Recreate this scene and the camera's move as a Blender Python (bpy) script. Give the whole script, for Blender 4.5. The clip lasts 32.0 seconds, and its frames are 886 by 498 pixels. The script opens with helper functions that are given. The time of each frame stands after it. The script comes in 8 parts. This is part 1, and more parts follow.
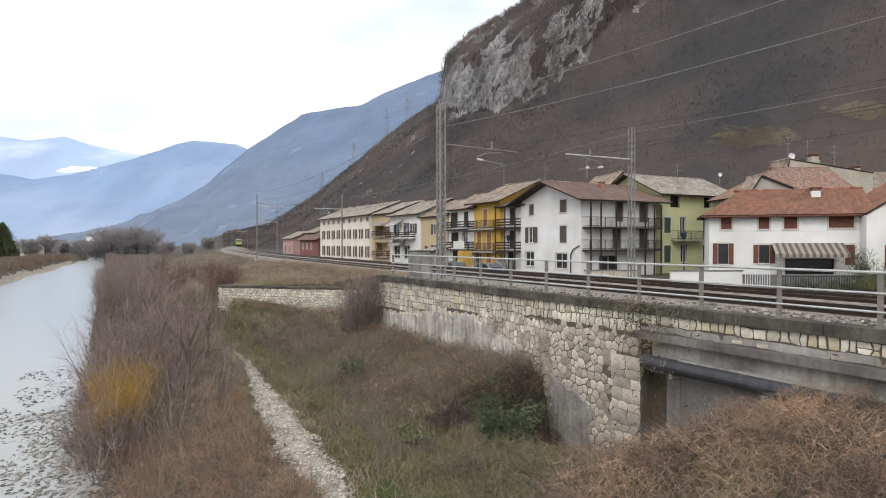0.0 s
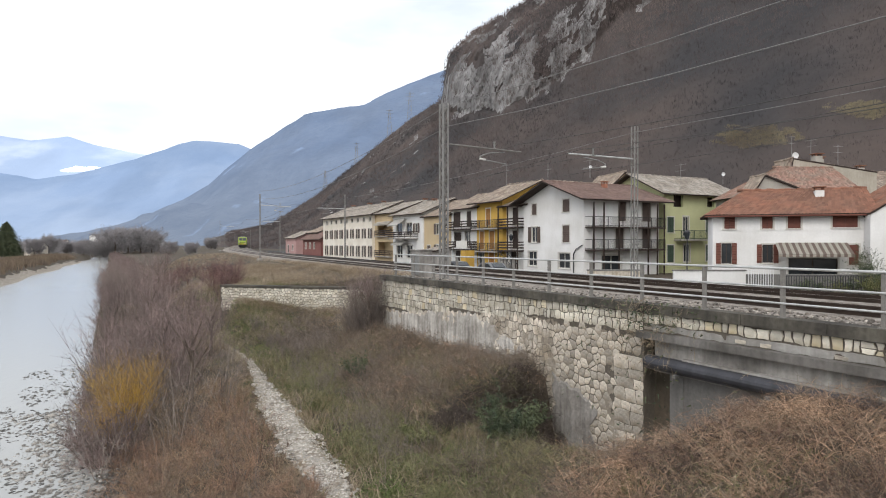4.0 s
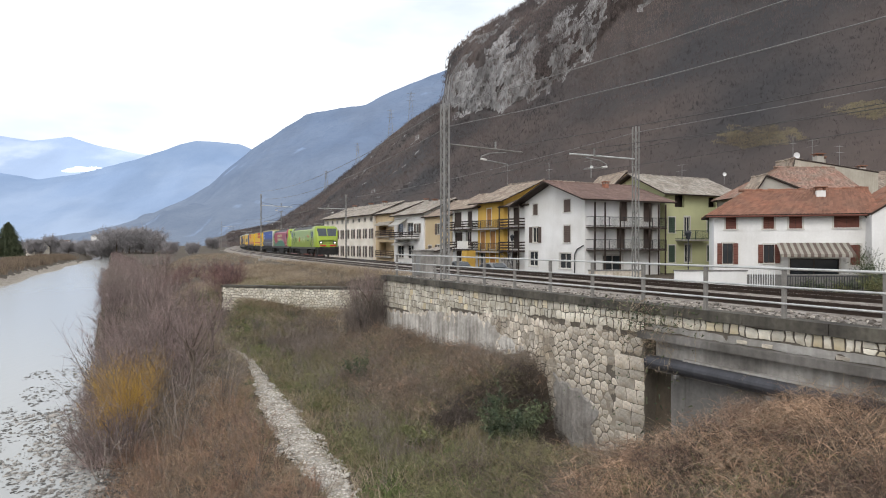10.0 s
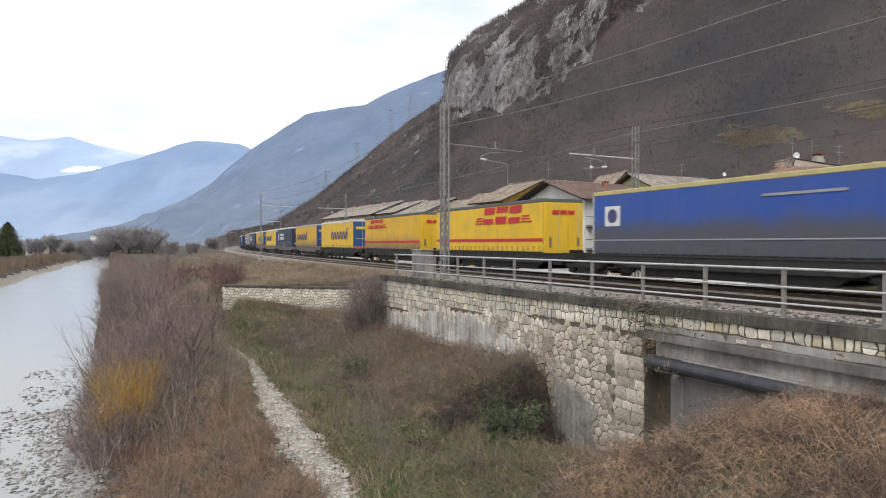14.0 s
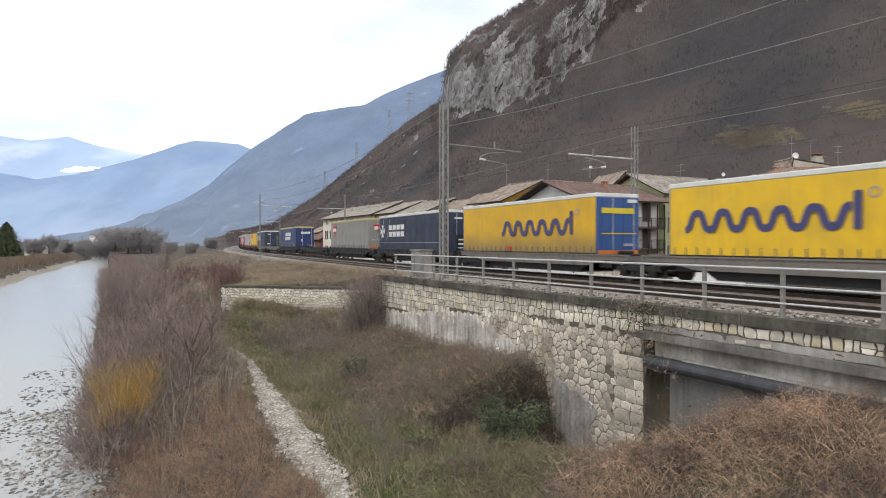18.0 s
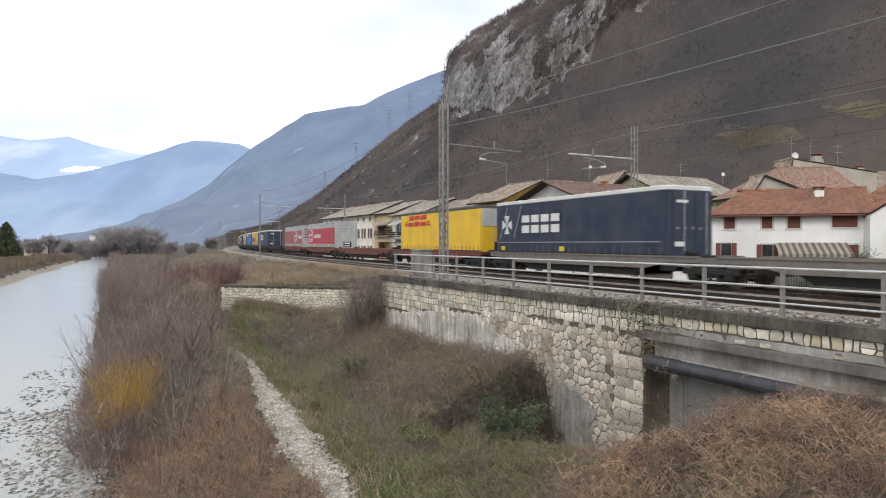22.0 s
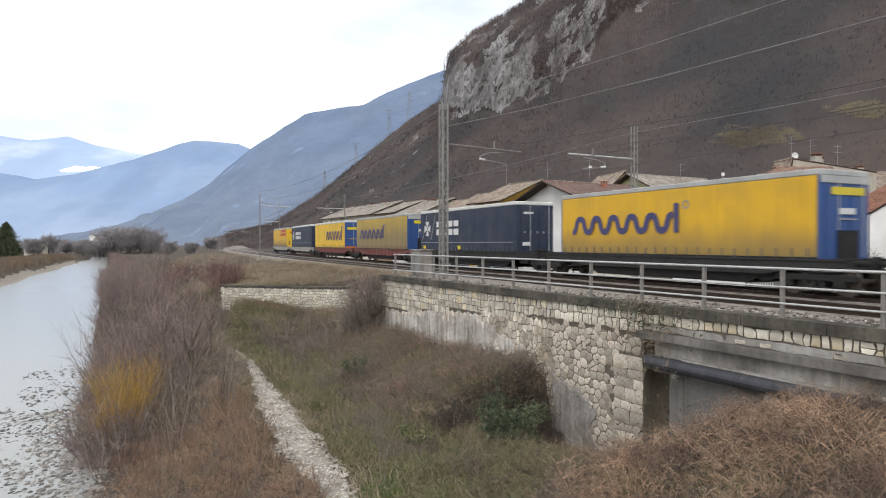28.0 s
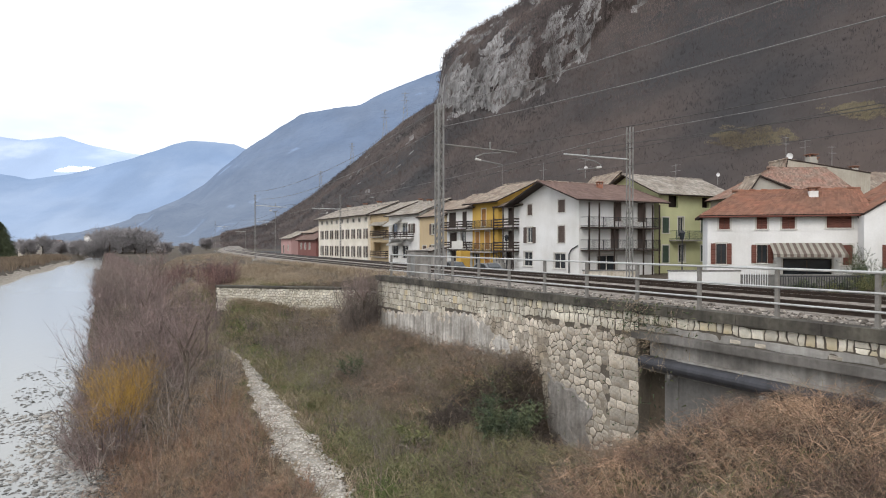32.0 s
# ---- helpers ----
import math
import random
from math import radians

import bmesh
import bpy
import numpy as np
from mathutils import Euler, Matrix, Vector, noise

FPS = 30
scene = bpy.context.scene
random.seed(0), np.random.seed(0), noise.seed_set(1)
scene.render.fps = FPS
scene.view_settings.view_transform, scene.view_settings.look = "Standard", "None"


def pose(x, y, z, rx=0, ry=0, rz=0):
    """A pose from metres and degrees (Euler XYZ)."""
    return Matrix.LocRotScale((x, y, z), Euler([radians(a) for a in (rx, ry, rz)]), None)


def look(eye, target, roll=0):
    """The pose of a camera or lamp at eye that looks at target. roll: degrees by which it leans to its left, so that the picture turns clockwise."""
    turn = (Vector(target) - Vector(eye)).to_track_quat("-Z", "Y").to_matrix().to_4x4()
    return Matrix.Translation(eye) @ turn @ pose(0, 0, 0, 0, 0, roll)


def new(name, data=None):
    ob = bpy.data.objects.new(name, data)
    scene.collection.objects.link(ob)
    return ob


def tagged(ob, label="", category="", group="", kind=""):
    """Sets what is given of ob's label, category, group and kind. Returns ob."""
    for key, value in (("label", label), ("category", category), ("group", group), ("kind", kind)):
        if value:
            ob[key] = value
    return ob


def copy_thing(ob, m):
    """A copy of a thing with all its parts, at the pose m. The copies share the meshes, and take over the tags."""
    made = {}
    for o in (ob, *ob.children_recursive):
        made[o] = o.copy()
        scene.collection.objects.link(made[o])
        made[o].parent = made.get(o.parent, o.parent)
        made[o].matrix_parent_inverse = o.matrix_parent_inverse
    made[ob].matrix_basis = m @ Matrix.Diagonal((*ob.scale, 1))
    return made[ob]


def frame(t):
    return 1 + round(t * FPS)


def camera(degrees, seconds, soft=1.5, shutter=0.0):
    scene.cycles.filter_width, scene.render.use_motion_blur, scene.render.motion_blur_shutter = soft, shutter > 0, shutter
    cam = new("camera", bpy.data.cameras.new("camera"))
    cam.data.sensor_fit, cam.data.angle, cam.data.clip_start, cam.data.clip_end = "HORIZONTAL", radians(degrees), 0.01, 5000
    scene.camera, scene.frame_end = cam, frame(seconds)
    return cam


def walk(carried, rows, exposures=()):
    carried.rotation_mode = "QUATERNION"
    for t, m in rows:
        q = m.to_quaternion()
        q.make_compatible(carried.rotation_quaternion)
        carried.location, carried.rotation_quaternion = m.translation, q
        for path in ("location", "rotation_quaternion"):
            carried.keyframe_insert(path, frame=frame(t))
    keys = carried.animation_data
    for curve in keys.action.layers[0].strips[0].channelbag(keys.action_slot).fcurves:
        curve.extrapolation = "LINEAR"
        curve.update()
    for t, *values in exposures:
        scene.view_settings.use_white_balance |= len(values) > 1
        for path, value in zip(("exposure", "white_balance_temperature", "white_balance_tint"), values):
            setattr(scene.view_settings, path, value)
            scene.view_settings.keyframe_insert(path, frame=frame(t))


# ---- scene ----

# ---------------------------------------------------------------- camera
F = 1156.4                     # focal length on a picture 1568 wide
EYE = Vector((0, 0, 1.68))     # rail head is z = 0
cam = camera(2 * math.degrees(math.atan(784 / F)), 32.0, soft=1.05, shutter=0.2)


def view(pan, tilt=0.0):
    """The standing camera, turned by pan and tilt."""
    return pose(EYE.x, EYE.y, EYE.z, 90 - 0.50 + tilt, 0, pan)


PAN = ((0, -.31, .03), (.5, -.25, .02), (1, -.17, 0), (2, -.15, 0), (3, -.10, 0), (3.5, -.09, 0), (5.5, 0, 0), (6.5, 0, 0), (8, .05, 0), (9, .035, .01),
       (10, .025, .015), (11, 0, .015), (12, 0, 0), (14, 0, 0), (14.6, -.08, 0), (16.5, -.085, .02), (17.5, -.065, .01), (19, -.085, .03),
       (20, -.09, 0), (22, -.085, 0), (24.5, -.105, .01), (25.5, -.095, 0), (28, -.095, 0), (29, -.14, .01), (30, -.16, .01),
       (30.6, -.18, 0), (31, -.25, .02), (31.5, -.34, .03), (32, -.455, .03))
walk(cam, [(t, view(p, q)) for t, p, q in PAN])

# ---------------------------------------------------------------- light: high overcast
SUN_EL, SUN_AZ = 38.0, 200.0
world = bpy.data.worlds.new("sky")
scene.world = world
world.use_nodes = True
wn, wl = world.node_tree.nodes, world.node_tree.links
wn.clear()
sky = wn.new("ShaderNodeTexSky")
sky.sky_type = "NISHITA"
sky.sun_disc = False
sky.sun_elevation, sky.sun_rotation = radians(SUN_EL), radians(SUN_AZ)
sky.dust_density, sky.air_density = 2.0, 1.2
co = wn.new("ShaderNodeTexCoord")
mp = wn.new("ShaderNodeMapping")
mp.inputs["Scale"].default_value = (1, 1, 3.2)
cl = wn.new("ShaderNodeTexNoise")
cl.inputs["Scale"].default_value, cl.inputs["Detail"].default_value = 2.6, 5
rampw = wn.new("ShaderNodeValToRGB")
rampw.color_ramp.elements[0].position, rampw.color_ramp.elements[0].color = .30, (6.5, 7.15, 8.2, 1)
rampw.color_ramp.elements[1].position, rampw.color_ramp.elements[1].color = .56, (10.2, 10.3, 10.4, 1)
mixw = wn.new("ShaderNodeMix")
mixw.data_type = "RGBA"
mixw.inputs["Factor"].default_value = .86
bg = wn.new("ShaderNodeBackground")
bg.inputs["Strength"].default_value = .105
wo = wn.new("ShaderNodeOutputWorld")
wl.new(co.outputs["Generated"], mp.inputs["Vector"])
wl.new(mp.outputs["Vector"], cl.inputs["Vector"])
wl.new(cl.outputs["Fac"], rampw.inputs["Fac"])
wl.new(sky.outputs["Color"], mixw.inputs["A"])
wl.new(rampw.outputs["Color"], mixw.inputs["B"])
wl.new(mixw.outputs["Result"], bg.inputs["Color"])
wl.new(bg.outputs["Background"], wo.inputs["Surface"])

sun_data = bpy.data.lights.new("sun", "SUN")
sun_data.energy, sun_data.angle, sun_data.color = 0.9, radians(25), (1, .96, .90)
sun = new("sun", sun_data)
sun.matrix_world = look((-300 * math.sin(radians(SUN_AZ - 180)), -300, 300), (0, 60, 0))
scene.view_settings.exposure = 0.38

# ---------------------------------------------------------------- rail frame: s along the line (away), D across (to the right)
DX, DY = -.4692, .8831         # direction of the line going away
NX, NY = .8831, .4692          # across it
D_FAR, D_NEAR = 20.60, 16.75   # track centres
R0, S0, S1 = 1520.0, -40.0, 247.0


def P(s, D, z=0.0):
    return Vector((D * NX + s * DX, D * NY + s * DY, z))


def curve_at(s):
    ph = (min(max(s, S0), S1) - S0) / R0
    pe = (S1 - S0) / R0
    al = min(s, S0) + R0 * math.sin(ph) + max(s - S1, 0) * math.cos(pe)
    dv = R0 * (1 - math.cos(ph)) + max(s - S1, 0) * math.sin(pe)
    return al, dv, ph


OFF0 = curve_at(10)[1]


def T(s, D, z=0.0):
    """A point on the curved line: D is the across place at the near straight."""
    al, dv, ph = curve_at(s)
    o = D - D_FAR
    return P(al - o * math.sin(ph), D_FAR + dv + o * math.cos(ph), z)


def heading(s):
    """Turn about z that lays +x along the direction towards the viewer (the train's way)."""
    ph = curve_at(s)[2]
    hx, hy = DX * math.cos(ph) + NX * math.sin(ph), DY * math.cos(ph) + NY * math.sin(ph)
    return math.atan2(-hy, -hx)


def to_sD(x, y):
    return x * DX + y * DY, x * NX + y * NY


def lerp(a, b, t):
    return a + (b - a) * t


def clamp(t, a=0.0, b=1.0):
    return max(a, min(b, t))


def smooth(a, b, t):
    t = clamp((t - a) / (b - a))
    return t * t * (3 - 2 * t)


def table(rows, x):
    """Piecewise-linear lookup in a few (x, y) rows."""
    return float(np.interp(x, [r[0] for r in rows], [r[1] for r in rows]))


def fbm(x, y, z=0.0, o=4):
    return noise.fractal(Vector((x, y, z)), 1.0, 2.0, o)


# ---------------------------------------------------------------- materials
def mat(name, col, rough=.8, metal=0.0, var=.25, scale=2.0, fine=30.0, bump=.25, bdist=.02, col2=None, spec=.4, island=0.0, objrand=0.0, coat=0.0,
        streak=0.0, zsq=1.0):
    m = bpy.data.materials.new(name)
    m.use_nodes = True
    nt = m.node_tree
    N, L = nt.nodes, nt.links
    b = N["Principled BSDF"]
    b.inputs["Roughness"].default_value, b.inputs["Metallic"].default_value = rough, metal
    b.inputs["Specular IOR Level"].default_value = spec
    b.inputs["Coat Weight"].default_value = coat
    c = N.new("ShaderNodeTexCoord")
    mpn = N.new("ShaderNodeMapping")
    mpn.inputs["Scale"].default_value = (1, 1, zsq)
    L.new(c.outputs["Object"], mpn.inputs["Vector"])
    n1, n2 = N.new("ShaderNodeTexNoise"), N.new("ShaderNodeTexNoise")
    for q, s in ((n1, scale), (n2, fine)):
        q.inputs["Scale"].default_value, q.inputs["Detail"].default_value = s, 5
        L.new(mpn.outputs["Vector"], q.inputs["Vector"])
    col2 = col2 or tuple(v * (1 - var) for v in col)
    mx = N.new("ShaderNodeMix")
    mx.data_type = "RGBA"
    mx.inputs["A"].default_value, mx.inputs["B"].default_value = (*col, 1), (*col2, 1)
    rg = N.new("ShaderNodeMapRange")
    rg.inputs["From Min"].default_value, rg.inputs["From Max"].default_value = .36, .64
    L.new(n1.outputs["Fac"], rg.inputs["Value"])
    L.new(rg.outputs["Result"], mx.inputs["Factor"])
    hs = N.new("ShaderNodeHueSaturation")
    L.new(mx.outputs["Result"], hs.inputs["Color"])
    vr = N.new("ShaderNodeMapRange")
    vr.inputs["To Min"].default_value, vr.inputs["To Max"].default_value = 1 - var, 1 + var
    L.new(n2.outputs["Fac"], vr.inputs["Value"])
    val = vr.outputs["Result"]

    def times(v, src, amount):
        r = N.new("ShaderNodeMapRange")
        r.inputs["To Min"].default_value, r.inputs["To Max"].default_value = 1 - amount, 1 + amount
        L.new(src, r.inputs["Value"])
        k = N.new("ShaderNodeMath")
        k.operation = "MULTIPLY"
        L.new(v, k.inputs[0])
        L.new(r.outputs["Result"], k.inputs[1])
        return k.outputs["Value"]
    if island:
        g = N.new("ShaderNodeNewGeometry")
        val = times(val, g.outputs["Random Per Island"], island)
    if objrand:
        oi = N.new("ShaderNodeObjectInfo")
        val = times(val, oi.outputs["Random"], objrand)
    if streak:
        ms = N.new("ShaderNodeMapping")
        ms.inputs["Scale"].default_value = (3, 3, .25)
        ns = N.new("ShaderNodeTexNoise")
        ns.inputs["Scale"].default_value, ns.inputs["Detail"].default_value = 2.0, 4
        L.new(c.outputs["Object"], ms.inputs["Vector"])
        L.new(ms.outputs["Vector"], ns.inputs["Vector"])
        val = times(val, ns.outputs["Fac"], streak)
    L.new(val, hs.inputs["Value"])
    L.new(hs.outputs["Color"], b.inputs["Base Color"])
    if bump:
        bp = N.new("ShaderNodeBump")
        bp.inputs["Strength"].default_value, bp.inputs["Distance"].default_value = bump, bdist
        L.new(n2.outputs["Fac"], bp.inputs["Height"])
        L.new(bp.outputs["Normal"], b.inputs["Normal"])
    return m


def glow(name, col, power):
    m = bpy.data.materials.new(name)
    m.use_nodes = True
    b = m.node_tree.nodes["Principled BSDF"]
    b.inputs["Base Color"].default_value = (*col, 1)
    b.inputs["Emission Color"].default_value, b.inputs["Emission Strength"].default_value = (*col, 1), power
    return m


M = {}
M["soil"] = mat("soil", (.088, .066, .048), .95, var=.4, scale=.35, fine=6, bump=.6, bdist=.08, col2=(.070, .058, .040))
M["gravel_path"] = mat("gravel_path", (.40, .365, .315), .95, var=.45, scale=2.2, fine=18, bump=.9, bdist=.06, col2=(.21, .175, .135))
M["gravel_pale"] = mat("gravel_pale", (.50, .465, .415), .95, var=.3, scale=1.5, fine=20, bump=.4, island=.4)
M["ballast"] = mat("ballast", (.315, .285, .252), .95, var=.45, scale=3, fine=16, bump=.9, bdist=.06, col2=(.14, .118, .10), island=.7)
M["stone_loose"] = mat("stone_loose", (.27, .252, .230), .9, var=.3, scale=1.5, fine=20, island=.4, objrand=.3)
M["rail_steel"] = mat("rail_steel", (.060, .042, .033), .6, .5, var=.3, scale=3, fine=40)
M["rail_head"] = mat("rail_head", (.55, .53, .51), .25, 1, var=.1, scale=5, fine=60, bump=.05)
M["sleeper"] = mat("sleeper", (.27, .25, .23), .9, var=.3, scale=4, fine=30)
M["coping"] = mat("coping", (.046, .041, .036), .95, var=.5, scale=1.1, fine=9, bump=.6, col2=(.105, .096, .078), streak=.55)
M["concrete_stained"] = mat("concrete_stained", (.31, .292, .272), .92, var=.3, scale=.7, fine=10, bump=.4, col2=(.155, .143, .130), streak=.55)
M["concrete_sooty"] = mat("concrete_sooty", (.20, .187, .175), .92, var=.3, scale=.7, fine=10, bump=.4, col2=(.085, .078, .070), streak=.4)
M["post_steel"] = mat("post_steel", (.235, .222, .205), .7, .2, var=.25, scale=3, fine=25, bump=.1)
M["mast_steel"] = mat("mast_steel", (.27, .262, .25), .6, .2, var=.25, scale=3, fine=25, bump=.1)
M["stone_wet"] = mat("stone_wet", (.125, .118, .108), .6, var=.3, scale=1.5, fine=20, island=.5)
# twig colour paled and greyed: distance haze put into the base colour
M["far_tree_haze"] = mat("far_tree_haze", (.33, .31, .315), 1, var=.2, scale=.05, fine=.5, bump=0, island=.15, col2=(.265, .250, .257))
M["mortar"] = mat("mortar", (.125, .108, .088), .95, var=.3, scale=1.2, fine=14, bump=.5, col2=(.115, .098, .078), streak=.3)
M["stone_yellow"] = mat("stone_yellow", (.68, .615, .47), .9, var=.25, scale=1.4, fine=11, bump=.6, bdist=.03, col2=(.50, .41, .26), objrand=.2, island=.2)
M["stone"] = mat("stone", (.74, .70, .61), .9, var=.36, scale=2.6, fine=15, bump=.6, bdist=.03, col2=(.50, .45, .36), objrand=.25, island=.22)
M["stone_grey"] = mat("stone_grey", (.565, .515, .445), .92, var=.38, scale=1.6, fine=13, bump=.9, bdist=.04, col2=(.30, .250, .190), objrand=.34, island=.32, streak=.45)
M["concrete"] = mat("concrete", (.37, .355, .335), .9, var=.22, scale=.8, fine=12, bump=.35, col2=(.25, .235, .215), streak=.45)
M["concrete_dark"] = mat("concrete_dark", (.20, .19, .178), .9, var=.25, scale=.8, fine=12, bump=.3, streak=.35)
M["pointing"] = mat("pointing", (.37, .325, .265), .95, var=.3, scale=1.1, fine=12, bump=.7, bdist=.03, col2=(.22, .185, .145), streak=.4)
M["cement_old"] = mat("cement_old", (.31, .29, .268), .95, var=.35, scale=1.3, fine=9, bump=.8, bdist=.03, streak=.6, col2=(.24, .22, .20))
M["plaster_patch"] = mat("plaster_patch", (.50, .472, .435), .95, var=.35, scale=1.3, fine=9, bump=.8, bdist=.03, streak=.8, col2=(.30, .275, .245))
M["galv"] = mat("galv", (.56, .56, .55), .5, .35, var=.18, scale=3, fine=25, bump=.1)
M["galv_dull"] = mat("galv_dull", (.30, .295, .285), .6, .6, var=.2, scale=3, fine=25, bump=.1)
M["pipe_steel"] = mat("pipe_steel", (.075, .075, .085), .45, .4, var=.2, scale=2, fine=20, bump=.1, streak=.3)
M["wire"] = mat("wire", (.085, .082, .08), .8, 0, bump=0)
M["wire_pale"] = mat("wire_pale", (.24, .235, .23), .8, 0, bump=0)
M["insulator"] = mat("insulator", (.62, .60, .57), .25, var=.1)
M["bark"] = mat("bark", (.16, .125, .10), .95, var=.3, scale=4, fine=30, bump=.5, island=.2)
M["twig_brown"] = mat("twig_brown", (.275, .204, .186), .95, var=.15, scale=.35, fine=4, bump=0, island=.6, col2=(.140, .108, .104))
M["twig_wine"] = mat("twig_wine", (.215, .128, .115), .95, var=.15, scale=.7, fine=4, bump=0, island=.5, col2=(.13, .085, .08))
M["twig_red"] = mat("twig_red", (.305, .182, .122), .95, var=.15, scale=.7, fine=4, bump=0, island=.6, col2=(.175, .125, .10))
M["twig_grey"] = mat("twig_grey", (.245, .205, .175), .95, var=.15, scale=.5, fine=4, bump=0, island=.45, col2=(.17, .14, .125))
M["twig_yellow"] = mat("twig_yellow", (.47, .29, .055), .9, var=.15, scale=1, fine=6, bump=0, island=.5, col2=(.35, .215, .06))
M["dry_grass"] = mat("dry_grass", (.345, .28, .205), .95, var=.15, scale=.4, fine=3, bump=0, island=.45, col2=(.25, .190, .128))
M["straw_rust"] = mat("straw_rust", (.37, .255, .165), .95, var=.15, scale=.5, fine=3, bump=0, island=.5, col2=(.235, .165, .11))
M["reed_brown"] = mat("reed_brown", (.235, .180, .125), .95, var=.15, scale=.1, fine=1, bump=0, island=.35, col2=(.165, .125, .095))
M["grass_fresh"] = mat("grass_fresh", (.150, .195, .070), .9, var=.2, scale=.6, fine=4, bump=0, island=.45, col2=(.185, .190, .085))
M["green_grass"] = mat("green_grass", (.128, .140, .056), .9, var=.2, scale=.6, fine=4, bump=0, island=.45, col2=(.185, .170, .085))
M["leaf_green"] = mat("leaf_green", (.056, .078, .046), .8, var=.2, scale=1, fine=8, bump=0, island=.5, col2=(.115, .125, .062))
M["bramble"] = mat("bramble", (.45, .298, .198), .95, var=.15, scale=.8, fine=5, bump=0, island=.7, col2=(.185, .122, .092))
M["weed_green"] = mat("weed_green", (.175, .185, .085), .9, var=.2, scale=.8, fine=5, bump=0, island=.45, col2=(.215, .185, .105))
# next two: bramble colour darkened to stand for shade deep in the tangle
M["bramble_half_shade"] = mat("bramble_half_shade", (.115, .086, .070), .95, var=.15, scale=.7, fine=5, bump=0, island=.5)
M["bramble_full_shade"] = mat("bramble_full_shade", (.084, .066, .056), .95, var=.15, scale=.7, fine=5, bump=0, island=.5)
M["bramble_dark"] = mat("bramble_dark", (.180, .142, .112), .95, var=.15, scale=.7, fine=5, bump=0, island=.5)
M["hill_wood"] = mat("hill_wood", (.082, .062, .054), 1, var=.25, scale=.014, fine=.2, bump=.3, bdist=1.2, col2=(.034, .032, .034), zsq=.5)
M["hill_tree"] = mat("hill_tree", (.158, .125, .116), 1, var=.38, scale=.018, fine=.085, bump=0, island=.12, col2=(.058, .052, .055), zsq=.5)
M["hill_grass"] = mat("hill_grass", (.285, .245, .155), 1, var=.2, scale=.03, fine=.3, bump=0, island=.2, col2=(.130, .106, .080))
M["rock"] = mat("rock", (.305, .297, .294), .95, var=.45, scale=.05, fine=.30, bump=.8, bdist=3, col2=(.110, .104, .102), zsq=.32)


def part(name, bm, material, parent=None, label=""):
    me = bpy.data.meshes.new(name)
    if isinstance(bm, bmesh.types.BMesh):
        bm.to_mesh(me)
        bm.free()
    else:
        me.from_pydata(bm[0], [], bm[1])
    mats = material if isinstance(material, (list, tuple)) else [material]
    for k in mats:
        me.materials.append(M[k] if isinstance(k, str) else k)
    ob = new(name, me)
    ob.parent = parent
    if label:
        tagged(ob, label)
    return ob


def thing(name, m, label, category, group="", kind=""):
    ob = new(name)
    ob.empty_display_size = .3
    ob.matrix_world = m
    return tagged(ob, label, category, group, kind)


def box(bm, x0, x1, y0, y1, z0, z1, bevel=0.0, mi=0):
    vs = [bm.verts.new((x, y, z)) for z in (z0, z1) for x, y in ((x0, y0), (x1, y0), (x1, y1), (x0, y1))]
    fs = [bm.faces.new([vs[i] for i in f]) for f in ((3, 2, 1, 0), (4, 5, 6, 7), (0, 1, 5, 4), (1, 2, 6, 5), (2, 3, 7, 6), (3, 0, 4, 7))]
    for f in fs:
        f.material_index = mi
    if bevel:
        es = {e for f in fs for e in f.edges}
        bmesh.ops.bevel(bm, geom=list(es), offset=bevel, segments=1, affect="EDGES", profile=.5)
    return vs


def cyl(bm, a, b, r, r2=None, n=10, cap=True):
    a, b = Vector(a), Vector(b)
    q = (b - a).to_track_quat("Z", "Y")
    r2 = r if r2 is None else r2
    ra, rb = [], []
    for i in range(n):
        t = 2 * math.pi * i / n
        o = q @ Vector((math.cos(t), math.sin(t), 0))
        ra.append(bm.verts.new(a + o * r))
        rb.append(bm.verts.new(b + o * r2))
    for i in range(n):
        j = (i + 1) % n
        bm.faces.new((ra[i], ra[j], rb[j], rb[i]))
    if cap:
        bm.faces.new(ra[::-1])
        bm.faces.new(rb)


def tube(bm, pts, r, n=6):
    for a, b in zip(pts, pts[1:]):
        cyl(bm, a, b, r, n=n)


def prism(bm, poly, axis, a, b, mi=0):
    """A flat outline pushed from a to b along an axis: 0 x (outline y, z), 1 y (outline x, z), 2 z (outline x, y)."""
    def v(p, t):
        q = list(p)
        q.insert(axis, t)
        return bm.verts.new(q)
    lo, hi = [v(p, a) for p in poly], [v(p, b) for p in poly]
    fs = [bm.faces.new(lo), bm.faces.new(hi[::-1])]
    for i in range(len(poly)):
        j = (i + 1) % len(poly)
        fs.append(bm.faces.new((lo[i], hi[i], hi[j], lo[j])))
    for f in fs:
        f.material_index = mi
    bmesh.ops.recalc_face_normals(bm, faces=fs)
    return fs


def B():
    return bmesh.new()

# ---------------------------------------------------------------- ground
WATER_Z = -6.3


def shore_right(s):
    return table(((-300, -3.0), (15, -1.5), (25, -.8), (31, -.45), (39, -.05), (62, .55), (117, 1.6), (211, 4.1), (270, 4.6), (420, 7.6)), s) + .35 * math.sin(s * .31) + .22 * math.sin(s * .83)


def shore_left(s):
    return -17.5 + max(0, s - 125) * .062 + .8 * math.sin(s * .09)


WALL2_A, WALL2_B = Vector((-14.8, 43.6)), Vector((-3.4, 39.6))   # the low wall across the terrace


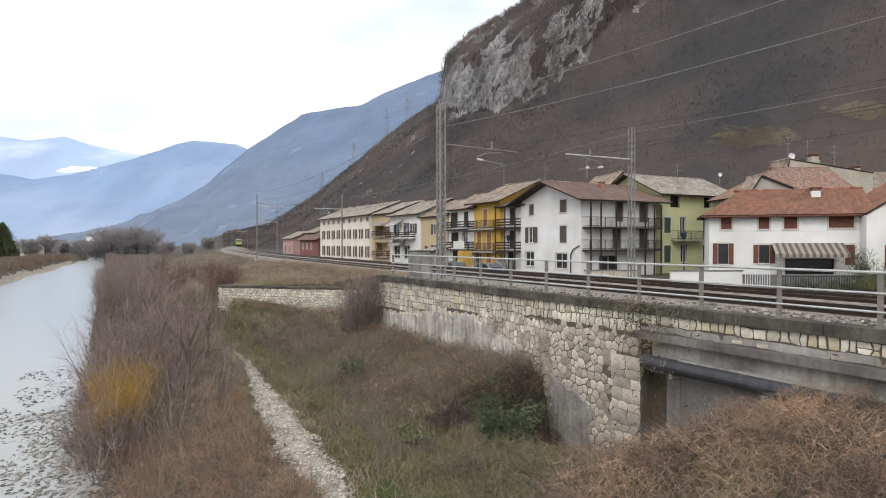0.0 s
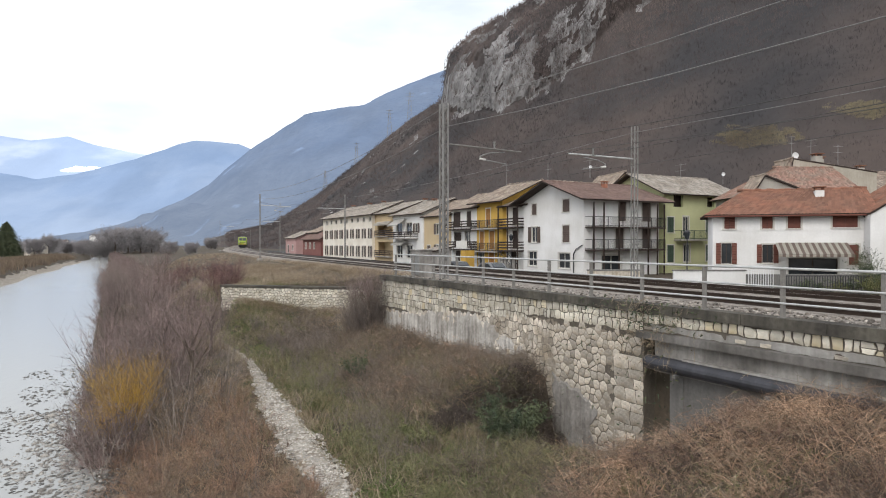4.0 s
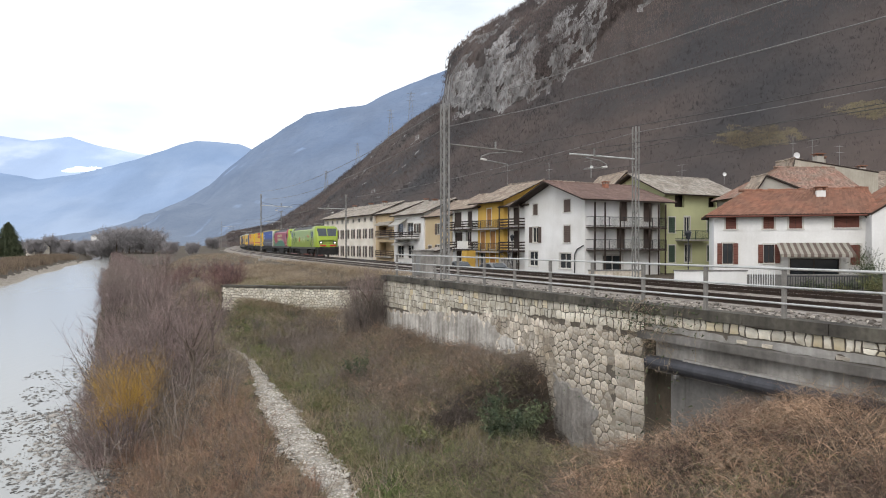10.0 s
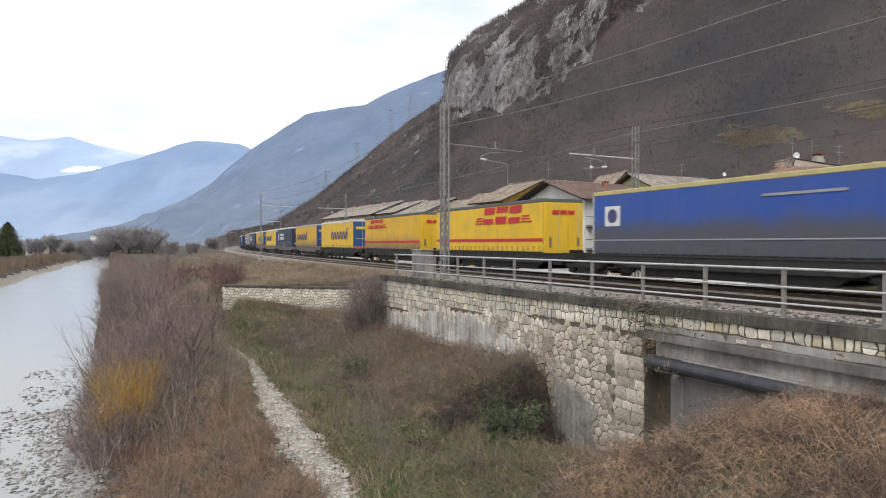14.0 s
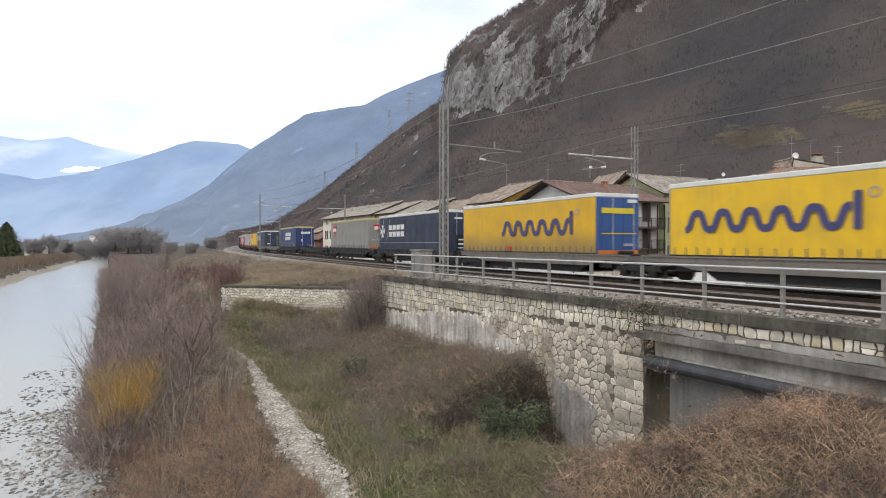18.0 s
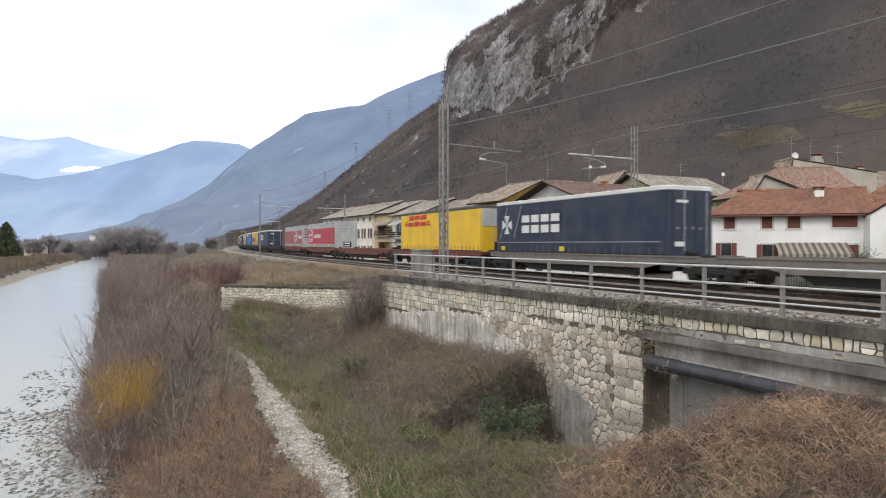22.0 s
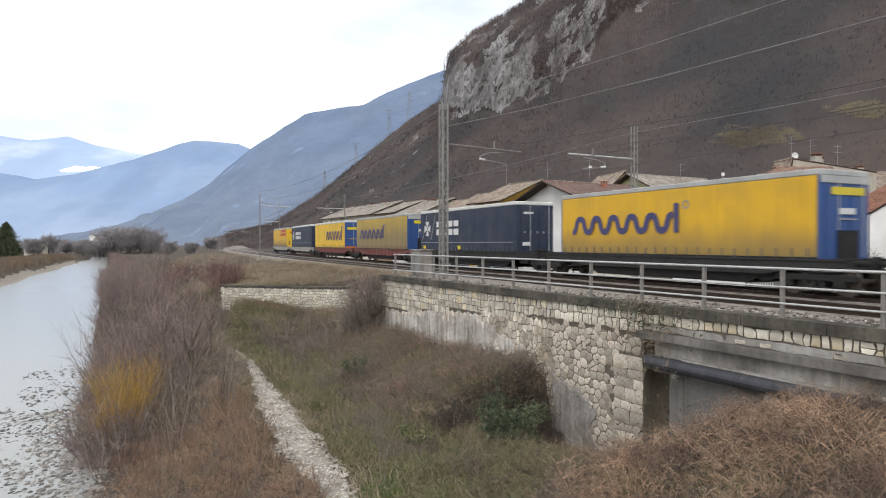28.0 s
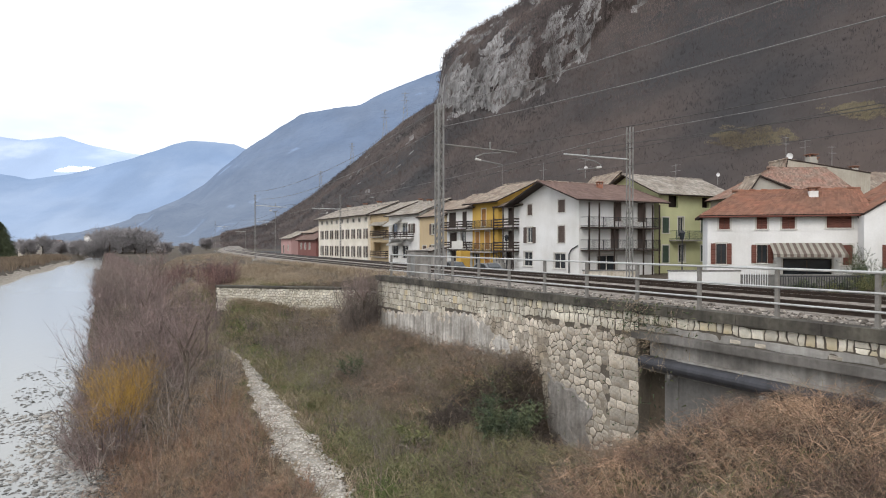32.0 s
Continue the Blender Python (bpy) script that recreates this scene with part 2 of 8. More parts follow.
def path_c(s):
    """Across place of the footpath."""
    return table(((-10, 3.0), (5, 4.3), (15, 5.05), (18.3, 5.25), (25, 5.85), (30, 6.45), (33.5, 6.85), (42, 6.75), (50, 7.3), (60, 7.6)), s)


def ground_z(x, y):
    """Height of the land, from the line's own frame."""
    s, D = to_sD(x, y)
    al, dv, ph = curve_at(s)
    Dc = D - dv + OFF0 if s < 900 else D - dv
    rough = .22 * fbm(x * .25, y * .25) + .07 * fbm(x * 1.1, y * 1.1, 4)
    sr, sl = shore_right(s), shore_left(s)
    # river side
    if D < sr:
        if D > sl:
            bed = WATER_Z - .22 - .9 * smooth(0, 6, min(sr - D, D - sl))
            return bed + .13 * fbm(x * .9, y * .9, 7)
        return WATER_Z + 1.9 * smooth(0, 5, sl - D) + .8 * rough * smooth(0, 3, sl - D) + .6 * smooth(20, 90, sl - D)
    pc = path_c(s)
    q = (D - sr) / (pc - .7 - sr) * 6.3 if D < pc - .7 else 6.3 + D - (pc - .7)
    low = table(((0, WATER_Z - .05), (2.2, WATER_Z + .35), (4.5, -4.9), (6.3, -4.25), (7.6, -4.25), (10.0, -3.9), (12.2, -3.35), (13.6, -2.9), (16, -2.8)), q)
    low += rough * smooth(0, 2.5, D - sr) * (1 - .75 * smooth(5.4, 6.2, q) * (1 - smooth(7.6, 8.4, q)))
    # rising towards the terrace wall and the embankment beyond it
    far = smooth(27, 40, s)
    slope = -4.3 + 1.8 * smooth(7.5, 13.5, q)
    low = lerp(low, max(low, slope + rough * .6), far * smooth(7.4, 9.5, q))
    # bramble mound close by, next to the road bridge
    mound = 1.25 * smooth(4.6, 9.0, D) * (1 - smooth(8.2, 11.6, s))
    low += .15 * smooth(8.4, 10.8, D) * smooth(15.6, 17.2, s) * smooth(33, 27, s)
    near = low - 2.0 * smooth(9.3, 11.2, D) * smooth(17.6, 16.9, s) * (1 - mound / 1.25) + mound
    bank = 1 - smooth(13.6, 13.61, Dc) if s < 31.4 else 0
    # behind the terrace wall the embankment climbs to the line
    side = (WALL2_B - WALL2_A)
    w = (Vector((x, y)) - WALL2_A)
    over = (side.x * w.y - side.y * w.x) / side.length
    emb = table(((2.0, -3.6), (5, -1.9), (8, -1.25), (12.6, -.75), (14.3, -.42), (15.3, -.42)), Dc) + rough * .5 * smooth(14, 12, Dc)
    if over <= 0 and s > 24 and D > pc + .5:
        u = clamp((side.x * w.x + side.y * w.y) / side.length / side.length, -.25, 1)
        near = max(near, lerp(lerp(-1.8, -2.9, max(u, 0)) + .38 * over + .3 * rough, near, smooth(pc + 1.4, pc + .5, D)))
    if s >= 31.4 or (over > 0 and x < -2.6):
        if over > 0:
            near = lerp(near, emb, smooth(.45, .9, over) if x > WALL2_A.x else smooth(0, 6, over))
    if Dc >= 13.6 and s < 31.4:
        near = -.42
    if Dc >= 14.2:
        near = -.42
    if Dc > 23.2:
        near = lerp(-.42, -1.62, smooth(23.4, 25.6, Dc)) + .05 * rough
        near += .02 * max(0, Dc - 70) * smooth(70, 110, Dc)
    return near


def axis(rows):
    """Grid lines from (start, end, step) rows."""
    out = []
    for a, b, st in rows:
        out += list(np.arange(a, b, st))
    return out + [rows[-1][1]]


def sheet(name, sl, Dl, zf, material):
    verts, faces = [], []
    for s in sl:
        for D in Dl:
            p = P(s, D)
            verts.append((p.x, p.y, zf(p.x, p.y)))
    w = len(Dl)
    for i in range(len(sl) - 1):
        for j in range(w - 1):
            a = i * w + j
            faces.append((a, a + w, a + w + 1, a + 1))
    me = bpy.data.meshes.new(name)
    me.from_pydata(verts, [], faces)
    me.materials.append(M[material])
    me.polygons.foreach_set("use_smooth", [True] * len(faces))
    return new(name, me)


ground = sheet("ground", axis(((-2500, -160, 260), (-160, -30, 10), (-30, 0, 1.5), (0, 62, .5), (62, 130, 2), (130, 400, 9), (400, 4200, 240))),
               axis(((-2600, -240, 220), (-240, -40, 14), (-40, -5, 2), (-5, 17, .4), (17, 30, 1), (30, 130, 6), (130, 3200, 240))), ground_z, "soil")
tagged(ground, "brown winter earth with thin grass beside the river", "ground", kind="structure")

water_mat = bpy.data.materials.new("river_water")
water_mat.use_nodes = True
_n, _l = water_mat.node_tree.nodes, water_mat.node_tree.links
_b = _n["Principled BSDF"]
_b.inputs["Base Color"].default_value = (.325, .330, .318, 1)
_b.inputs["Roughness"].default_value, _b.inputs["Specular IOR Level"].default_value = .21, .5
_c, _m, _w = _n.new("ShaderNodeTexCoord"), _n.new("ShaderNodeMapping"), _n.new("ShaderNodeTexNoise")
_m.inputs["Scale"].default_value = (1.6, .7, 1)
_w.inputs["Scale"].default_value, _w.inputs["Detail"].default_value = 1.3, 4
_p = _n.new("ShaderNodeBump")
_p.inputs["Strength"].default_value, _p.inputs["Distance"].default_value = .18, .05
_l.new(_c.outputs["Object"], _m.inputs["Vector"])
_l.new(_m.outputs["Vector"], _w.inputs["Vector"])
_l.new(_w.outputs["Fac"], _p.inputs["Height"])
_l.new(_p.outputs["Normal"], _b.inputs["Normal"])
M["water"] = water_mat
wv, wf = [], []
for i, s in enumerate(axis(((-300, -20, 40), (-20, 420, 4)))):
    for D in (shore_left(s) - 3.0, .5 * (shore_left(s) + shore_right(s)), shore_right(s) + 1.4):
        p = P(s, D, WATER_Z)
        wv.append(tuple(p))
    if i:
        a = 3 * i
        wf += [(a - 3, a - 2, a + 1, a), (a - 2, a - 1, a + 2, a + 1)]
tagged(part("river_water", (wv, wf), "water"), "pale grey-green river water flowing over pebbles", "water", kind="structure")

# ---------------------------------------------------------------- mountains
def ridge(name, dist, rows, foot, depth, rough, seed, material, label, cols=260, lvls=16, power=1.0):
    """A mountain flank: its crest follows (bearing, rise) rows at a distance, and it falls to a foot nearer by."""
    bs = np.linspace(rows[0][0], rows[-1][0], cols)
    verts, faces = [], []
    for b in bs:
        h = table(rows, b)
        for k in range(lvls + 3):
            t = k / lvls
            if t <= 1:
                y = lerp(dist - depth, dist, t)
                z = lerp(foot, EYE.z + h * dist, t ** power)
                z += rough * (fbm(b * 9 + seed, t * 4.0, seed) * t * (1.0 - t) * 1.9 + .05 * fbm(b * 30, t * 6, seed) * t)
            else:
                y = dist + (k - lvls) * depth * .4
                z = lerp(EYE.z + h * dist, foot, (k - lvls) * .5)
            verts.append((b * y, y, z))
    w = lvls + 3
    for i in range(cols - 1):
        for j in range(w - 1):
            a = i * w + j
            faces.append((a, a + w, a + w + 1, a + 1))
    me = bpy.data.meshes.new(name)
    me.from_pydata(verts, [], faces)
    me.materials.append(material)
    me.polygons.foreach_set("use_smooth", [True] * len(faces))
    return tagged(new(name, me), label, "mountain", kind="structure")


def far_haze_mat(name, col, own, scale, foot, tall, mist=0.0, pale=0.0):
    """Distant woods as a backdrop: the haze of kilometres of air, pale blue with thin mist in places, is put into its
    emission colour.
    """
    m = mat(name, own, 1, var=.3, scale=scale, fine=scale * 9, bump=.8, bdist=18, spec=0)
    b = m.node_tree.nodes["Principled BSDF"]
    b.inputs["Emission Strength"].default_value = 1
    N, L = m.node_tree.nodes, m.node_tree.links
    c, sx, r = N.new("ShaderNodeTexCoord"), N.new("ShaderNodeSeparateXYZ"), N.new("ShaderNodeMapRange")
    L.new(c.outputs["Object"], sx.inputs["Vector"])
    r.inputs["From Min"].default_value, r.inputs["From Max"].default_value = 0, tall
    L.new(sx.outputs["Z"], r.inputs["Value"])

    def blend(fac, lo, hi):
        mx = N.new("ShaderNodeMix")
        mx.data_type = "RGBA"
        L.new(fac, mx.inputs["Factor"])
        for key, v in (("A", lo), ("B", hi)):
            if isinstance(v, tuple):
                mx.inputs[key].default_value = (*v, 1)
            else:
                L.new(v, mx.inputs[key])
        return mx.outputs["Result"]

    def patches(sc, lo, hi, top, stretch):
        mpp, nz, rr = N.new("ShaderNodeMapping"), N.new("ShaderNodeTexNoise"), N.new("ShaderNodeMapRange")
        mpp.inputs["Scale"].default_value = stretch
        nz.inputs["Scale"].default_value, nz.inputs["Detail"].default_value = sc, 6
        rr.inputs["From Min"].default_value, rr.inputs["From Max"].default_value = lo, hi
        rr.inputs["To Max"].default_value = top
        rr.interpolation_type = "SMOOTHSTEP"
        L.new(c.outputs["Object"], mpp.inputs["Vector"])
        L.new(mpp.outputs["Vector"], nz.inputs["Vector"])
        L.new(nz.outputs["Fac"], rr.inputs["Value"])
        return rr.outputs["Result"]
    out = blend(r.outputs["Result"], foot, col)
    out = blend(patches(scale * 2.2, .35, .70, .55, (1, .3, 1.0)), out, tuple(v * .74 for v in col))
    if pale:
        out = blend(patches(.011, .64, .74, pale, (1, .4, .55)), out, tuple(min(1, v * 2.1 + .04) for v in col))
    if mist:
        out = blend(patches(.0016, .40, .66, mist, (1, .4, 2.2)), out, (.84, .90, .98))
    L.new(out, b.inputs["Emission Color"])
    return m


far1 = far_haze_mat("far_haze_pale", (.40, .52, .75), (.05, .06, .07), .0010, (.46, .57, .76), 600, .75)
far2 = far_haze_mat("far_haze_blue", (.225, .325, .52), (.06, .07, .08), .0015, (.275, .365, .535), 460, .12)
far3 = far_haze_mat("far_haze_near", (.118, .175, .290), (.085, .088, .09), .004, (.150, .190, .262), 330, .0, .40)
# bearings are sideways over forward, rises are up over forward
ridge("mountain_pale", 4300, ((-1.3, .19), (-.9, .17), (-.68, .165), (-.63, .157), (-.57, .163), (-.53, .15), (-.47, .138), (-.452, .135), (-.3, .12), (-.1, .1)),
      -10, 900, 60, 3.1, far1, "mountain ridge under low cloud, painted pale blue with haze")
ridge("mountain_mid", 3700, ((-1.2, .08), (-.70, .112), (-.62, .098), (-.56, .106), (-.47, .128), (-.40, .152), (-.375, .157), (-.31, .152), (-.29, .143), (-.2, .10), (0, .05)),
      -10, 1000, 70, 7.7, far2, "wooded mountain across the valley, painted blue with haze")
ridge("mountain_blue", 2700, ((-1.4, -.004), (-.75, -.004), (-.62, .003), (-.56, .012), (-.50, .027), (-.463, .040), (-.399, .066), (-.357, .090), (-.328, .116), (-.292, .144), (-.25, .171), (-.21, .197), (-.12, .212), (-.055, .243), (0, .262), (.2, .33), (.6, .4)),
      -10, 1400, 110, 12.4, far3, "steep mountain flank with pale crags, painted blue-grey with haze")

# a low cloud that lies against the pale mountain; its daylight white is put in as emission
cv, cf = [], []
for k, (u, w, h, lift) in enumerate(((0, 70, 12, 0), (-45, 40, 7, -6), (45, 48, 10, 5), (92, 36, 5, 11), (12, 34, 15, 5))):
    base = len(cv)
    for i in range(17):
        a = math.pi * i / 16
        for j in range(20):
            c = 2 * math.pi * j / 20
            n = 1 + .22 * fbm(i * .35, math.cos(c) + k * 3, math.sin(c))
            cv.append((-1990 + u - w * math.cos(a) * n, 3560 + 25 * math.sin(a) * math.cos(c), 402 + lift + h * n * math.sin(a) * math.sin(c)))
    for i in range(16):
        for j in range(20):
            cf.append((base + i * 20 + j, base + i * 20 + (j + 1) % 20, base + (i + 1) * 20 + (j + 1) % 20, base + (i + 1) * 20 + j))
cloud = part("cloud", (cv, cf), glow("cloud_glow", (.88, .92, .98), .85))
cloud.data.polygons.foreach_set("use_smooth", [True] * len(cf))
tagged(cloud, "low white cloud against the mountain", "cloud", kind="structure")

# the near hillside: woods up to a rock wall
CREST = ((-.36, .005), (-.262, .030), (-.19, .075), (-.125, .127), (-.08, .166), (-.047, .192), (-.010, .213), (.0, .222), (.004, .255), (.010, .287), (.045, .320),
         (.095, .349), (.13, .374), (.19, .43), (.3, .52), (.5, .66), (.8, .80), (1.3, .95), (2.2, 1.0))
CLIFF = ((-.36, 1.0), (-.008, 1.0), (.0, .78), (.004, .62), (.012, .50), (.05, .42), (.10, .36), (.20, .38), (.30, .45), (.45, .70), (.6, 1.0), (2.2, 1.0))


def hill_point(b, t):
    """A place on the near hillside by bearing and by how far up the slope."""
    toe = 92 / max(.10, b * NX + NY)
    crest = 640 - 120 * smooth(.1, .9, b) + 160 * smooth(0, -.3, b)
    toe = min(toe, crest - 120)
    h, c = table(CREST, b), table(CLIFF, b)
    top = EYE.z + h * crest
    t0 = c - .02
    if t <= t0 or c >= .995:
        y = lerp(toe, crest, t)
        z = lerp(-1.7, top, (t / 1.0) ** 1.12 if c >= .995 else t ** 1.12)
    else:
        base = t0 ** 1.12
        q = (t - t0) / (1 - t0)
        yb = lerp(toe, crest, t0)
        yt = lerp(yb, crest, .28)
        zb = lerp(-1.7, top, base)
        y = lerp(yb, yt, q ** 1.9)
        z = lerp(zb, EYE.z + h * yt, q)
    gul = fbm(b * 14 + 3, t * 2.2, 1.5) * 10 + fbm(b * 45, t * 7, 8.5) * 3.2
    z += gul * t * (1.05 - t) * 2.0
    return b * y, y, z


hv, hf, hmi = [], [], []
HB, HT = list(np.concatenate((np.linspace(-.36, -.03, 50), np.linspace(-.028, .3, 150), np.linspace(.305, 2.2, 120)))), list(np.linspace(0, 1, 90)) + [1.12, 1.4]
for b in HB:
    for t in HT:
        x, y, z = hill_point(b, min(t, 1))
        c = table(CLIFF, b)
        if t > 1:
            y2 = y * t
            x, z = b * y2, z - (t - 1) * 100 * (1 if b < .2 else .2)
            y = y2
        elif t > c - .02 and c < .995:
            k = 4.5 * fbm(b * 70, t * 9, 2) + 6 * abs(fbm(b * 26, t * 2, 5)) + 2.0 * fbm(b * 170, t * 30, 3)
            y += k * lerp(1.7, .9, smooth(.06, .14, b)) * (1 - t * .6)
        hv.append((x, y, z))
hw = len(HT)
for i in range(len(HB) - 1):
    for j in range(hw - 1):
        a = i * hw + j
        hf.append((a, a + hw, a + hw + 1, a + 1))
        bb, tt = HB[i], HT[j]
        c = table(CLIFF, bb)
        rocky = c < .995 and tt > c - .03 + .05 * fbm(bb * 40, tt * 15) and fbm(bb * 30, tt * 11, 11) > -.55 + .70 * smooth(c + .12, .85, tt) + .58 * smooth(.07, .26, bb)
        crag = -.14 < bb < -.02 and .25 < tt < .9 and fbm(bb * 60, tt * 14, 21) > .58
        hmi.append(1 if rocky or crag else 0)
me = bpy.data.meshes.new("hillside")
me.from_pydata(hv, [], hf)
me.materials.append(M["hill_wood"])
me.materials.append(M["rock"])
me.polygons.foreach_set("material_index", hmi)
me.polygons.foreach_set("use_smooth", [m != 1 for m in hmi])
hillside = tagged(new("hillside", me), "steep brown leafless wooded hillside with a pale rock cliff", "hillside", kind="structure")

# ---------------------------------------------------------------- the railway
def ribbon(name, s_list, prof, material, fn=T, parent=None, label="", smooth_it=False):
    """An open or closed cross-section (D, z) swept along the line."""
    verts, faces = [], []
    k = len(prof)
    for s in s_list:
        for D, z in prof:
            verts.append(tuple(fn(s, D, z)))
    for i in range(len(s_list) - 1):
        for j in range(k - 1):
            a = i * k + j
            faces.append((a, a + 1, a + k + 1, a + k))
    ob = part(name, (verts, faces), material, parent, label)
    return ob


SL = axis(((-620, -60, 40), (-60, 300, 6), (300, 900, 40)))
bed = ribbon("ballast_bed", SL, ((14.0, -.62), (14.35, -.40), (14.75, -.13), (18.5, -.12), (18.7, -.20), (18.95, -.12), (22.4, -.13), (23.4, -.62), (24.4, -1.3)), "ballast")
tagged(bed, "brown-grey crushed stone ballast under two tracks", "ballast", kind="structure")
shoulder = ribbon("ballast_shoulder", axis(((-60, 31.4, 2),)), ((0, -.02), (.35, -.015), (.7, -.05), (1, -.115)), "ballast",
                  fn=lambda s, k, z: P(s, 13.46).lerp(T(s, 14.75), k) + Vector((0, 0, z + .006)))
tagged(shoulder, "grey-brown ballast heaped behind the coping", "ballast", kind="structure")
RAIL_FOOT = ((-.07, -.155), (-.07, -.14), (-.012, -.12), (-.012, -.045), (-.036, -.035), (-.036, 0), (.036, 0), (.036, -.035), (.012, -.045), (.012, -.12), (.07, -.14), (.07, -.155))
SR = axis(((-620, -60, 40), (-60, 120, 4), (120, 900, 20)))
for Dt in (D_NEAR, D_FAR):
    tr = thing("railway_track", pose(0, 0, 0), "rusty steel rails on concrete sleepers in ballast", "railway track", "railway tracks", "structure")
    for o in (-.7525, .7525):
        r = ribbon("rail", SR, [(Dt + o + a, b) for a, b in RAIL_FOOT], "rail_steel", parent=tr)
        ribbon("rail_head", SR, ((Dt + o - .03, .004), (Dt + o + .03, .004)), "rail_head", parent=r, label="worn shiny running face")
    bm = B()
    for i in range(-30, 160):
        s = i * .6
        c, a = T(s, Dt), heading(s)
        vs = box(bm, -.13, .13, -1.25, 1.25, -.30, -.135)
        bmesh.ops.transform(bm, matrix=Matrix.Translation(c) @ Matrix.Rotation(a, 4, "Z"), verts=vs)
    tagged(part("sleepers", bm, "sleeper", tr), kind="stuff")

# retaining wall beside the line, with its coping and the opening of the road bridge
W_END, W_OPEN, W_D = 31.5, 12.0, 13.15


def wall_box(bm, s0, s1, D0, D1, z0, z1, mi=0):
    vs = []
    for z in (z0, z1):
        for s, D in ((s0, D0), (s1, D0), (s1, D1), (s0, D1)):
            vs.append(bm.verts.new(P(s, D, z)))
    for f in ((3, 2, 1, 0), (4, 5, 6, 7), (0, 1, 5, 4), (1, 2, 6, 5), (2, 3, 7, 6), (3, 0, 4, 7)):
        fc = bm.faces.new([vs[i] for i in f])
        fc.material_index = mi
    bmesh.ops.recalc_face_normals(bm, faces=bm.faces[:])
# body of the wall in mortar, stones are laid on it further down
RW = thing("retaining_wall", pose(0, 0, 0), "stone retaining wall with concrete coping beside the railway", "retaining wall", kind="structure")
bm = B()
wall_box(bm, W_OPEN + 1.1, W_END, W_D + .03, W_D + .7, -6.2, -.185)
wall_box(bm, W_END, W_END + 1.9, W_D + .03, W_D + .7, -6.2, -.92)
wall_box(bm, -40, W_OPEN + 1.1, W_D + .03, W_D + .6, -.68, -.185)
part("wall_body", bm, "mortar", RW)
bm = B()
for i in range(36):
    s0 = -40 + i * 2.0
    s1 = min(s0 + 1.985, W_END)
    if s0 < W_END:
        wall_box(bm, s0, s1, W_D - .10, W_D + .34, -.195, .055)
part("coping", bm, "coping", RW, "blackened concrete coping with moss")
# concrete bridge edge over the side road
bm = B()
wall_box(bm, -40, W_OPEN + 1.15, W_D - .22, W_D + .5, -.865, -.68)
part("ledge", bm, "concrete_sooty", RW, "grey concrete ledge")
bm = B()
wall_box(bm, -40, W_OPEN + .7, W_D + .02, W_D + .5, -1.72, -.86)
wall_box(bm, -40, W_OPEN + .7, W_D + .5, W_D + 9.5, -1.1, -.80)
part("bridge_beam", bm, "concrete_stained", RW, "weathered concrete edge beam")
# shade under the bridge is put into the abutment's dark colour
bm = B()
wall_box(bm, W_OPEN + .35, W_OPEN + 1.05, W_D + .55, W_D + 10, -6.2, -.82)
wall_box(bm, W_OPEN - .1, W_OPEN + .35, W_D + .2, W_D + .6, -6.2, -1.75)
part("abutment", bm, "concrete_dark", RW, "concrete abutment coloured dark for the shade under the bridge")
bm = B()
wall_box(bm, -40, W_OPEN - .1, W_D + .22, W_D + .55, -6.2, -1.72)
part("infill_wall", bm, "concrete_dark", RW, "streaked dark plastered wall under the bridge beam")
bm = B()
cyl(bm, P(-40, W_D - .09, -1.47), P(W_OPEN + .85, W_D - .09, -1.47), .19, n=18)
pipe = part("water_pipe", bm, "pipe_steel", RW, "large grey steel pipe along the bridge")
bm = B()
wall_box(bm, -40, W_OPEN - .35, W_D - .15, W_D + .02, -1.285, -1.235)
part("cover_strip", bm, "concrete", pipe, "pale flat strip lying over the pipe")
bm = B()
for i in range(9):
    s = W_OPEN - .2 - i * 2.6
    wall_box(bm, s - .05, s + .05, W_D - .28, W_D + .1, -1.73, -1.655)
part("pipe_brackets", bm, "galv_dull", pipe)

# railing: a post every two metres and three bars
RAILING = thing("railing", pose(0, 0, 0), "galvanised steel railing with three bars on the coping", "railing", kind="structure")
POST_S0, POST_GAP, RAIL_D = 29.87, 2.078, 13.25


def make_post():
    b = B()
    box(b, -.04, .04, -.05, .05, 0, 1.06, .01)
    box(b, -.08, .08, -.09, .09, 0, .02)
    return b


first = None
yaw = math.atan2(DY, DX)
for i in range(34):
    s = POST_S0 - i * POST_GAP
    m = Matrix.Translation(P(s, RAIL_D, .053)) @ Matrix.Rotation(yaw, 4, "Z")
    if first is None:
        first = part("post", make_post(), "post_steel", RAILING)
        first.matrix_world = m
    else:
        o = new("post", first.data)
        o.parent = RAILING
        o.matrix_world = m
for z in (1.10, .70, .34):
    bm = B()
    cyl(bm, P(POST_S0 + .1, RAIL_D - .05, z + .03), P(POST_S0 - 33 * POST_GAP, RAIL_D - .05, z + .03), .028 if z > 1 else .024, n=8)
    part("bar", bm, "galv", RAILING)

# terrace wall across the slope
TW = thing("terrace_wall", pose(0, 0, 0), "low rough stone terrace wall with dark coping", "stone wall", kind="structure")
tA, tB = WALL2_A, WALL2_B
tdir = (tB - tA).normalized()
tnor = Vector((tdir.y, -tdir.x))          # towards the viewer


def TWP(u, o, z):
    p = tA + tdir * u + tnor * o
    return Vector((p.x, p.y, z))


TW_LEN = (tB - tA).length


def tw_top(u):
    return lerp(-1.22, -1.14, u / TW_LEN)


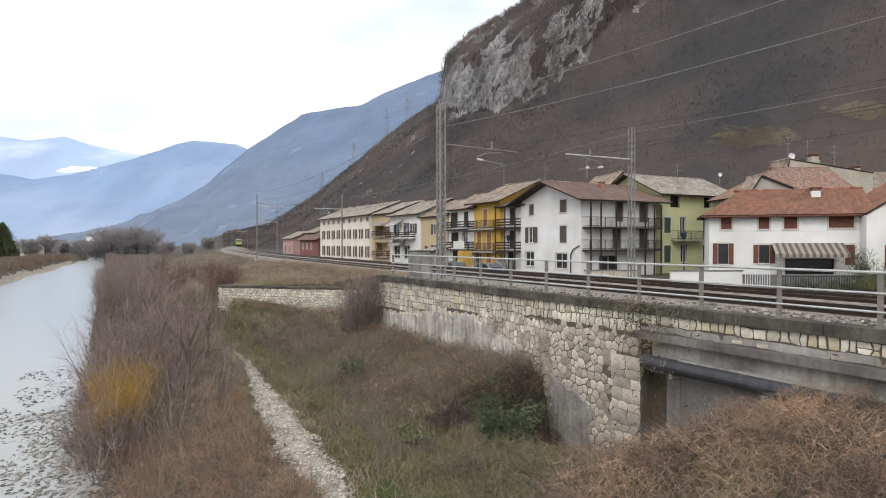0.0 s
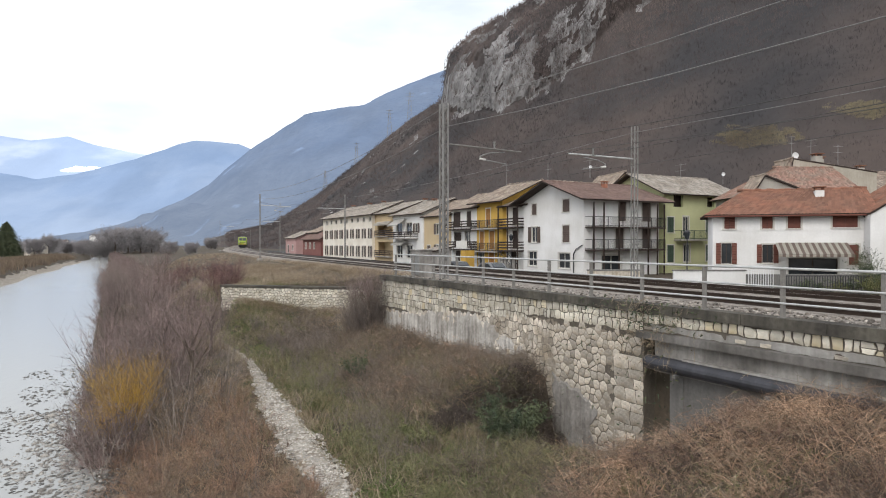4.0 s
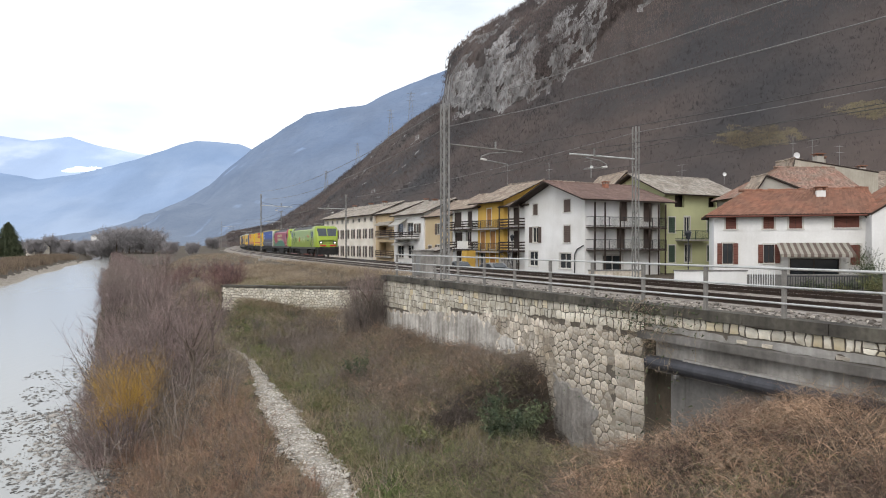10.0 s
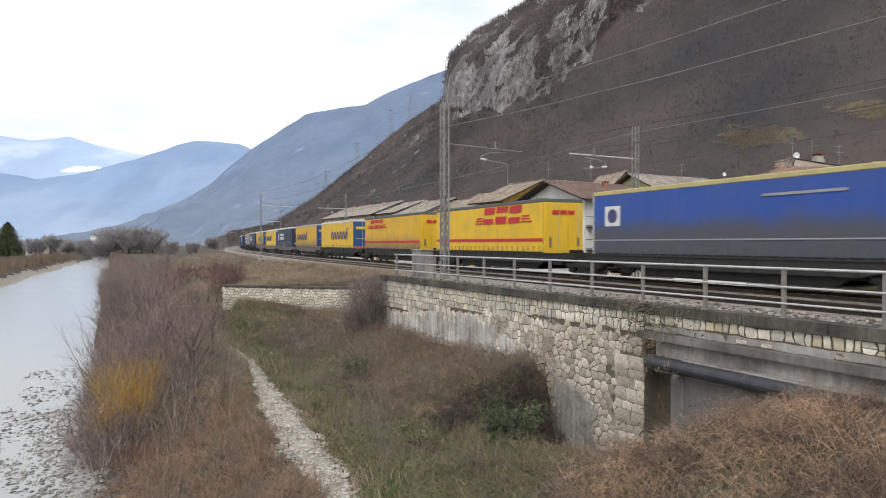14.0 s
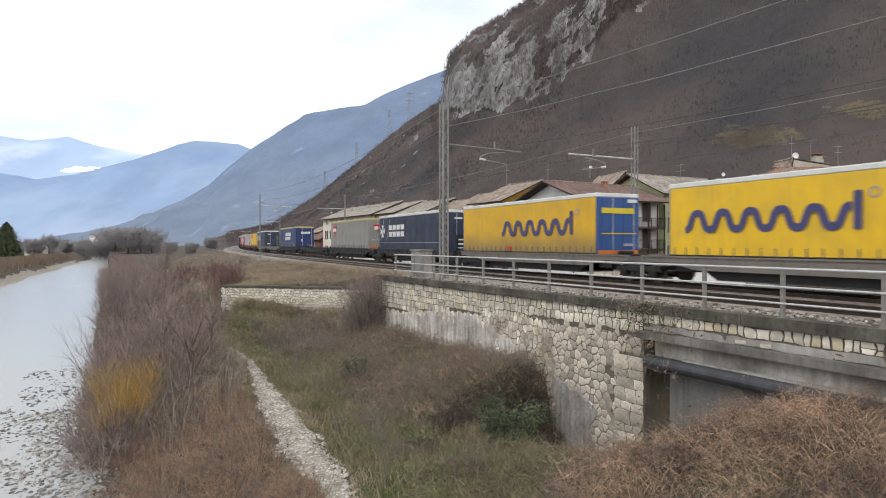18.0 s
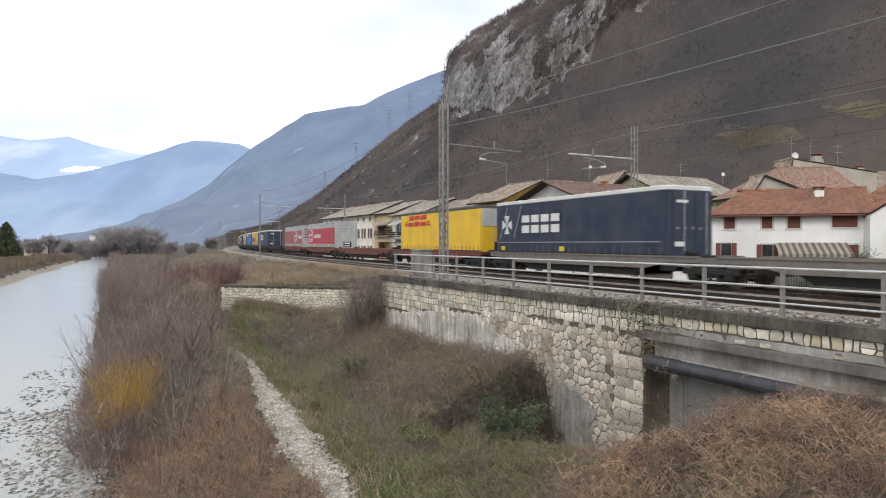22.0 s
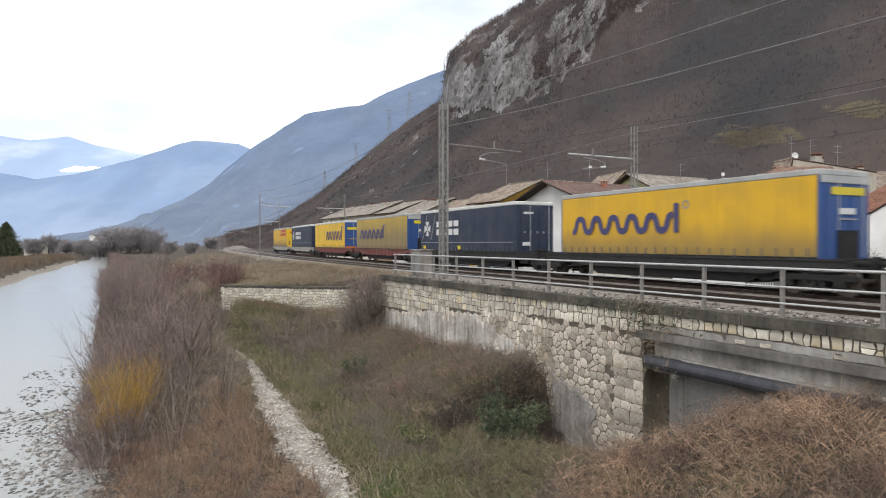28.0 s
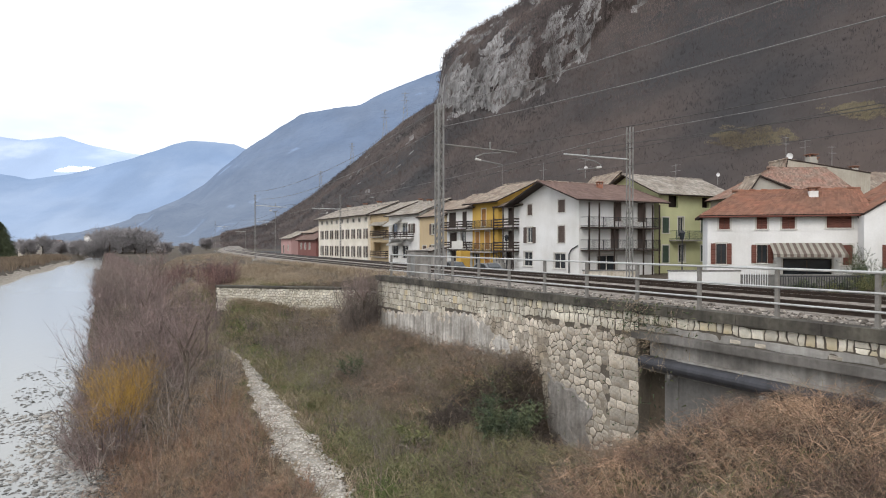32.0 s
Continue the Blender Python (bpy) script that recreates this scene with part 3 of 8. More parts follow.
bm = B()
for i in range(12):
    u0, u1 = TW_LEN * i / 12, TW_LEN * (i + 1) / 12
    vs = [bm.verts.new(TWP(u, o, z)) for z in (-4.6, tw_top(u0)) for u, o in ((u0, -.5), (u1, -.5), (u1, 0), (u0, 0))]
    for f in ((3, 2, 1, 0), (4, 5, 6, 7), (0, 1, 5, 4), (1, 2, 6, 5), (2, 3, 7, 6), (3, 0, 4, 7)):
        bm.faces.new([vs[k] for k in f])
bmesh.ops.recalc_face_normals(bm, faces=bm.faces[:])
part("wall_body", bm, "mortar", TW)
bm = B()
for i in range(8):
    u0, u1 = TW_LEN * i / 8 + .01, TW_LEN * (i + 1) / 8 - .01
    vs = [bm.verts.new(TWP(u, o, tw_top(u0) + z)) for z in (.01, .13) for u, o in ((u0, -.6), (u1, -.6), (u1, .08), (u0, .08))]
    for f in ((3, 2, 1, 0), (4, 5, 6, 7), (0, 1, 5, 4), (1, 2, 6, 5), (2, 3, 7, 6), (3, 0, 4, 7)):
        bm.faces.new([vs[k] for k in f])
bmesh.ops.recalc_face_normals(bm, faces=bm.faces[:])
part("coping", bm, "coping", TW)

# catenary masts
def mast(s, D, h, arm, heavy, label):
    """Lattice mast; arm > 0 reaches away from the viewer, arm < 0 towards him."""
    m = Matrix.Translation(T(s, D, -.35)) @ Matrix.Rotation(heading(s) + math.pi, 4, "Z")
    # local x away along the line, local y towards the viewer's side (small D)
    o = thing("catenary_mast", m, label, "catenary mast", "catenary masts")
    bm = B()
    w, d = (.17, .13) if heavy else (.12, .10) if s < 60 else (.075, .065)
    for sx in (-1, 1):
        for sy in (-1, 1):
            box(bm, sx * w - w * .22, sx * w + w * .22, sy * d - w * .22, sy * d + w * .22, 0, h)
    part("upright", bm, "mast_steel", o)
    bm = B()
    n = int(h / .34)
    for sy in (-1, 1):
        for i in range(n):
            a, b2 = (-w, w) if i % 2 else (w, -w)
            cyl(bm, (a, sy * d, i * .34 + .1), (b2, sy * d, (i + 1) * .34 + .1), .15 * w, n=4)
    for sx in (-1, 1):
        for i in range(n):
            a, b2 = (-d, d) if i % 2 else (d, -d)
            cyl(bm, (sx * w, a, i * .34 + .1), (sx * w, b2, (i + 1) * .34 + .1), .15 * w, n=4)
    part("lattice", bm, "post_steel", o)
    bm = B()
    box(bm, -.35, .35, -.35, .35, -.5, .12, .03)
    part("footing", bm, "concrete", o)
    if arm:
        sg = -1 if arm > 0 else 1
        L = abs(arm)
        bm = B()
        za, zt = (6.85, 6.70) if arm > 0 else (6.42, 6.45)
        zi = lerp(za, zt, .64)
        cyl(bm, (0, sg * d, za), (0, sg * L, zt), .04, n=8)
        part("bracket_arm", bm, "post_steel" if heavy else "galv", o)
        bm = B()
        cyl(bm, (0, 0, h - 1.0), (0, sg * L * .62, zi), .014, n=5)
        part("stay_wire", bm, "wire", o)
        bm = B()
        for k in range(5):
            cyl(bm, (0, sg * L * .64, zi + .02 + k * .075), (0, sg * L * .64, zi + .08 + k * .075), .06 - .016 * (k % 2), n=8)
        part("insulator", bm, "galv_dull", o)
        bm = B()
        tube(bm, [(0, sg * L * .78, zi - .12), (0, sg * L * .56, zi - .22), (0, sg * L * .45, zi - .40), (0, sg * L * .47, zi - .54), (0, sg * L * .80, zi - .72)], .03, 6)
        part("registration_arm", bm, "galv_dull", o)
        bm = B()
        cyl(bm, (0, sg * L * .45, zi - .52), (0, sg * L * .52, zi - .56), .055, n=8)
        part("insulator", bm, "insulator", o)
    return o


mast(27.6, 13.4, 8.78, 4.4, True, "tall grey lattice catenary mast beside the near track")
mast(25.5, 23.4, 8.10, -4.2, False, "grey lattice catenary mast with bracket arm")
mast(79.6, 23.4, 8.25, -3.6, False, "distant grey catenary mast with bracket arm")
mast(83.2, 13.4, 8.25, 3.9, False, "distant grey catenary mast beside the near track")
mast(133.8, 23.4, 8.6, -3.6, False, "distant grey catenary mast with bracket arm")
mast(190, 13.4, 8.3, 3.9, False, "distant grey catenary mast beside the near track")
mast(245, 23.4, 8.3, -3.6, False, "far grey catenary mast")
mast(300, 13.4, 8.3, 3.9, False, "far grey catenary mast")
mast(-27, 13.4, 8.78, 3.9, True, "tall grey lattice catenary mast beside the near track")
mast(-29, 23.4, 8.1, -3.6, False, "grey lattice catenary mast with bracket arm")


def wires(name, spans, r, sag, label, n=8):
    """Overhead wires: each span runs from mast to mast with a little sag."""
    o = thing(name, pose(0, 0, 0), label, "overhead wire", "overhead wires", "structure")
    for a, b in spans:
        bm = B()
        pts = []
        for i in range(n + 1):
            t = i / n
            p = Vector(a).lerp(Vector(b), t)
            p.z -= sag * 4 * t * (1 - t)
            pts.append(p)
        tube(bm, pts, r, 4)
        part("span", bm, "wire_pale" if name == "feeder_wire" else "wire", o)
    return o


MS = (-140, -84, -28, 26.4, 80, 135, 190, 245, 300)
for Dt in (D_NEAR, D_FAR):
    wires("contact_wire", [(T(a, Dt, 5.3), T(b, Dt, 5.3)) for a, b in zip(MS, MS[1:])], .011, .05, "thin dark contact wire over the track")
    wires("carrier_wire", [(T(a, Dt, 6.5), T(b, Dt, 6.5)) for a, b in zip(MS, MS[1:])], .014, .75, "thin dark carrier wire over the track")
MN = (-140, -84, -27, 27.25, 83.2)
wires("feeder_wire", [(T(a, 13.4, 8.25), T(b, 13.4, 8.25)) for a, b in zip(MN, MN[1:])], .017, .95, "grey feeder wire along the masts")
wires("feeder_wire", [(T(a, 13.5, 7.3), T(b, 13.5, 7.3)) for a, b in zip(MN, MN[1:])], .017, 1.0, "grey feeder wire along the masts")
wires("feeder_wire", [(T(a, 23.4, 7.45), T(b, 23.4, 7.45)) for a, b in zip((-140, -84, -29, 25.5, 79.6, 133.8), (-84, -29, 25.5, 79.6, 133.8, 190))], .015, .4, "grey feeder wire along the masts")

# ---------------------------------------------------------------- village
M["glass"] = mat("glass", (.035, .04, .045), .08, var=.2, scale=1, fine=3, bump=0, spec=.6)
M["render_white"] = mat("render_white", (.80, .79, .78), .9, var=.07, scale=.35, fine=7, bump=.25, col2=(.67, .655, .63), streak=.04)
M["render_grey"] = mat("render_grey", (.40, .375, .335), .95, var=.12, scale=.5, fine=6, bump=.3, col2=(.34, .315, .275), streak=.06)
M["render_cream_old"] = mat("render_cream_old", (.47, .425, .36), .95, var=.15, scale=.5, fine=6, bump=.3, col2=(.36, .32, .26), streak=.2)
M["render_yellow"] = mat("render_yellow", (.60, .385, .085), .9, var=.08, scale=.5, fine=7, bump=.15, col2=(.53, .33, .075))
M["render_green"] = mat("render_green", (.54, .545, .315), .9, var=.07, scale=.5, fine=7, bump=.15, col2=(.48, .485, .28))
M["render_beige"] = mat("render_beige", (.56, .44, .275), .9, var=.08, scale=.5, fine=7, bump=.15, col2=(.50, .385, .24))
M["render_cream"] = mat("render_cream", (.82, .765, .68), .9, var=.08, scale=.4, fine=7, bump=.15, col2=(.70, .64, .545), streak=.1)
M["render_pink"] = mat("render_pink", (.48, .30, .285), .9, var=.1, scale=.5, fine=7, bump=.15)
M["render_red"] = mat("render_red", (.235, .100, .088), .9, var=.12, scale=.5, fine=7, bump=.15)
M["roof_red"] = mat("roof_red", (.262, .118, .076), .9, var=.3, scale=.5, fine=9, bump=.3, col2=(.205, .108, .074), island=.2)
M["roof_worn"] = mat("roof_worn", (.30, .165, .125), .95, var=.35, scale=.7, fine=9, bump=.4, col2=(.25, .19, .15), island=.3)
M["roof_brown"] = mat("roof_brown", (.160, .104, .088), .9, var=.25, scale=.6, fine=9, bump=.3, col2=(.19, .125, .105), island=.2)
M["roof_old"] = mat("roof_old", (.34, .285, .23), .95, var=.35, scale=.7, fine=9, bump=.4, col2=(.225, .17, .135), island=.32)
M["roof_grey"] = mat("roof_grey", (.35, .315, .275), .95, var=.3, scale=.7, fine=9, bump=.4, col2=(.25, .215, .18), island=.3)
M["wood_dark"] = mat("wood_dark", (.046, .031, .025), .8, var=.3, scale=2, fine=25, bump=.2)
M["wood_orange"] = mat("wood_orange", (.36, .17, .045), .7, var=.25, scale=2, fine=25, bump=.2)
M["shutter_red"] = mat("shutter_red", (.155, .055, .038), .7, var=.2, scale=2, fine=25, bump=.2)
M["shutter_brown"] = mat("shutter_brown", (.105, .075, .062), .7, var=.2, scale=2, fine=25, bump=.2)
M["shutter_green"] = mat("shutter_green", (.055, .085, .06), .7, var=.2, scale=2, fine=25, bump=.2)
M["trim_pale"] = mat("trim_pale", (.60, .575, .53), .85, var=.1, scale=1, fine=10)
M["metal_dark"] = mat("metal_dark", (.055, .055, .06), .5, .5, var=.2)
M["metal_white"] = mat("metal_white", (.72, .72, .72), .5, .1, var=.08)
M["cloth_stripe_a"] = mat("cloth_stripe_a", (.62, .585, .52), .9, var=.08, scale=3, fine=40)
M["cloth_stripe_b"] = mat("cloth_stripe_b", (.29, .225, .19), .9, var=.1, scale=3, fine=40)
M["cloth_white"] = mat("cloth_white", (.68, .66, .62), .9, var=.06, scale=3, fine=40)
M["brick_red"] = mat("brick_red", (.36, .155, .10), .9, var=.3, scale=3, fine=20)
GROUND_V = -1.62


def wall_panel(bm, w, h, holes, th, tf):
    """A wall with rectangular holes right through it. tf maps (along, in, up) to the house's space."""
    xs = sorted({0.0, w, *[v for a in holes for v in (a[0], a[0] + a[2])]})
    zs = sorted({0.0, h, *[v for a in holes for v in (a[1], a[1] + a[3])]})

    def hole(x, z):
        return any(a[0] < x < a[0] + a[2] and a[1] < z < a[1] + a[3] for a in holes)
    for i in range(len(xs) - 1):
        run = None
        for j in range(len(zs)):
            solid = j < len(zs) - 1 and not hole((xs[i] + xs[i + 1]) / 2, (zs[j] + zs[j + 1]) / 2)
            if solid and run is None:
                run = zs[j]
            if not solid and run is not None:
                vs = [bm.verts.new(tf(x, y, z)) for z in (run, zs[j]) for x, y in ((xs[i], 0), (xs[i + 1], 0), (xs[i + 1], th), (xs[i], th))]
                for f in ((3, 2, 1, 0), (4, 5, 6, 7), (0, 1, 5, 4), (1, 2, 6, 5), (2, 3, 7, 6), (3, 0, 4, 7)):
                    bm.faces.new([vs[k] for k in f])
                run = None


def tiles(bm, a, b, c, d, step=.24, lift=.034, course=.38):
    """A slope of pan tiles: a-b the eave, d-c the ridge; ribs run up the slope, courses step."""
    a, b, c, d = map(Vector, (a, b, c, d))
    nrm = (b - a).cross(d - a).normalized()
    n = max(4, int((b - a).length / step))
    m = max(3, min(18, int((d - a).length / course)))
    for i in range(n):
        for j in range(m):
            t0, t1 = j / m, (j + 1) / m + .02
            u0, u1 = i / n, (i + 1) / n
            jog = .010 * math.sin(i * 12.9 + j * 78.2) + .03 * noise.noise(Vector((i * .21, j * .3, a.x)))
            lo = [a.lerp(b, u).lerp(d.lerp(c, u), t0) for u in (u0, (u0 + u1) / 2, u1)]
            hi = [a.lerp(b, u).lerp(d.lerp(c, u), min(t1, 1)) for u in (u0, (u0 + u1) / 2, u1)]
            k = (lift + jog)
            v = [bm.verts.new(p + nrm * q) for p, q in zip(lo + hi, (.018, k + .018, .018, 0, k, 0))]
            bm.faces.new((v[0], v[1], v[4], v[3]))
            bm.faces.new((v[1], v[2], v[5], v[4]))


def slab(bm, a, b, c, d, th):
    a, b, c, d = map(Vector, (a, b, c, d))
    nrm = (b - a).cross(d - a).normalized() * th
    top = [bm.verts.new(p) for p in (a, b, c, d)]
    bot = [bm.verts.new(p - nrm) for p in (a, b, c, d)]
    bm.faces.new(top)
    bm.faces.new(bot[::-1])
    for i in range(4):
        j = (i + 1) % 4
        bm.faces.new((top[j], top[i], bot[i], bot[j]))


SIDES = {"f": lambda w, dp: (lambda x, y, z: Vector((x, y, z))), "r": lambda w, dp: (lambda x, y, z: Vector((w - y, x, z))),
         "b": lambda w, dp: (lambda x, y, z: Vector((w - x, dp - y, z))), "l": lambda w, dp: (lambda x, y, z: Vector((y, dp - x, z)))}


def obox(bm, tf, x0, x1, y0, y1, z0, z1):
    vs = [bm.verts.new(tf(x, y, z)) for z in (z0, z1) for x, y in ((x0, y0), (x1, y0), (x1, y1), (x0, y1))]
    for f in ((3, 2, 1, 0), (4, 5, 6, 7), (0, 1, 5, 4), (1, 2, 6, 5), (2, 3, 7, 6), (3, 0, 4, 7)):
        bm.faces.new([vs[k] for k in f])


def casement(bm, tf, xs, zs, gaps, y0, y1):
    """One joined frame of bars: a grid of cells, some left open."""
    seen = {}

    def v(i, j, y):
        if (i, j, y) not in seen:
            seen[i, j, y] = bm.verts.new(tf(xs[i], y, zs[j]))
        return seen[i, j, y]
    solid = {(i, j) for i in range(len(xs) - 1) for j in range(len(zs) - 1)} - set(gaps)
    for i, j in solid:
        bm.faces.new((v(i, j, y0), v(i + 1, j, y0), v(i + 1, j + 1, y0), v(i, j + 1, y0)))
        bm.faces.new((v(i, j, y1), v(i, j + 1, y1), v(i + 1, j + 1, y1), v(i + 1, j, y1)))
        for di, dj, a, b2 in ((-1, 0, (i, j), (i, j + 1)), (1, 0, (i + 1, j + 1), (i + 1, j)), (0, -1, (i + 1, j), (i, j)), (0, 1, (i, j + 1), (i + 1, j + 1))):
            if (i + di, j + dj) not in solid:
                bm.faces.new((v(*b2, y0), v(*a, y0), v(*a, y1), v(*b2, y1)))


def window(o, tf, x, z, w, h, shut, shutter="shutter_brown", trim=True, n=2):
    """One window: frame, panes, sill, and shutters that stand open ('o'), closed ('c') or are absent ('')."""
    bm = B()
    f = .07
    casement(bm, tf, (x, x + f, x + w / 2 - f / 2, x + w / 2 + f / 2, x + w - f, x + w), (z, z + f, z + h - f, z + h), ((1, 1), (3, 1)), .10, .17)
    win = part("window", bm, "wood_dark" if shutter == "shutter_red" else "trim_pale", o)
    if trim:
        bm = B()
        casement(bm, tf, (x - .12, x, x + w, x + w + .12), (z - .05, z + h, z + h + .12), ((1, 0),), -.025, .10)
        part("surround", bm, "trim_pale", win)
    bm = B()
    obox(bm, tf, x + .02, x + w - .02, .135, .14, z + .02, z + h - .02)
    part("pane", bm, "glass", win, "dark window glass")
    bm = B()
    obox(bm, tf, x - .15, x + w + .15, -.10, .12, z - .09, z - .02)
    part("sill", bm, "trim_pale", win)
    if shut:
        for side in (0, 1):
            bm = B()
            hw = w / 2
            if shut == "c":
                x0 = x + hw * side + .01
                y0, y1 = .02, .06
            else:
                x0 = x - hw - .02 if side == 0 else x + w + .02
                y0, y1 = -.075, -.03
            poly = [(y1, z - .02), (y1, z + h + .02), (y0, z + h + .02)]
            for k in range(7):
                zz = z + h - .06 - (h - .16) * k / 7
                poly += [(y0, zz), (y0 - .022, zz - (h - .16) / 7 * .85)]
            poly.append((y0, z - .02))
            ends = [[bm.verts.new(tf(xx, yy, z2)) for yy, z2 in poly] for xx in (x0, x0 + hw - .02)]
            bm.faces.new(ends[0])
            bm.faces.new(ends[1][::-1])
            for k in range(len(poly)):
                j = (k + 1) % len(poly)
                bm.faces.new((ends[0][k], ends[1][k], ends[1][j], ends[0][j]))
            bmesh.ops.recalc_face_normals(bm, faces=bm.faces[:])
            part("shutter", bm, shutter, win, "wooden louvred shutter")
    return win


def balcony(o, tf, x, z, w, dep, style="bars", rail="metal_dark", slabm="concrete", h=1.0):
    bm = B()
    obox(bm, tf, x, x + w, -dep, 0, z - .16, z)
    bal = part("balcony", bm, slabm, o)
    bm = B()
    for zz in ((h, .12) if style == "bars" else (h, .68, .36)):
        hh = .05 if style == "bars" else .16
        obox(bm, tf, x, x + w, -dep + .02, -dep + .06, z + zz - hh, z + zz)
        for e in (x, x + w - .05):
            obox(bm, tf, e, e + .05, -dep + .06, 0, z + zz - hh, z + zz)
    if style == "bars":
        n = int(w / .14)
        for i in range(n + 1):
            e = x + w * i / n
            obox(bm, tf, e - .011, e + .011, -dep + .03, -dep + .05, z, z + h)
    n = max(2, int(w / 1.8))
    for i in range(n + 1):
        e = x + (w - .07) * i / n
        obox(bm, tf, e, e + .07, -dep + .015, -dep + .07, z, z + h)
    part("balustrade", bm, rail, bal)
    return bal


def house(label, m, w, dp, h, rise, along, wallm, roofm, over=.5, holes=None, wins=(), shutter="shutter_brown", ridge=.5, hip=0.0, eave_b=None, name="house", th=.32):
    """A plastered house. along: 'x' ridge parallel to the front, 'y' gable to the front, 'm' one slope rising to the back. wins: side, x, z, w, h, shutters."""
    o = thing(name, m, label, "house")
    holes = {k: [a[1:5] for a in wins if a[0] == k] for k in "frbl"} if holes is None else holes
    hb = eave_b if eave_b else h
    bm = B()
    wall_panel(bm, w, h, holes["f"], th, SIDES["f"](w, dp))
    wall_panel(bm, dp - 2 * th, min(h, hb), [(a[0] - th, *a[1:]) for a in holes["r"]], th, lambda x, y, z: SIDES["r"](w, dp)(x + th, y, z))
    wall_panel(bm, dp - 2 * th, min(h, hb), [(a[0] - th, *a[1:]) for a in holes["l"]], th, lambda x, y, z: SIDES["l"](w, dp)(x + th, y, z))
    wall_panel(bm, w, hb, holes["b"], th, SIDES["b"](w, dp))
    if along == "y":
        for y in (0, dp - th):
            prism(bm, [(0, h), (w, h), (w * ridge, h + rise)], 1, y, y + th)
    else:
        top = [(th, min(h, hb)), (dp - th, min(h, hb)), (dp - th, hb + .001)] if along == "m" else [(th, h), (dp - th, h)]
        pk = (dp * ridge, h + rise)
        poly = [(0.02, h), (dp - .02, h), pk] if along == "x" else [(0.02, h), (dp - .02, h), (dp - .02, h + rise)]
        for x in (0, w - th):
            if not (hip and x == 0):
                prism(bm, poly, 0, x, x + th)
    part("wall", bm, wallm, o)
    v = over
    bm, bt = B(), B()
    if along == "x":
        k = rise / (dp * ridge)
        k2 = rise / (dp * (1 - ridge))
        q = [(-v, -v, h - k * v), (w + v, -v, h - k * v), (w + v, dp * ridge, h + rise), (-v, dp * ridge, h + rise)]
        q2 = [(w + v, dp + v, h - k2 * v), (-v, dp + v, h - k2 * v), (-v, dp * ridge, h + rise), (w + v, dp * ridge, h + rise)]
        qs = (q, q2)
        if hip:
            q[3], q2[2] = (hip, dp * ridge, h + rise), (hip, dp * ridge, h + rise)
            qs = (q, q2, [(-v, dp + v, h - k2 * v), (-v, -v, h - k * v), (hip, dp * ridge, h + rise), (hip - .01, dp * ridge + .01, h + rise)])
    elif along == "y":
        k = rise / (w * ridge)
        k2 = rise / (w * (1 - ridge))
        q = [(-v, dp + v, h - k * v), (-v, -v, h - k * v), (w * ridge, -v, h + rise), (w * ridge, dp + v, h + rise)]
        q2 = [(w + v, -v, h - k2 * v), (w + v, dp + v, h - k2 * v), (w * ridge, dp + v, h + rise), (w * ridge, -v, h + rise)]
        qs = (q, q2)
    else:
        k = rise / dp
        qs = ([(-v, -v, h - k * v), (w + v, -v, h - k * v), (w + v, dp + v, h + rise + k * v), (-v, dp + v, h + rise + k * v)],)
    for q in qs:
        up = [Vector(p) + Vector((0, 0, .13)) for p in q]
        slab(bm, *up, .12)
        tiles(bt, *[p + Vector((0, 0, .005)) for p in up])
    rf = part("roof", bm, "wood_dark", o)
    part("roof_tiles", bt, roofm, rf)
    if along in ("x", "y"):
        ends = ((hip - v if hip else -v, dp * ridge), (w + v, dp * ridge)) if along == "x" else ((w * ridge, -v), (w * ridge, dp + v))
        a, c = Vector((*ends[0], h + rise + .15)), Vector((*ends[1], h + rise + .15))
        bm = B()
        n = max(3, int((c - a).length / .42))
        for i in range(n):
            sag = Vector((0, 0, .03 * math.sin(i * 2.7) - .05 * math.sin(math.pi * i / n)))
            cyl(bm, a.lerp(c, i / n) + sag, a.lerp(c, (i + 1.08) / n) + sag, .13, .11, 8)
        tagged(part("ridge_tiles", bm, roofm, rf), kind="stuff")
    for a in wins:
        if a[5] is not None:
            window(o, SIDES[a[0]](w, dp), a[1], a[2], a[3], a[4], a[5], shutter)
    return o


def chimney(o, x, y, z, w=.6, h=1.0, material="render_grey"):
    bm = B()
    box(bm, x - w / 2, x + w / 2, y - w / 2, y + w / 2, z - .6, z + h, .02)
    c = part("chimney", bm, material, o)
    bm = B()
    box(bm, x - w * .7, x + w * .7, y - w * .7, y + w * .7, z + h + .22, z + h + .30, .02)
    for sx in (-1, 1):
        for sy in (-1, 1):
            box(bm, x + sx * w * .4 - .05, x + sx * w * .4 + .05, y + sy * w * .4 - .05, y + sy * w * .4 + .05, z + h, z + h + .22)
    part("chimney_cap", bm, "roof_red", c)


def facing(s, D, z=GROUND_V):
    """A house front that looks at the line; x runs towards the viewer's end."""
    return Matrix.Translation(P(s, D, z)) @ Matrix.Rotation(math.atan2(-DY, -DX), 4, "Z")


def standing(x, y, deg, z=GROUND_V):
    return pose(x, y, z, 0, 0, deg)


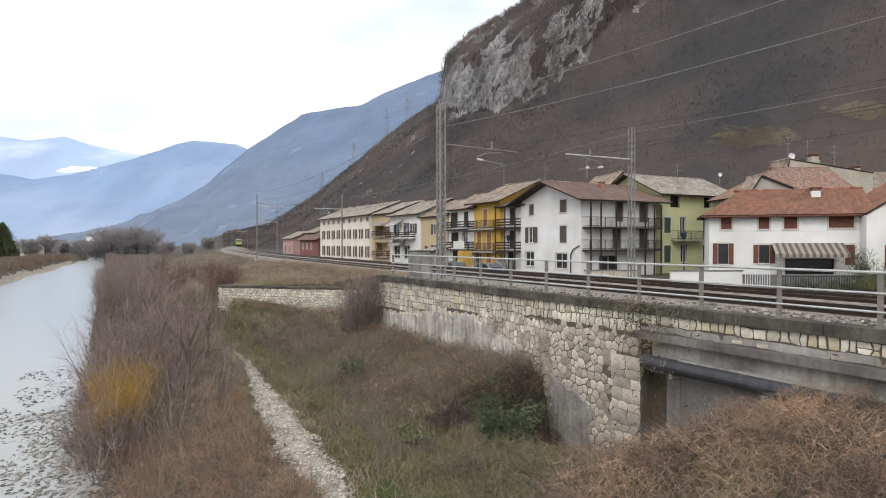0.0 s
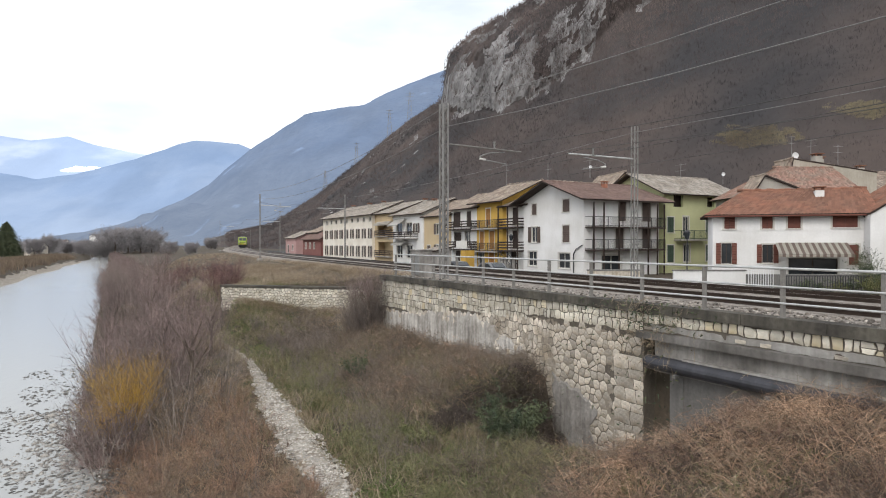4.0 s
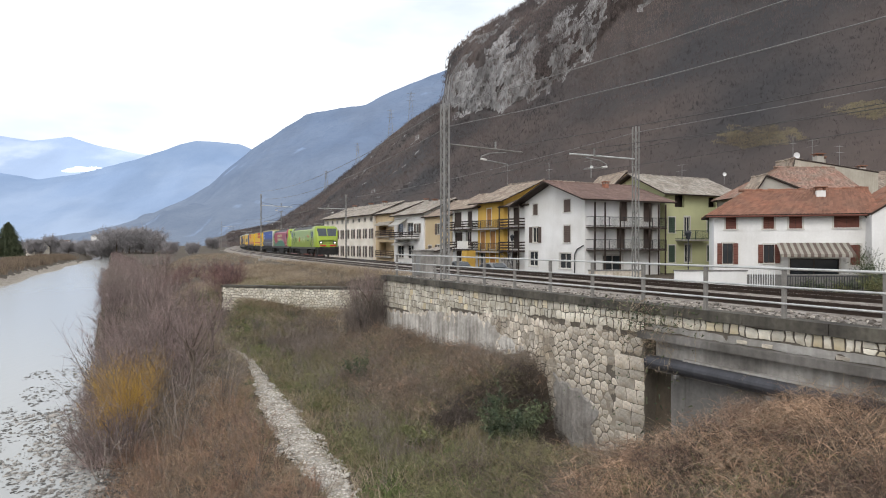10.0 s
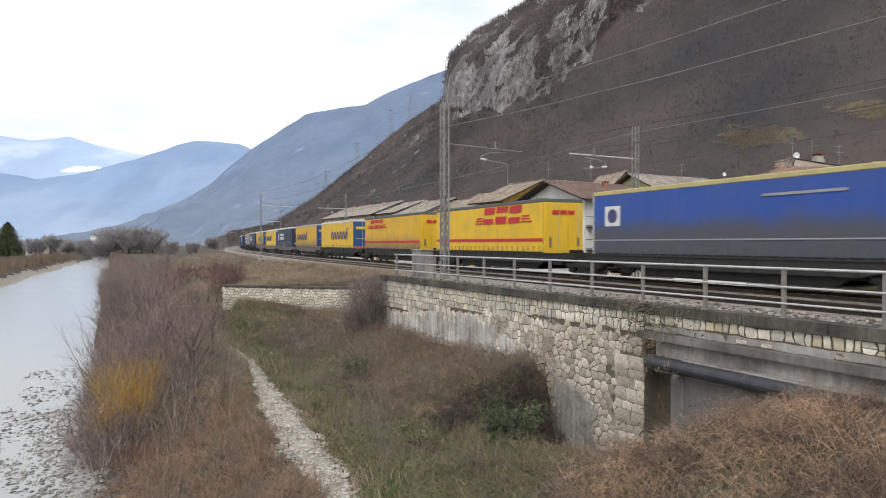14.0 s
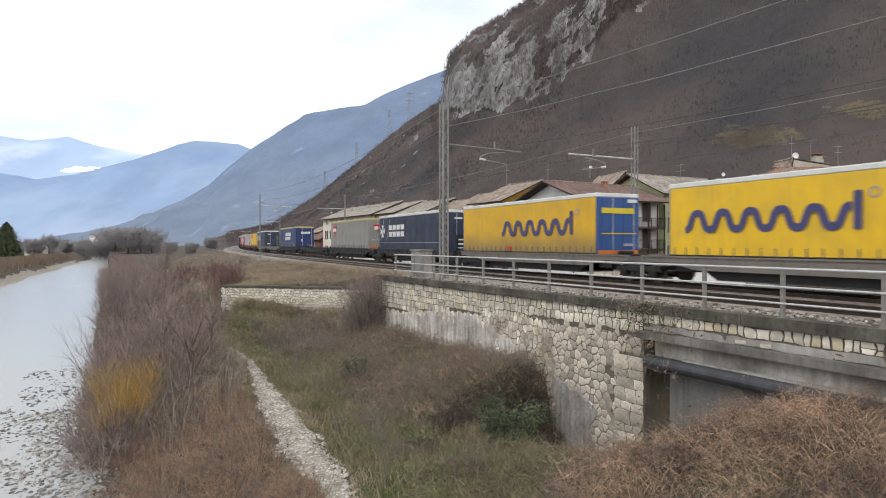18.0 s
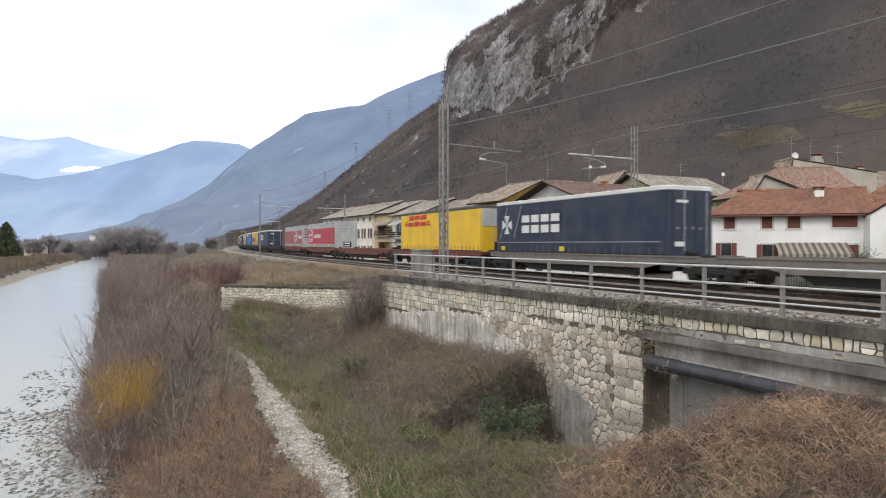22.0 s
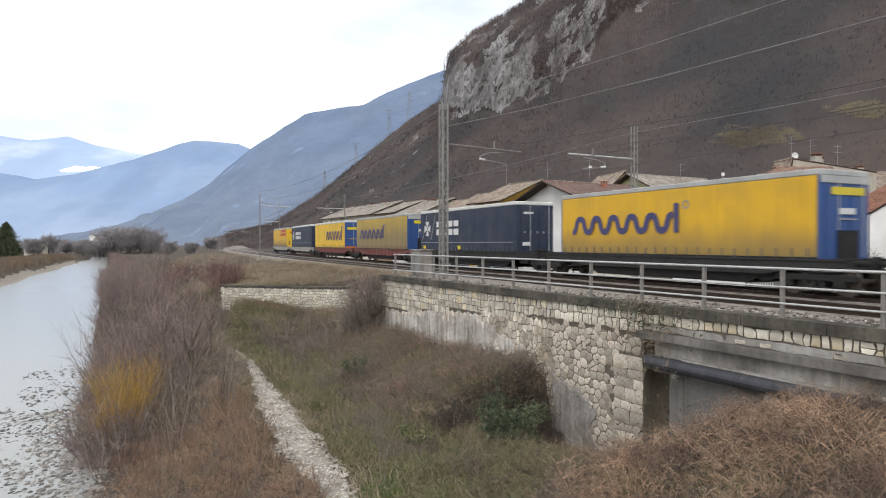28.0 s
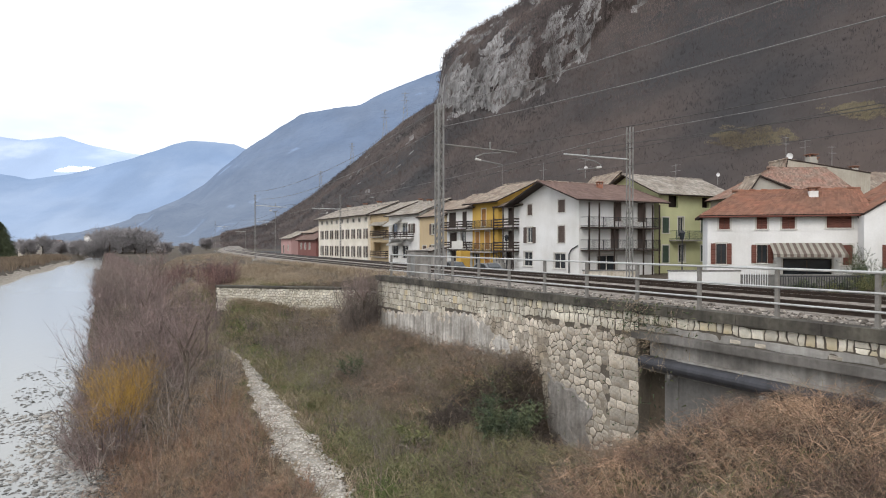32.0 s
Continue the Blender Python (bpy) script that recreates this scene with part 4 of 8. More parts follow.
# the tall white house with balconies down one side
W3 = house("white plastered three-storey house with brown tiled gable roof", facing(61.2, 43.0), 10.3, 10.3, 7.95, 1.80, "y", "render_white", "roof_brown", 1.25,
           wins=[("f", 1.6, 6.45, .85, 1.2, "c"), ("f", 7.0, 6.55, 1.1, 1.3, "c"), ("f", 1.5, 3.4, 1.1, 1.7, "o"), ("f", 7.0, 3.4, 1.1, 1.75, "c"),
                 ("f", .9, .8, 1.6, 1.6, ""), ("f", 6.3, .7, 1.9, 1.6, ""),
                 ("r", 4.6, 5.6, 1.0, 2.0, "c"), ("r", 4.2, 2.8, 1.1, 2.1, "c"), ("r", 7.9, 2.8, 1.2, 2.1, "c"), ("r", 7.9, 5.6, 1.2, 2.0, "c"), ("r", 2.4, .4, 2.6, 1.7, "")])
tf = SIDES["r"](10.3, 10.3)
balcony(W3, tf, .2, 4.98, 9.9, 1.15, slabm="wood_dark")
balcony(W3, tf, .2, 2.70, 9.9, 1.15, slabm="wood_dark")
for x in (.3, 1.6, 3.6, 5.6, 7.6, 8.9, 9.9):
    bm = B()
    obox(bm, tf, x, x + .12, -1.17, -1.05, 0, 7.4)
    part("balcony_post", bm, "wood_dark", W3)
chimney(W3, 6.6, 6.0, 9.2, .5, .55, "brick_red")

# right-hand white house with the red roof, faces the viewer
# wide ground-floor window at x 5.2 is added as the shade under the awning
RH = house("white two-storey house with red tiled roof and red shutters", standing(20.7, 50.0, -19.0), 10.35, 6.4, 5.62, 1.75, "x", "render_white", "roof_red", .6, shutter="shutter_red", hip=2.6,
           wins=[("f", .82, 4.40, .75, 1.18, "c"), ("f", 3.42, 4.40, .72, 1.18, "c"), ("f", 5.14, 4.40, .86, 1.18, "c"), ("f", 8.05, 4.45, 1.6, 1.12, "c"),
                 ("f", .62, 1.75, .72, 1.55, "o"), ("f", 3.45, 1.85, .72, 1.35, "o"), ("f", 5.2, .2, 3.2, 2.0, ""), ("f", 9.1, 1.75, .62, 1.45, "c")])
chimney(RH, 7.6, 2.2, 6.6, .62, .70, "render_white")


# the row along the line, from the white house away
BR = house("white house with dark wooden balconies and old tiled roof", facing(78.6, 43.2), 7.1, 9.0, 8.0, 2.0, "x", "render_white", "roof_old", .7,
           wins=[("f", .6, 5.6, 1.9, 1.9, "c"), ("f", 4.2, 5.5, 1.1, 2.0, "c"), ("f", .8, 2.9, 1.9, 1.9, "c"), ("f", 3.8, 2.9, 1.3, 2.0, ""), ("f", 1.2, .3, 1.3, 2.0, "c"), ("f", 4.0, .9, 1.8, 1.4, "")], shutter="wood_dark")
balcony(BR, SIDES["f"](7.1, 9), .1, 5.2, 6.9, 1.1, "planks", "wood_dark", "wood_dark")
balcony(BR, SIDES["f"](7.1, 9), .1, 2.55, 6.9, 1.1, "planks", "wood_dark", "wood_dark")
bm = B()
obox(bm, SIDES["f"](7.1, 9), 3.4, 6.2, -1.17, -1.13, 2.62, 3.62)
part("balcony_cloth", bm, "cloth_white", BR, "pale cloth hung over the balcony")
YL = house("ochre yellow house with wooden doors and old tiled roof", facing(71.5, 43.0), 5.9, 10.5, 8.6, 2.3, "x", "render_yellow", "roof_old", 1.0,
           wins=[("f", 2.2, 5.5, 1.0, 2.1, "c"), ("f", .7, 2.6, 1.0, 2.2, "c"), ("f", 3.0, 2.6, 1.1, 2.2, "c"), ("f", 2.9, .1, 1.2, 2.1, "c"), ("f", .5, .1, 1.2, 2.0, "")], shutter="wood_orange")
balcony(YL, SIDES["f"](5.9, 10.5), 0, 5.15, 5.9, .9, "bars", "metal_dark")
balcony(YL, SIDES["f"](5.9, 10.5), 0, 2.35, 5.9, .9, "bars", "metal_dark")
bm = B()
obox(bm, SIDES["f"](5.9, 10.5), -.3, .9, -2.2, -.9, 0, 2.4)
part("porch", bm, "render_yellow", YL)
DKB = house("white house with dark timber balconies and outside stair", facing(65.6, 43.6), 4.3, 9.5, 7.9, 1.9, "x", "render_white", "roof_old", .9,
            wins=[("f", 1.3, 5.5, 1.1, 2.0, "c"), ("f", 1.3, 2.8, 1.1, 2.0, "c"), ("f", 1.0, .3, 1.1, 2.0, "c")], shutter="wood_dark")
balcony(DKB, SIDES["f"](4.3, 9.5), -.1, 5.2, 4.3, 1.3, "planks", "wood_dark", "wood_dark")
balcony(DKB, SIDES["f"](4.3, 9.5), -.1, 2.5, 4.3, 1.3, "planks", "wood_dark", "wood_dark")
bm = B()
for x in (0, 2.0, 4.05):
    obox(bm, SIDES["f"](4.3, 9.5), x, x + .12, -1.3, -1.18, 0, 7.7)
part("timber_post", bm, "wood_dark", DKB)
bm = B()
for i in range(9):
    obox(bm, SIDES["f"](4.3, 9.5), 1.6 + i * .28, 1.9 + i * .28, -2.3, -1.35, 0, 1.6 - i * .175)
part("stair", bm, "concrete", DKB)
bm = B()
for y in (-2.3, -1.35):
    cyl(bm, (1.6, y, 2.5), (4.1, y, 1.0), .03, n=6)
    for i in range(5):
        cyl(bm, (1.7 + i * .58, y, 1.5 - i * .36), (1.7 + i * .58, y, 2.45 - i * .35), .02, n=5)
part("stair_rail", bm, "metal_dark", DKB)
house("beige house with brown shutters and tan tiled roof", facing(87.0, 43.2), 8.2, 9.0, 7.3, 2.2, "x", "render_beige", "roof_old", .5,
           wins=[("f", 3.8, 4.6, 1.1, 1.5, "o"), ("f", 6.3, 5.6, 1.2, 1.3, ""), ("f", 3.8, 1.6, 1.1, 1.5, "o"), ("f", 1.0, 1.4, 1.1, 1.6, "c")])
AW = house("white house with grey roof and awnings over its balconies", facing(98.0, 43.0), 11.0, 10.0, 7.9, 2.1, "x", "render_white", "roof_grey", .7,
           wins=[("f", 1.5, 4.5, 2.0, 2.0, ""), ("f", 5.0, 4.5, 2.2, 2.0, ""), ("f", 8.2, 4.9, 1.1, 1.4, "o"), ("f", 1.5, 1.0, 2.2, 2.0, ""), ("f", 5.2, 1.0, 2.2, 2.0, "")])
balcony(AW, SIDES["f"](11, 10), .8, 4.1, 8.6, 1.3, "planks", "wood_dark")
chimney(AW, 4.5, 3.6, 9.2, .5, 1.0)
chimney(AW, 8.0, 3.4, 9.2, .6, .7)
LG = house("pale ochre house with loggias", facing(106.6, 43.3), 8.6, 10.0, 8.4, 1.9, "x", "render_beige", "roof_grey", .6,
           wins=[("f", 1.2, 4.6, 6.2, 2.3, None), ("f", 1.2, 1.2, 6.2, 2.3, None)])
for z in (4.5, 1.1):
    balcony(LG, SIDES["f"](8.6, 10), .9, z, 6.8, .5, "planks", "wood_dark")
    bm = B()
    obox(bm, SIDES["f"](8.6, 10), .5, 8.0, 1.6, 1.7, z, z + 2.6)
    part("loggia_back", bm, "render_beige", LG)
LC = house("long cream three-storey building with many small windows", facing(134.4, 42.8), 27.8, 11.0, 8.5, 2.2, "x", "render_cream", "roof_grey", .8,
           wins=[("f", 2.0 + 3.05 * i, z, .95, hh, "o" if hh > 1.2 else "") for i in range(9) for z, hh in ((7.2, .7), (4.2, 1.7), (.9, 1.9))])
for x in (7, 16, 23):
    chimney(LC, x, 4.2, 9.9, .6, .9)
house("grey stone barn with a lean roof", facing(151.5, 44.5), 8.5, 8.0, 5.8, 1.6, "x", "render_grey", "roof_old", .5, wins=[("f", 2, 2.2, 1.2, 1.2, ""), ("f", 5, 2.2, 1.2, 1.2, "")])
house("dark red low house with white base", facing(148.8, 42.5), 13.6, 8.0, 4.3, 2.2, "x", "render_red", "roof_brown", .6,
      wins=[("f", 2.0, 2.1, 1.0, 1.3, ""), ("f", 5.2, 2.1, 1.0, 1.3, ""), ("f", 8.4, 2.1, 1.0, 1.3, "")])
house("small pink house with grey roof", facing(166, 43.0), 9.5, 8.0, 4.6, 1.6, "x", "render_pink", "roof_grey", .5, wins=[("f", 2, 1.0, 1.1, 1.9, "c"), ("f", 6.0, 1.6, 1.2, 1.3, "")])


def viewing(s, D, z=GROUND_V):
    """A front that looks along the line towards the viewer; x runs away from the line."""
    return Matrix.Translation(P(s, D, z)) @ Matrix.Rotation(math.atan2(NY, NX), 4, "Z")


GR = house("pale green house with dark green shutters and old roof", viewing(52.0, 55.2), 11.6, 9.5, 9.0, 2.2, "x", "render_green", "roof_grey", .9, shutter="shutter_green",
           wins=[("f", 1.5, 7.35, 1.5, 1.35, None), ("f", 6.9, 7.45, 1.2, 1.15, None), ("f", .55, 4.5, 1.0, 1.7, "c"), ("f", 3.0, 4.1, .9, 2.2, ""), ("f", 6.7, 4.6, 1.1, 1.6, "c"),
                 ("f", .55, 1.2, 1.0, 1.9, "c"), ("f", 3.1, 1.2, 1.0, 2.0, ""), ("f", 6.7, 1.3, 1.1, 1.8, "c")])
balcony(GR, SIDES["f"](9.2, 9.5), 1.6, 3.75, 4.2, 1.0, "bars", "shutter_green")
# dark box added inside the attic as the shade seen through its openings
bm = B()
box(bm, .9, 8.4, .6, 6, 7.2, 8.9)
part("attic_dark", bm, "wood_dark", GR)
house("back house with a low worn red tiled roof", standing(30.9, 63, 2), 9.6, 10, 8.2, 2.9, "x", "render_grey", "roof_worn", .5, hip=4.2, wins=[("f", 3.2, 5.0, 1.1, 1.4, "")])
house("small grey gable wall between the roofs", standing(28.8, 60.2, 2), 4.3, 2.2, 8.2, 1.3, "y", "render_grey", "roof_old", .25, wins=[], ridge=.2)
G3 = house("tall weathered beige house with a sloping tiled top", standing(37.3, 70, 3), 9.6, 3.4, 10.9, 1.4, "y", "render_cream_old", "roof_old", .05, wins=[("f", 5.8, 6.5, 1.1, 1.4, "")], ridge=.025)
chimney(G3, 4.2, 2.0, 11.9, .8, 1.0)
chimney(G3, 5.2, 3.0, 11.8, .6, .9)
G4 = house("old house with worn tiled roof", standing(47.5, 76, 0), 13, 10, 9.7, 2.3, "x", "render_grey", "roof_old", .6, wins=[("f", 2.5, 6.2, 1.1, 1.4, "")])
chimney(G4, 3, 3, 11.2, .7, 1.2)
G5 = house("old stone house with mossy tiled roof", viewing(66, 55), 16, 10, 9.3, 2.3, "x", "render_grey", "roof_old", .7, wins=[("f", 3, 6.2, 1.1, 1.4, ""), ("f", 8, 6.2, 1.1, 1.4, "")])
chimney(G5, 6, 3.4, 10.6, .6, .8)
house("cream house with a small tiled gable", standing(20.4, 80, 12), 4.0, 7, 10.1, 1.9, "y", "render_beige", "roof_old", .5, wins=[("f", 1.5, 8.4, 1, 1.2, "")])
G7 = house("old house behind the row with tiled roof", facing(80, 56), 20, 9, 8.6, 2.4, "x", "render_grey", "roof_old", .6, wins=[("f", 3, 6.2, 1.1, 1.4, "")])
chimney(G7, 6, 4, 10.4, .6, .9)
house("white house wing with a red tiled gable", standing(29.9, 45.6, -14), 8.4, 8, 5.35, 2.7, "y", "render_white", "roof_red", .10, shutter="shutter_red", wins=[("f", 1.6, 1.6, .9, 1.6, "o"), ("f", 5.6, 1.6, 1.0, 1.6, "o")])


def awning(o, tf, x, z, w, out, drop, ma, mb, n):
    for i in range(n):
        bm = B()
        x0, x1 = x + w * i / n, x + w * (i + 1) / n
        vs = [bm.verts.new(tf(a, b2, c)) for a, b2, c in ((x0, 0, z), (x1, 0, z), (x1, -out, z - drop), (x0, -out, z - drop), (x0, -out, z - drop - .22), (x1, -out, z - drop - .22))]
        bm.faces.new((vs[0], vs[1], vs[2], vs[3]))
        bm.faces.new((vs[3], vs[2], vs[5], vs[4]))
        bmesh.ops.solidify(bm, geom=bm.faces[:], thickness=.02)
        part("awning_strip", bm, mb if i % 2 else ma, o)


awning(RH, SIDES["f"](10.35, 6.4), 4.3, 3.35, 4.7, 2.0, .80, "cloth_stripe_a", "cloth_stripe_b", 22)
awning(AW, SIDES["f"](11, 10), 1.2, 7.2, 4.0, 1.6, 1.0, "cloth_white", "cloth_white", 1)
awning(AW, SIDES["f"](11, 10), 1.6, 3.7, 4.4, 1.2, .5, "cloth_white", "cloth_white", 1)
awning(LG, SIDES["f"](8.6, 10), 1.2, 7.0, 6.2, .8, .5, "cloth_stripe_a", "cloth_stripe_a", 1)
bm = B()
cyl(bm, (9.9, -.1, 5.4), (10.3, -.25, 4.8), .06, n=8)
cyl(bm, (10.3, -.25, 4.8), (10.3, -.25, 0), .06, n=8)
part("downpipe", bm, "metal_dark", RH)
bm = B()
cyl(bm, (-.6, -.62, 5.32), (10.9, -.62, 5.32), .07, n=8)
part("gutter", bm, "shutter_red", RH)
tf = SIDES["f"](10.3, 10.3)
bm = B()
tube(bm, [tf(10.2, -.1, 3.1), tf(9.3, -.15, 2.7), tf(8.9, -.12, 2.2), tf(8.9, -.12, .1)], .06, 8)
part("downpipe", bm, "metal_dark", W3)


# television aerials and dishes on the roofs
def aerial(p, h, n, deg):
    o = thing("tv_aerial", Matrix.Translation(p) @ Matrix.Rotation(radians(deg), 4, "Z"), "thin metal television aerial on a roof", "aerial", "roof aerials")
    bm = B()
    cyl(bm, (0, 0, -.6), (0, 0, h), .03, n=6)
    part("pole", bm, "galv_dull", o)
    for k in range(2):
        z = h - .15 - k * .7
        bm = B()
        cyl(bm, (-.7, 0, z - .12), (.7, 0, z + .12), .018, n=5)
        for i in range(n):
            x = -.6 + 1.2 * i / (n - 1)
            cyl(bm, (x, -.3, z + .17 * x), (x, .3, z + .17 * x), .012, n=4)
        part("antenna_head", bm, "galv_dull", o)


def dish(p, r, deg):
    o = thing("satellite_dish", Matrix.Translation(p) @ Matrix.Rotation(radians(deg), 4, "Z"), "white satellite dish on a roof", "satellite dish", "satellite dishes")
    bm = B()
    rings = []
    for k in range(5):
        q = k / 4
        rings.append([bm.verts.new((r * q * math.cos(a), .25 * r * q * q * -1, r * q * math.sin(a) + .5)) for a in np.linspace(0, 2 * math.pi, 16, endpoint=False)])
    for a, c in zip(rings, rings[1:]):
        for i in range(16):
            try:
                bm.faces.new((a[i], a[(i + 1) % 16], c[(i + 1) % 16], c[i]))
            except ValueError:
                pass
    bmesh.ops.remove_doubles(bm, verts=bm.verts[:], dist=.001)
    bmesh.ops.solidify(bm, geom=bm.faces[:], thickness=.02)
    part("reflector", bm, "metal_white", o)
    bm = B()
    cyl(bm, (0, .05, -.6), (0, .05, .5), .03, n=6)
    part("pole", bm, "galv_dull", o)


def over(px, Z, z):
    """A place by bearing, distance and height."""
    return Vector(((px - 784) / F * Z, Z, z))


for px, Z, z, h, n, dg in ((1206, 78, 8.6, 2.6, 5, 30), (1402, 73, 11.3, 2.4, 5, 70), (1436, 76, 11.2, 2.6, 5, 20), (971, 76, 9.6, 1.5, 4, 50), (898, 86, 9.5, 2.6, 5, 10), (1484, 76, 10.9, 2.2, 6, 80), (1045, 70, 9.3, 1.4, 5, 0)):
    aerial(over(px, Z, z), h, n, dg)
for px, Z, z, r, dg in ((1408, 71, 10.7, .36, 0), (1281, 74, 9.0, .22, 0), (1046, 69, 9.2, .2, 10)):
    dish(over(px, Z, z), r, dg)

# street, garden walls and fences between the line and the houses
M["asphalt"] = mat("asphalt", (.055, .054, .053), .9, var=.2, scale=.6, fine=18, bump=.3)
street = ribbon("street", axis(((-60, 60, 20), (60, 300, 20))), ((29.5, GROUND_V + .03), (40.5, GROUND_V + .03)), "asphalt", fn=lambda s, D, z: T(s, D - 1.5, z))
tagged(street, "grey asphalt village street beside the houses", "road", kind="structure")


def garden_wall(x0, x1, y, h, material, label, thick=.25, cap="concrete_dark"):
    o = thing("garden_wall", pose(x0, y, GROUND_V), label, "garden wall", "garden walls")
    bm = B()
    box(bm, 0, x1 - x0, 0, thick, -.2, h)
    part("wall_body", bm, material, o)
    bm = B()
    box(bm, -.04, x1 - x0 + .04, -.05, thick + .05, h, h + .09, .01)
    part("cap", bm, cap, o)
    return o


garden_wall(15.2, 19.9, 42.8, 1.48, "render_white", "white rendered garden wall with dark cap")
garden_wall(10.6, 14.6, 47.5, 1.3, "stone_grey", "pale stone garden wall beside the street")


def fence(x0, x1, y, h, material, label, gap=.14, z=GROUND_V, wide=.018):
    o = thing("garden_fence", pose(x0, y, z), label, "fence", "garden fences")
    n = int((x1 - x0) / gap)
    bm = B()
    box(bm, 0, x1 - x0, -.02, .02, h - .06, h)
    part("top_rail", bm, material, o)
    bm = B()
    box(bm, 0, x1 - x0, -.02, .02, .10, .15)
    part("bottom_rail", bm, material, o)
    b0 = None
    for i in range(n + 1):
        x = (x1 - x0) * i / n
        if b0 is None:
            bm = B()
            box(bm, -wide, wide, -wide, wide, 0, h)
            b0 = part("picket", bm, material, o)
        else:
            p = new("picket", b0.data)
            p.parent = o
            p.location = (x, 0, 0)
    return o


fence(20.0, 21.6, 42.6, 1.85, "metal_white", "white metal railing beside a stair", .16)
fence(21.6, 27.2, 41.6, 1.25, "metal_dark", "dark metal garden fence", .16)
garden_wall(20.15, 31.6, 43.4, 1.15, "concrete_dark", "dark terrace wall under the awning")

# line-side cabinet and shed
cab_o = thing("relay_cabinet", Matrix.Translation(P(29.9, 14.7, -.05)) @ Matrix.Rotation(math.atan2(-DY, -DX), 4, "Z"), "grey concrete trackside cabinet", "cabinet")
bm = B()
box(bm, -.55, .55, -.35, .35, 0, 1.35, .03)
part("body", bm, "concrete_stained", cab_o)
bm = B()
box(bm, -.60, .60, -.40, .40, 1.35, 1.42, .02)
part("lid", bm, "concrete_stained", cab_o)
bm = B()
box(bm, -.45, .45, -.37, -.35, .15, 1.2, .01)
part("door", bm, "galv_dull", cab_o)
shed = house("small grey lineside shed with a lean roof", facing(56.2, 27.2, -1.45), 1.9, 2.6, 2.2, .5, "m", "concrete_stained", "roof_grey", .3, name="shed", wins=[])
# street lamp by the white house
lamp_o = thing("street_lamp", Matrix.Translation(P(59.6, 40.2, GROUND_V)), "old-fashioned dark street lamp beside the street", "street lamp")
bm = B()
cyl(bm, (0, 0, 0), (0, 0, 3.6), .06, .04, n=8)
part("pole", bm, "metal_dark", lamp_o)
bm = B()
cyl(bm, (0, 0, 3.6), (0, 0, 4.1), .14, .24, n=6)
part("lantern", bm, "glass", lamp_o)
bm = B()
cyl(bm, (0, 0, 4.1), (0, 0, 4.3), .28, .03, n=6)
part("cap", bm, "metal_dark", lamp_o)

copy_thing(lamp_o, Matrix.Translation((18.0, 48.0, GROUND_V)))


def car(m, colour, label):
    """A parked hatchback: shell with arches, glass, wheels, lamps."""
    o = thing("parked_car", m, label, "car", "parked cars")
    bm = B()
    prof = [(-1.95, .28), (-1.98, .62), (-1.90, .88), (-1.02, .98), (-.42, 1.40), (.90, 1.44), (1.72, 1.02), (1.92, .92), (1.96, .30)]
    fs = prism(bm, prof, 1, -.84, .84)
    bmesh.ops.bevel(bm, geom=bm.edges[:], offset=.06, segments=2, affect="EDGES", profile=.6)
    part("body", bm, colour, o)
    for y in (-.852, .84):
        bm = B()
        prism(bm, [(-.80, 1.02), (-.36, 1.33), (.18, 1.36), (.18, 1.0)], 1, y, y + .012)
        prism(bm, [(.26, 1.0), (.26, 1.36), (.84, 1.36), (1.40, 1.04)], 1, y, y + .012)
        part("side_window", bm, "glass", o)
    for x0, z0, x1, z1, nm in ((-1.06, 1.03, -.50, 1.38, "windscreen"), (1.66, 1.09, 1.0, 1.42, "rear_window")):
        bm = B()
        vs = [bm.verts.new(p) for p in ((x0, -.66, z0), (x0, .66, z0), (x1, .60, z1), (x1, -.60, z1))]
        bm.faces.new(vs)
        bmesh.ops.recalc_face_normals(bm, faces=bm.faces[:])
        bmesh.ops.solidify(bm, geom=bm.faces[:], thickness=-.02)
        part(nm, bm, "glass", o)
    for x in (-1.25, 1.25):
        for y in (-.86, .68):
            bm = B()
            cyl(bm, (x, y, .31), (x, y + .18, .31), .31, n=16)
            w = part("wheel", bm, "tyre", o)
            bm = B()
            cyl(bm, (x, y - .012, .31), (x, y, .31), .19, n=12)
            part("rim", bm, "alu", w)
    for y in (-.72, .50):
        bm = B()
        box(bm, -1.99, -1.90, y, y + .22, .66, .80, .02)
        part("headlight", bm, "headlamp_off", o)


# ---------------------------------------------------------------- the train
def paint(name, col, rough=.45, dirt=.25, **k):
    return mat(name, col, rough, var=dirt * .35, scale=.9, fine=14, bump=.12, bdist=.01, col2=tuple(v * (1 - dirt) + .10 * dirt for v in col), streak=dirt * .8, **k)


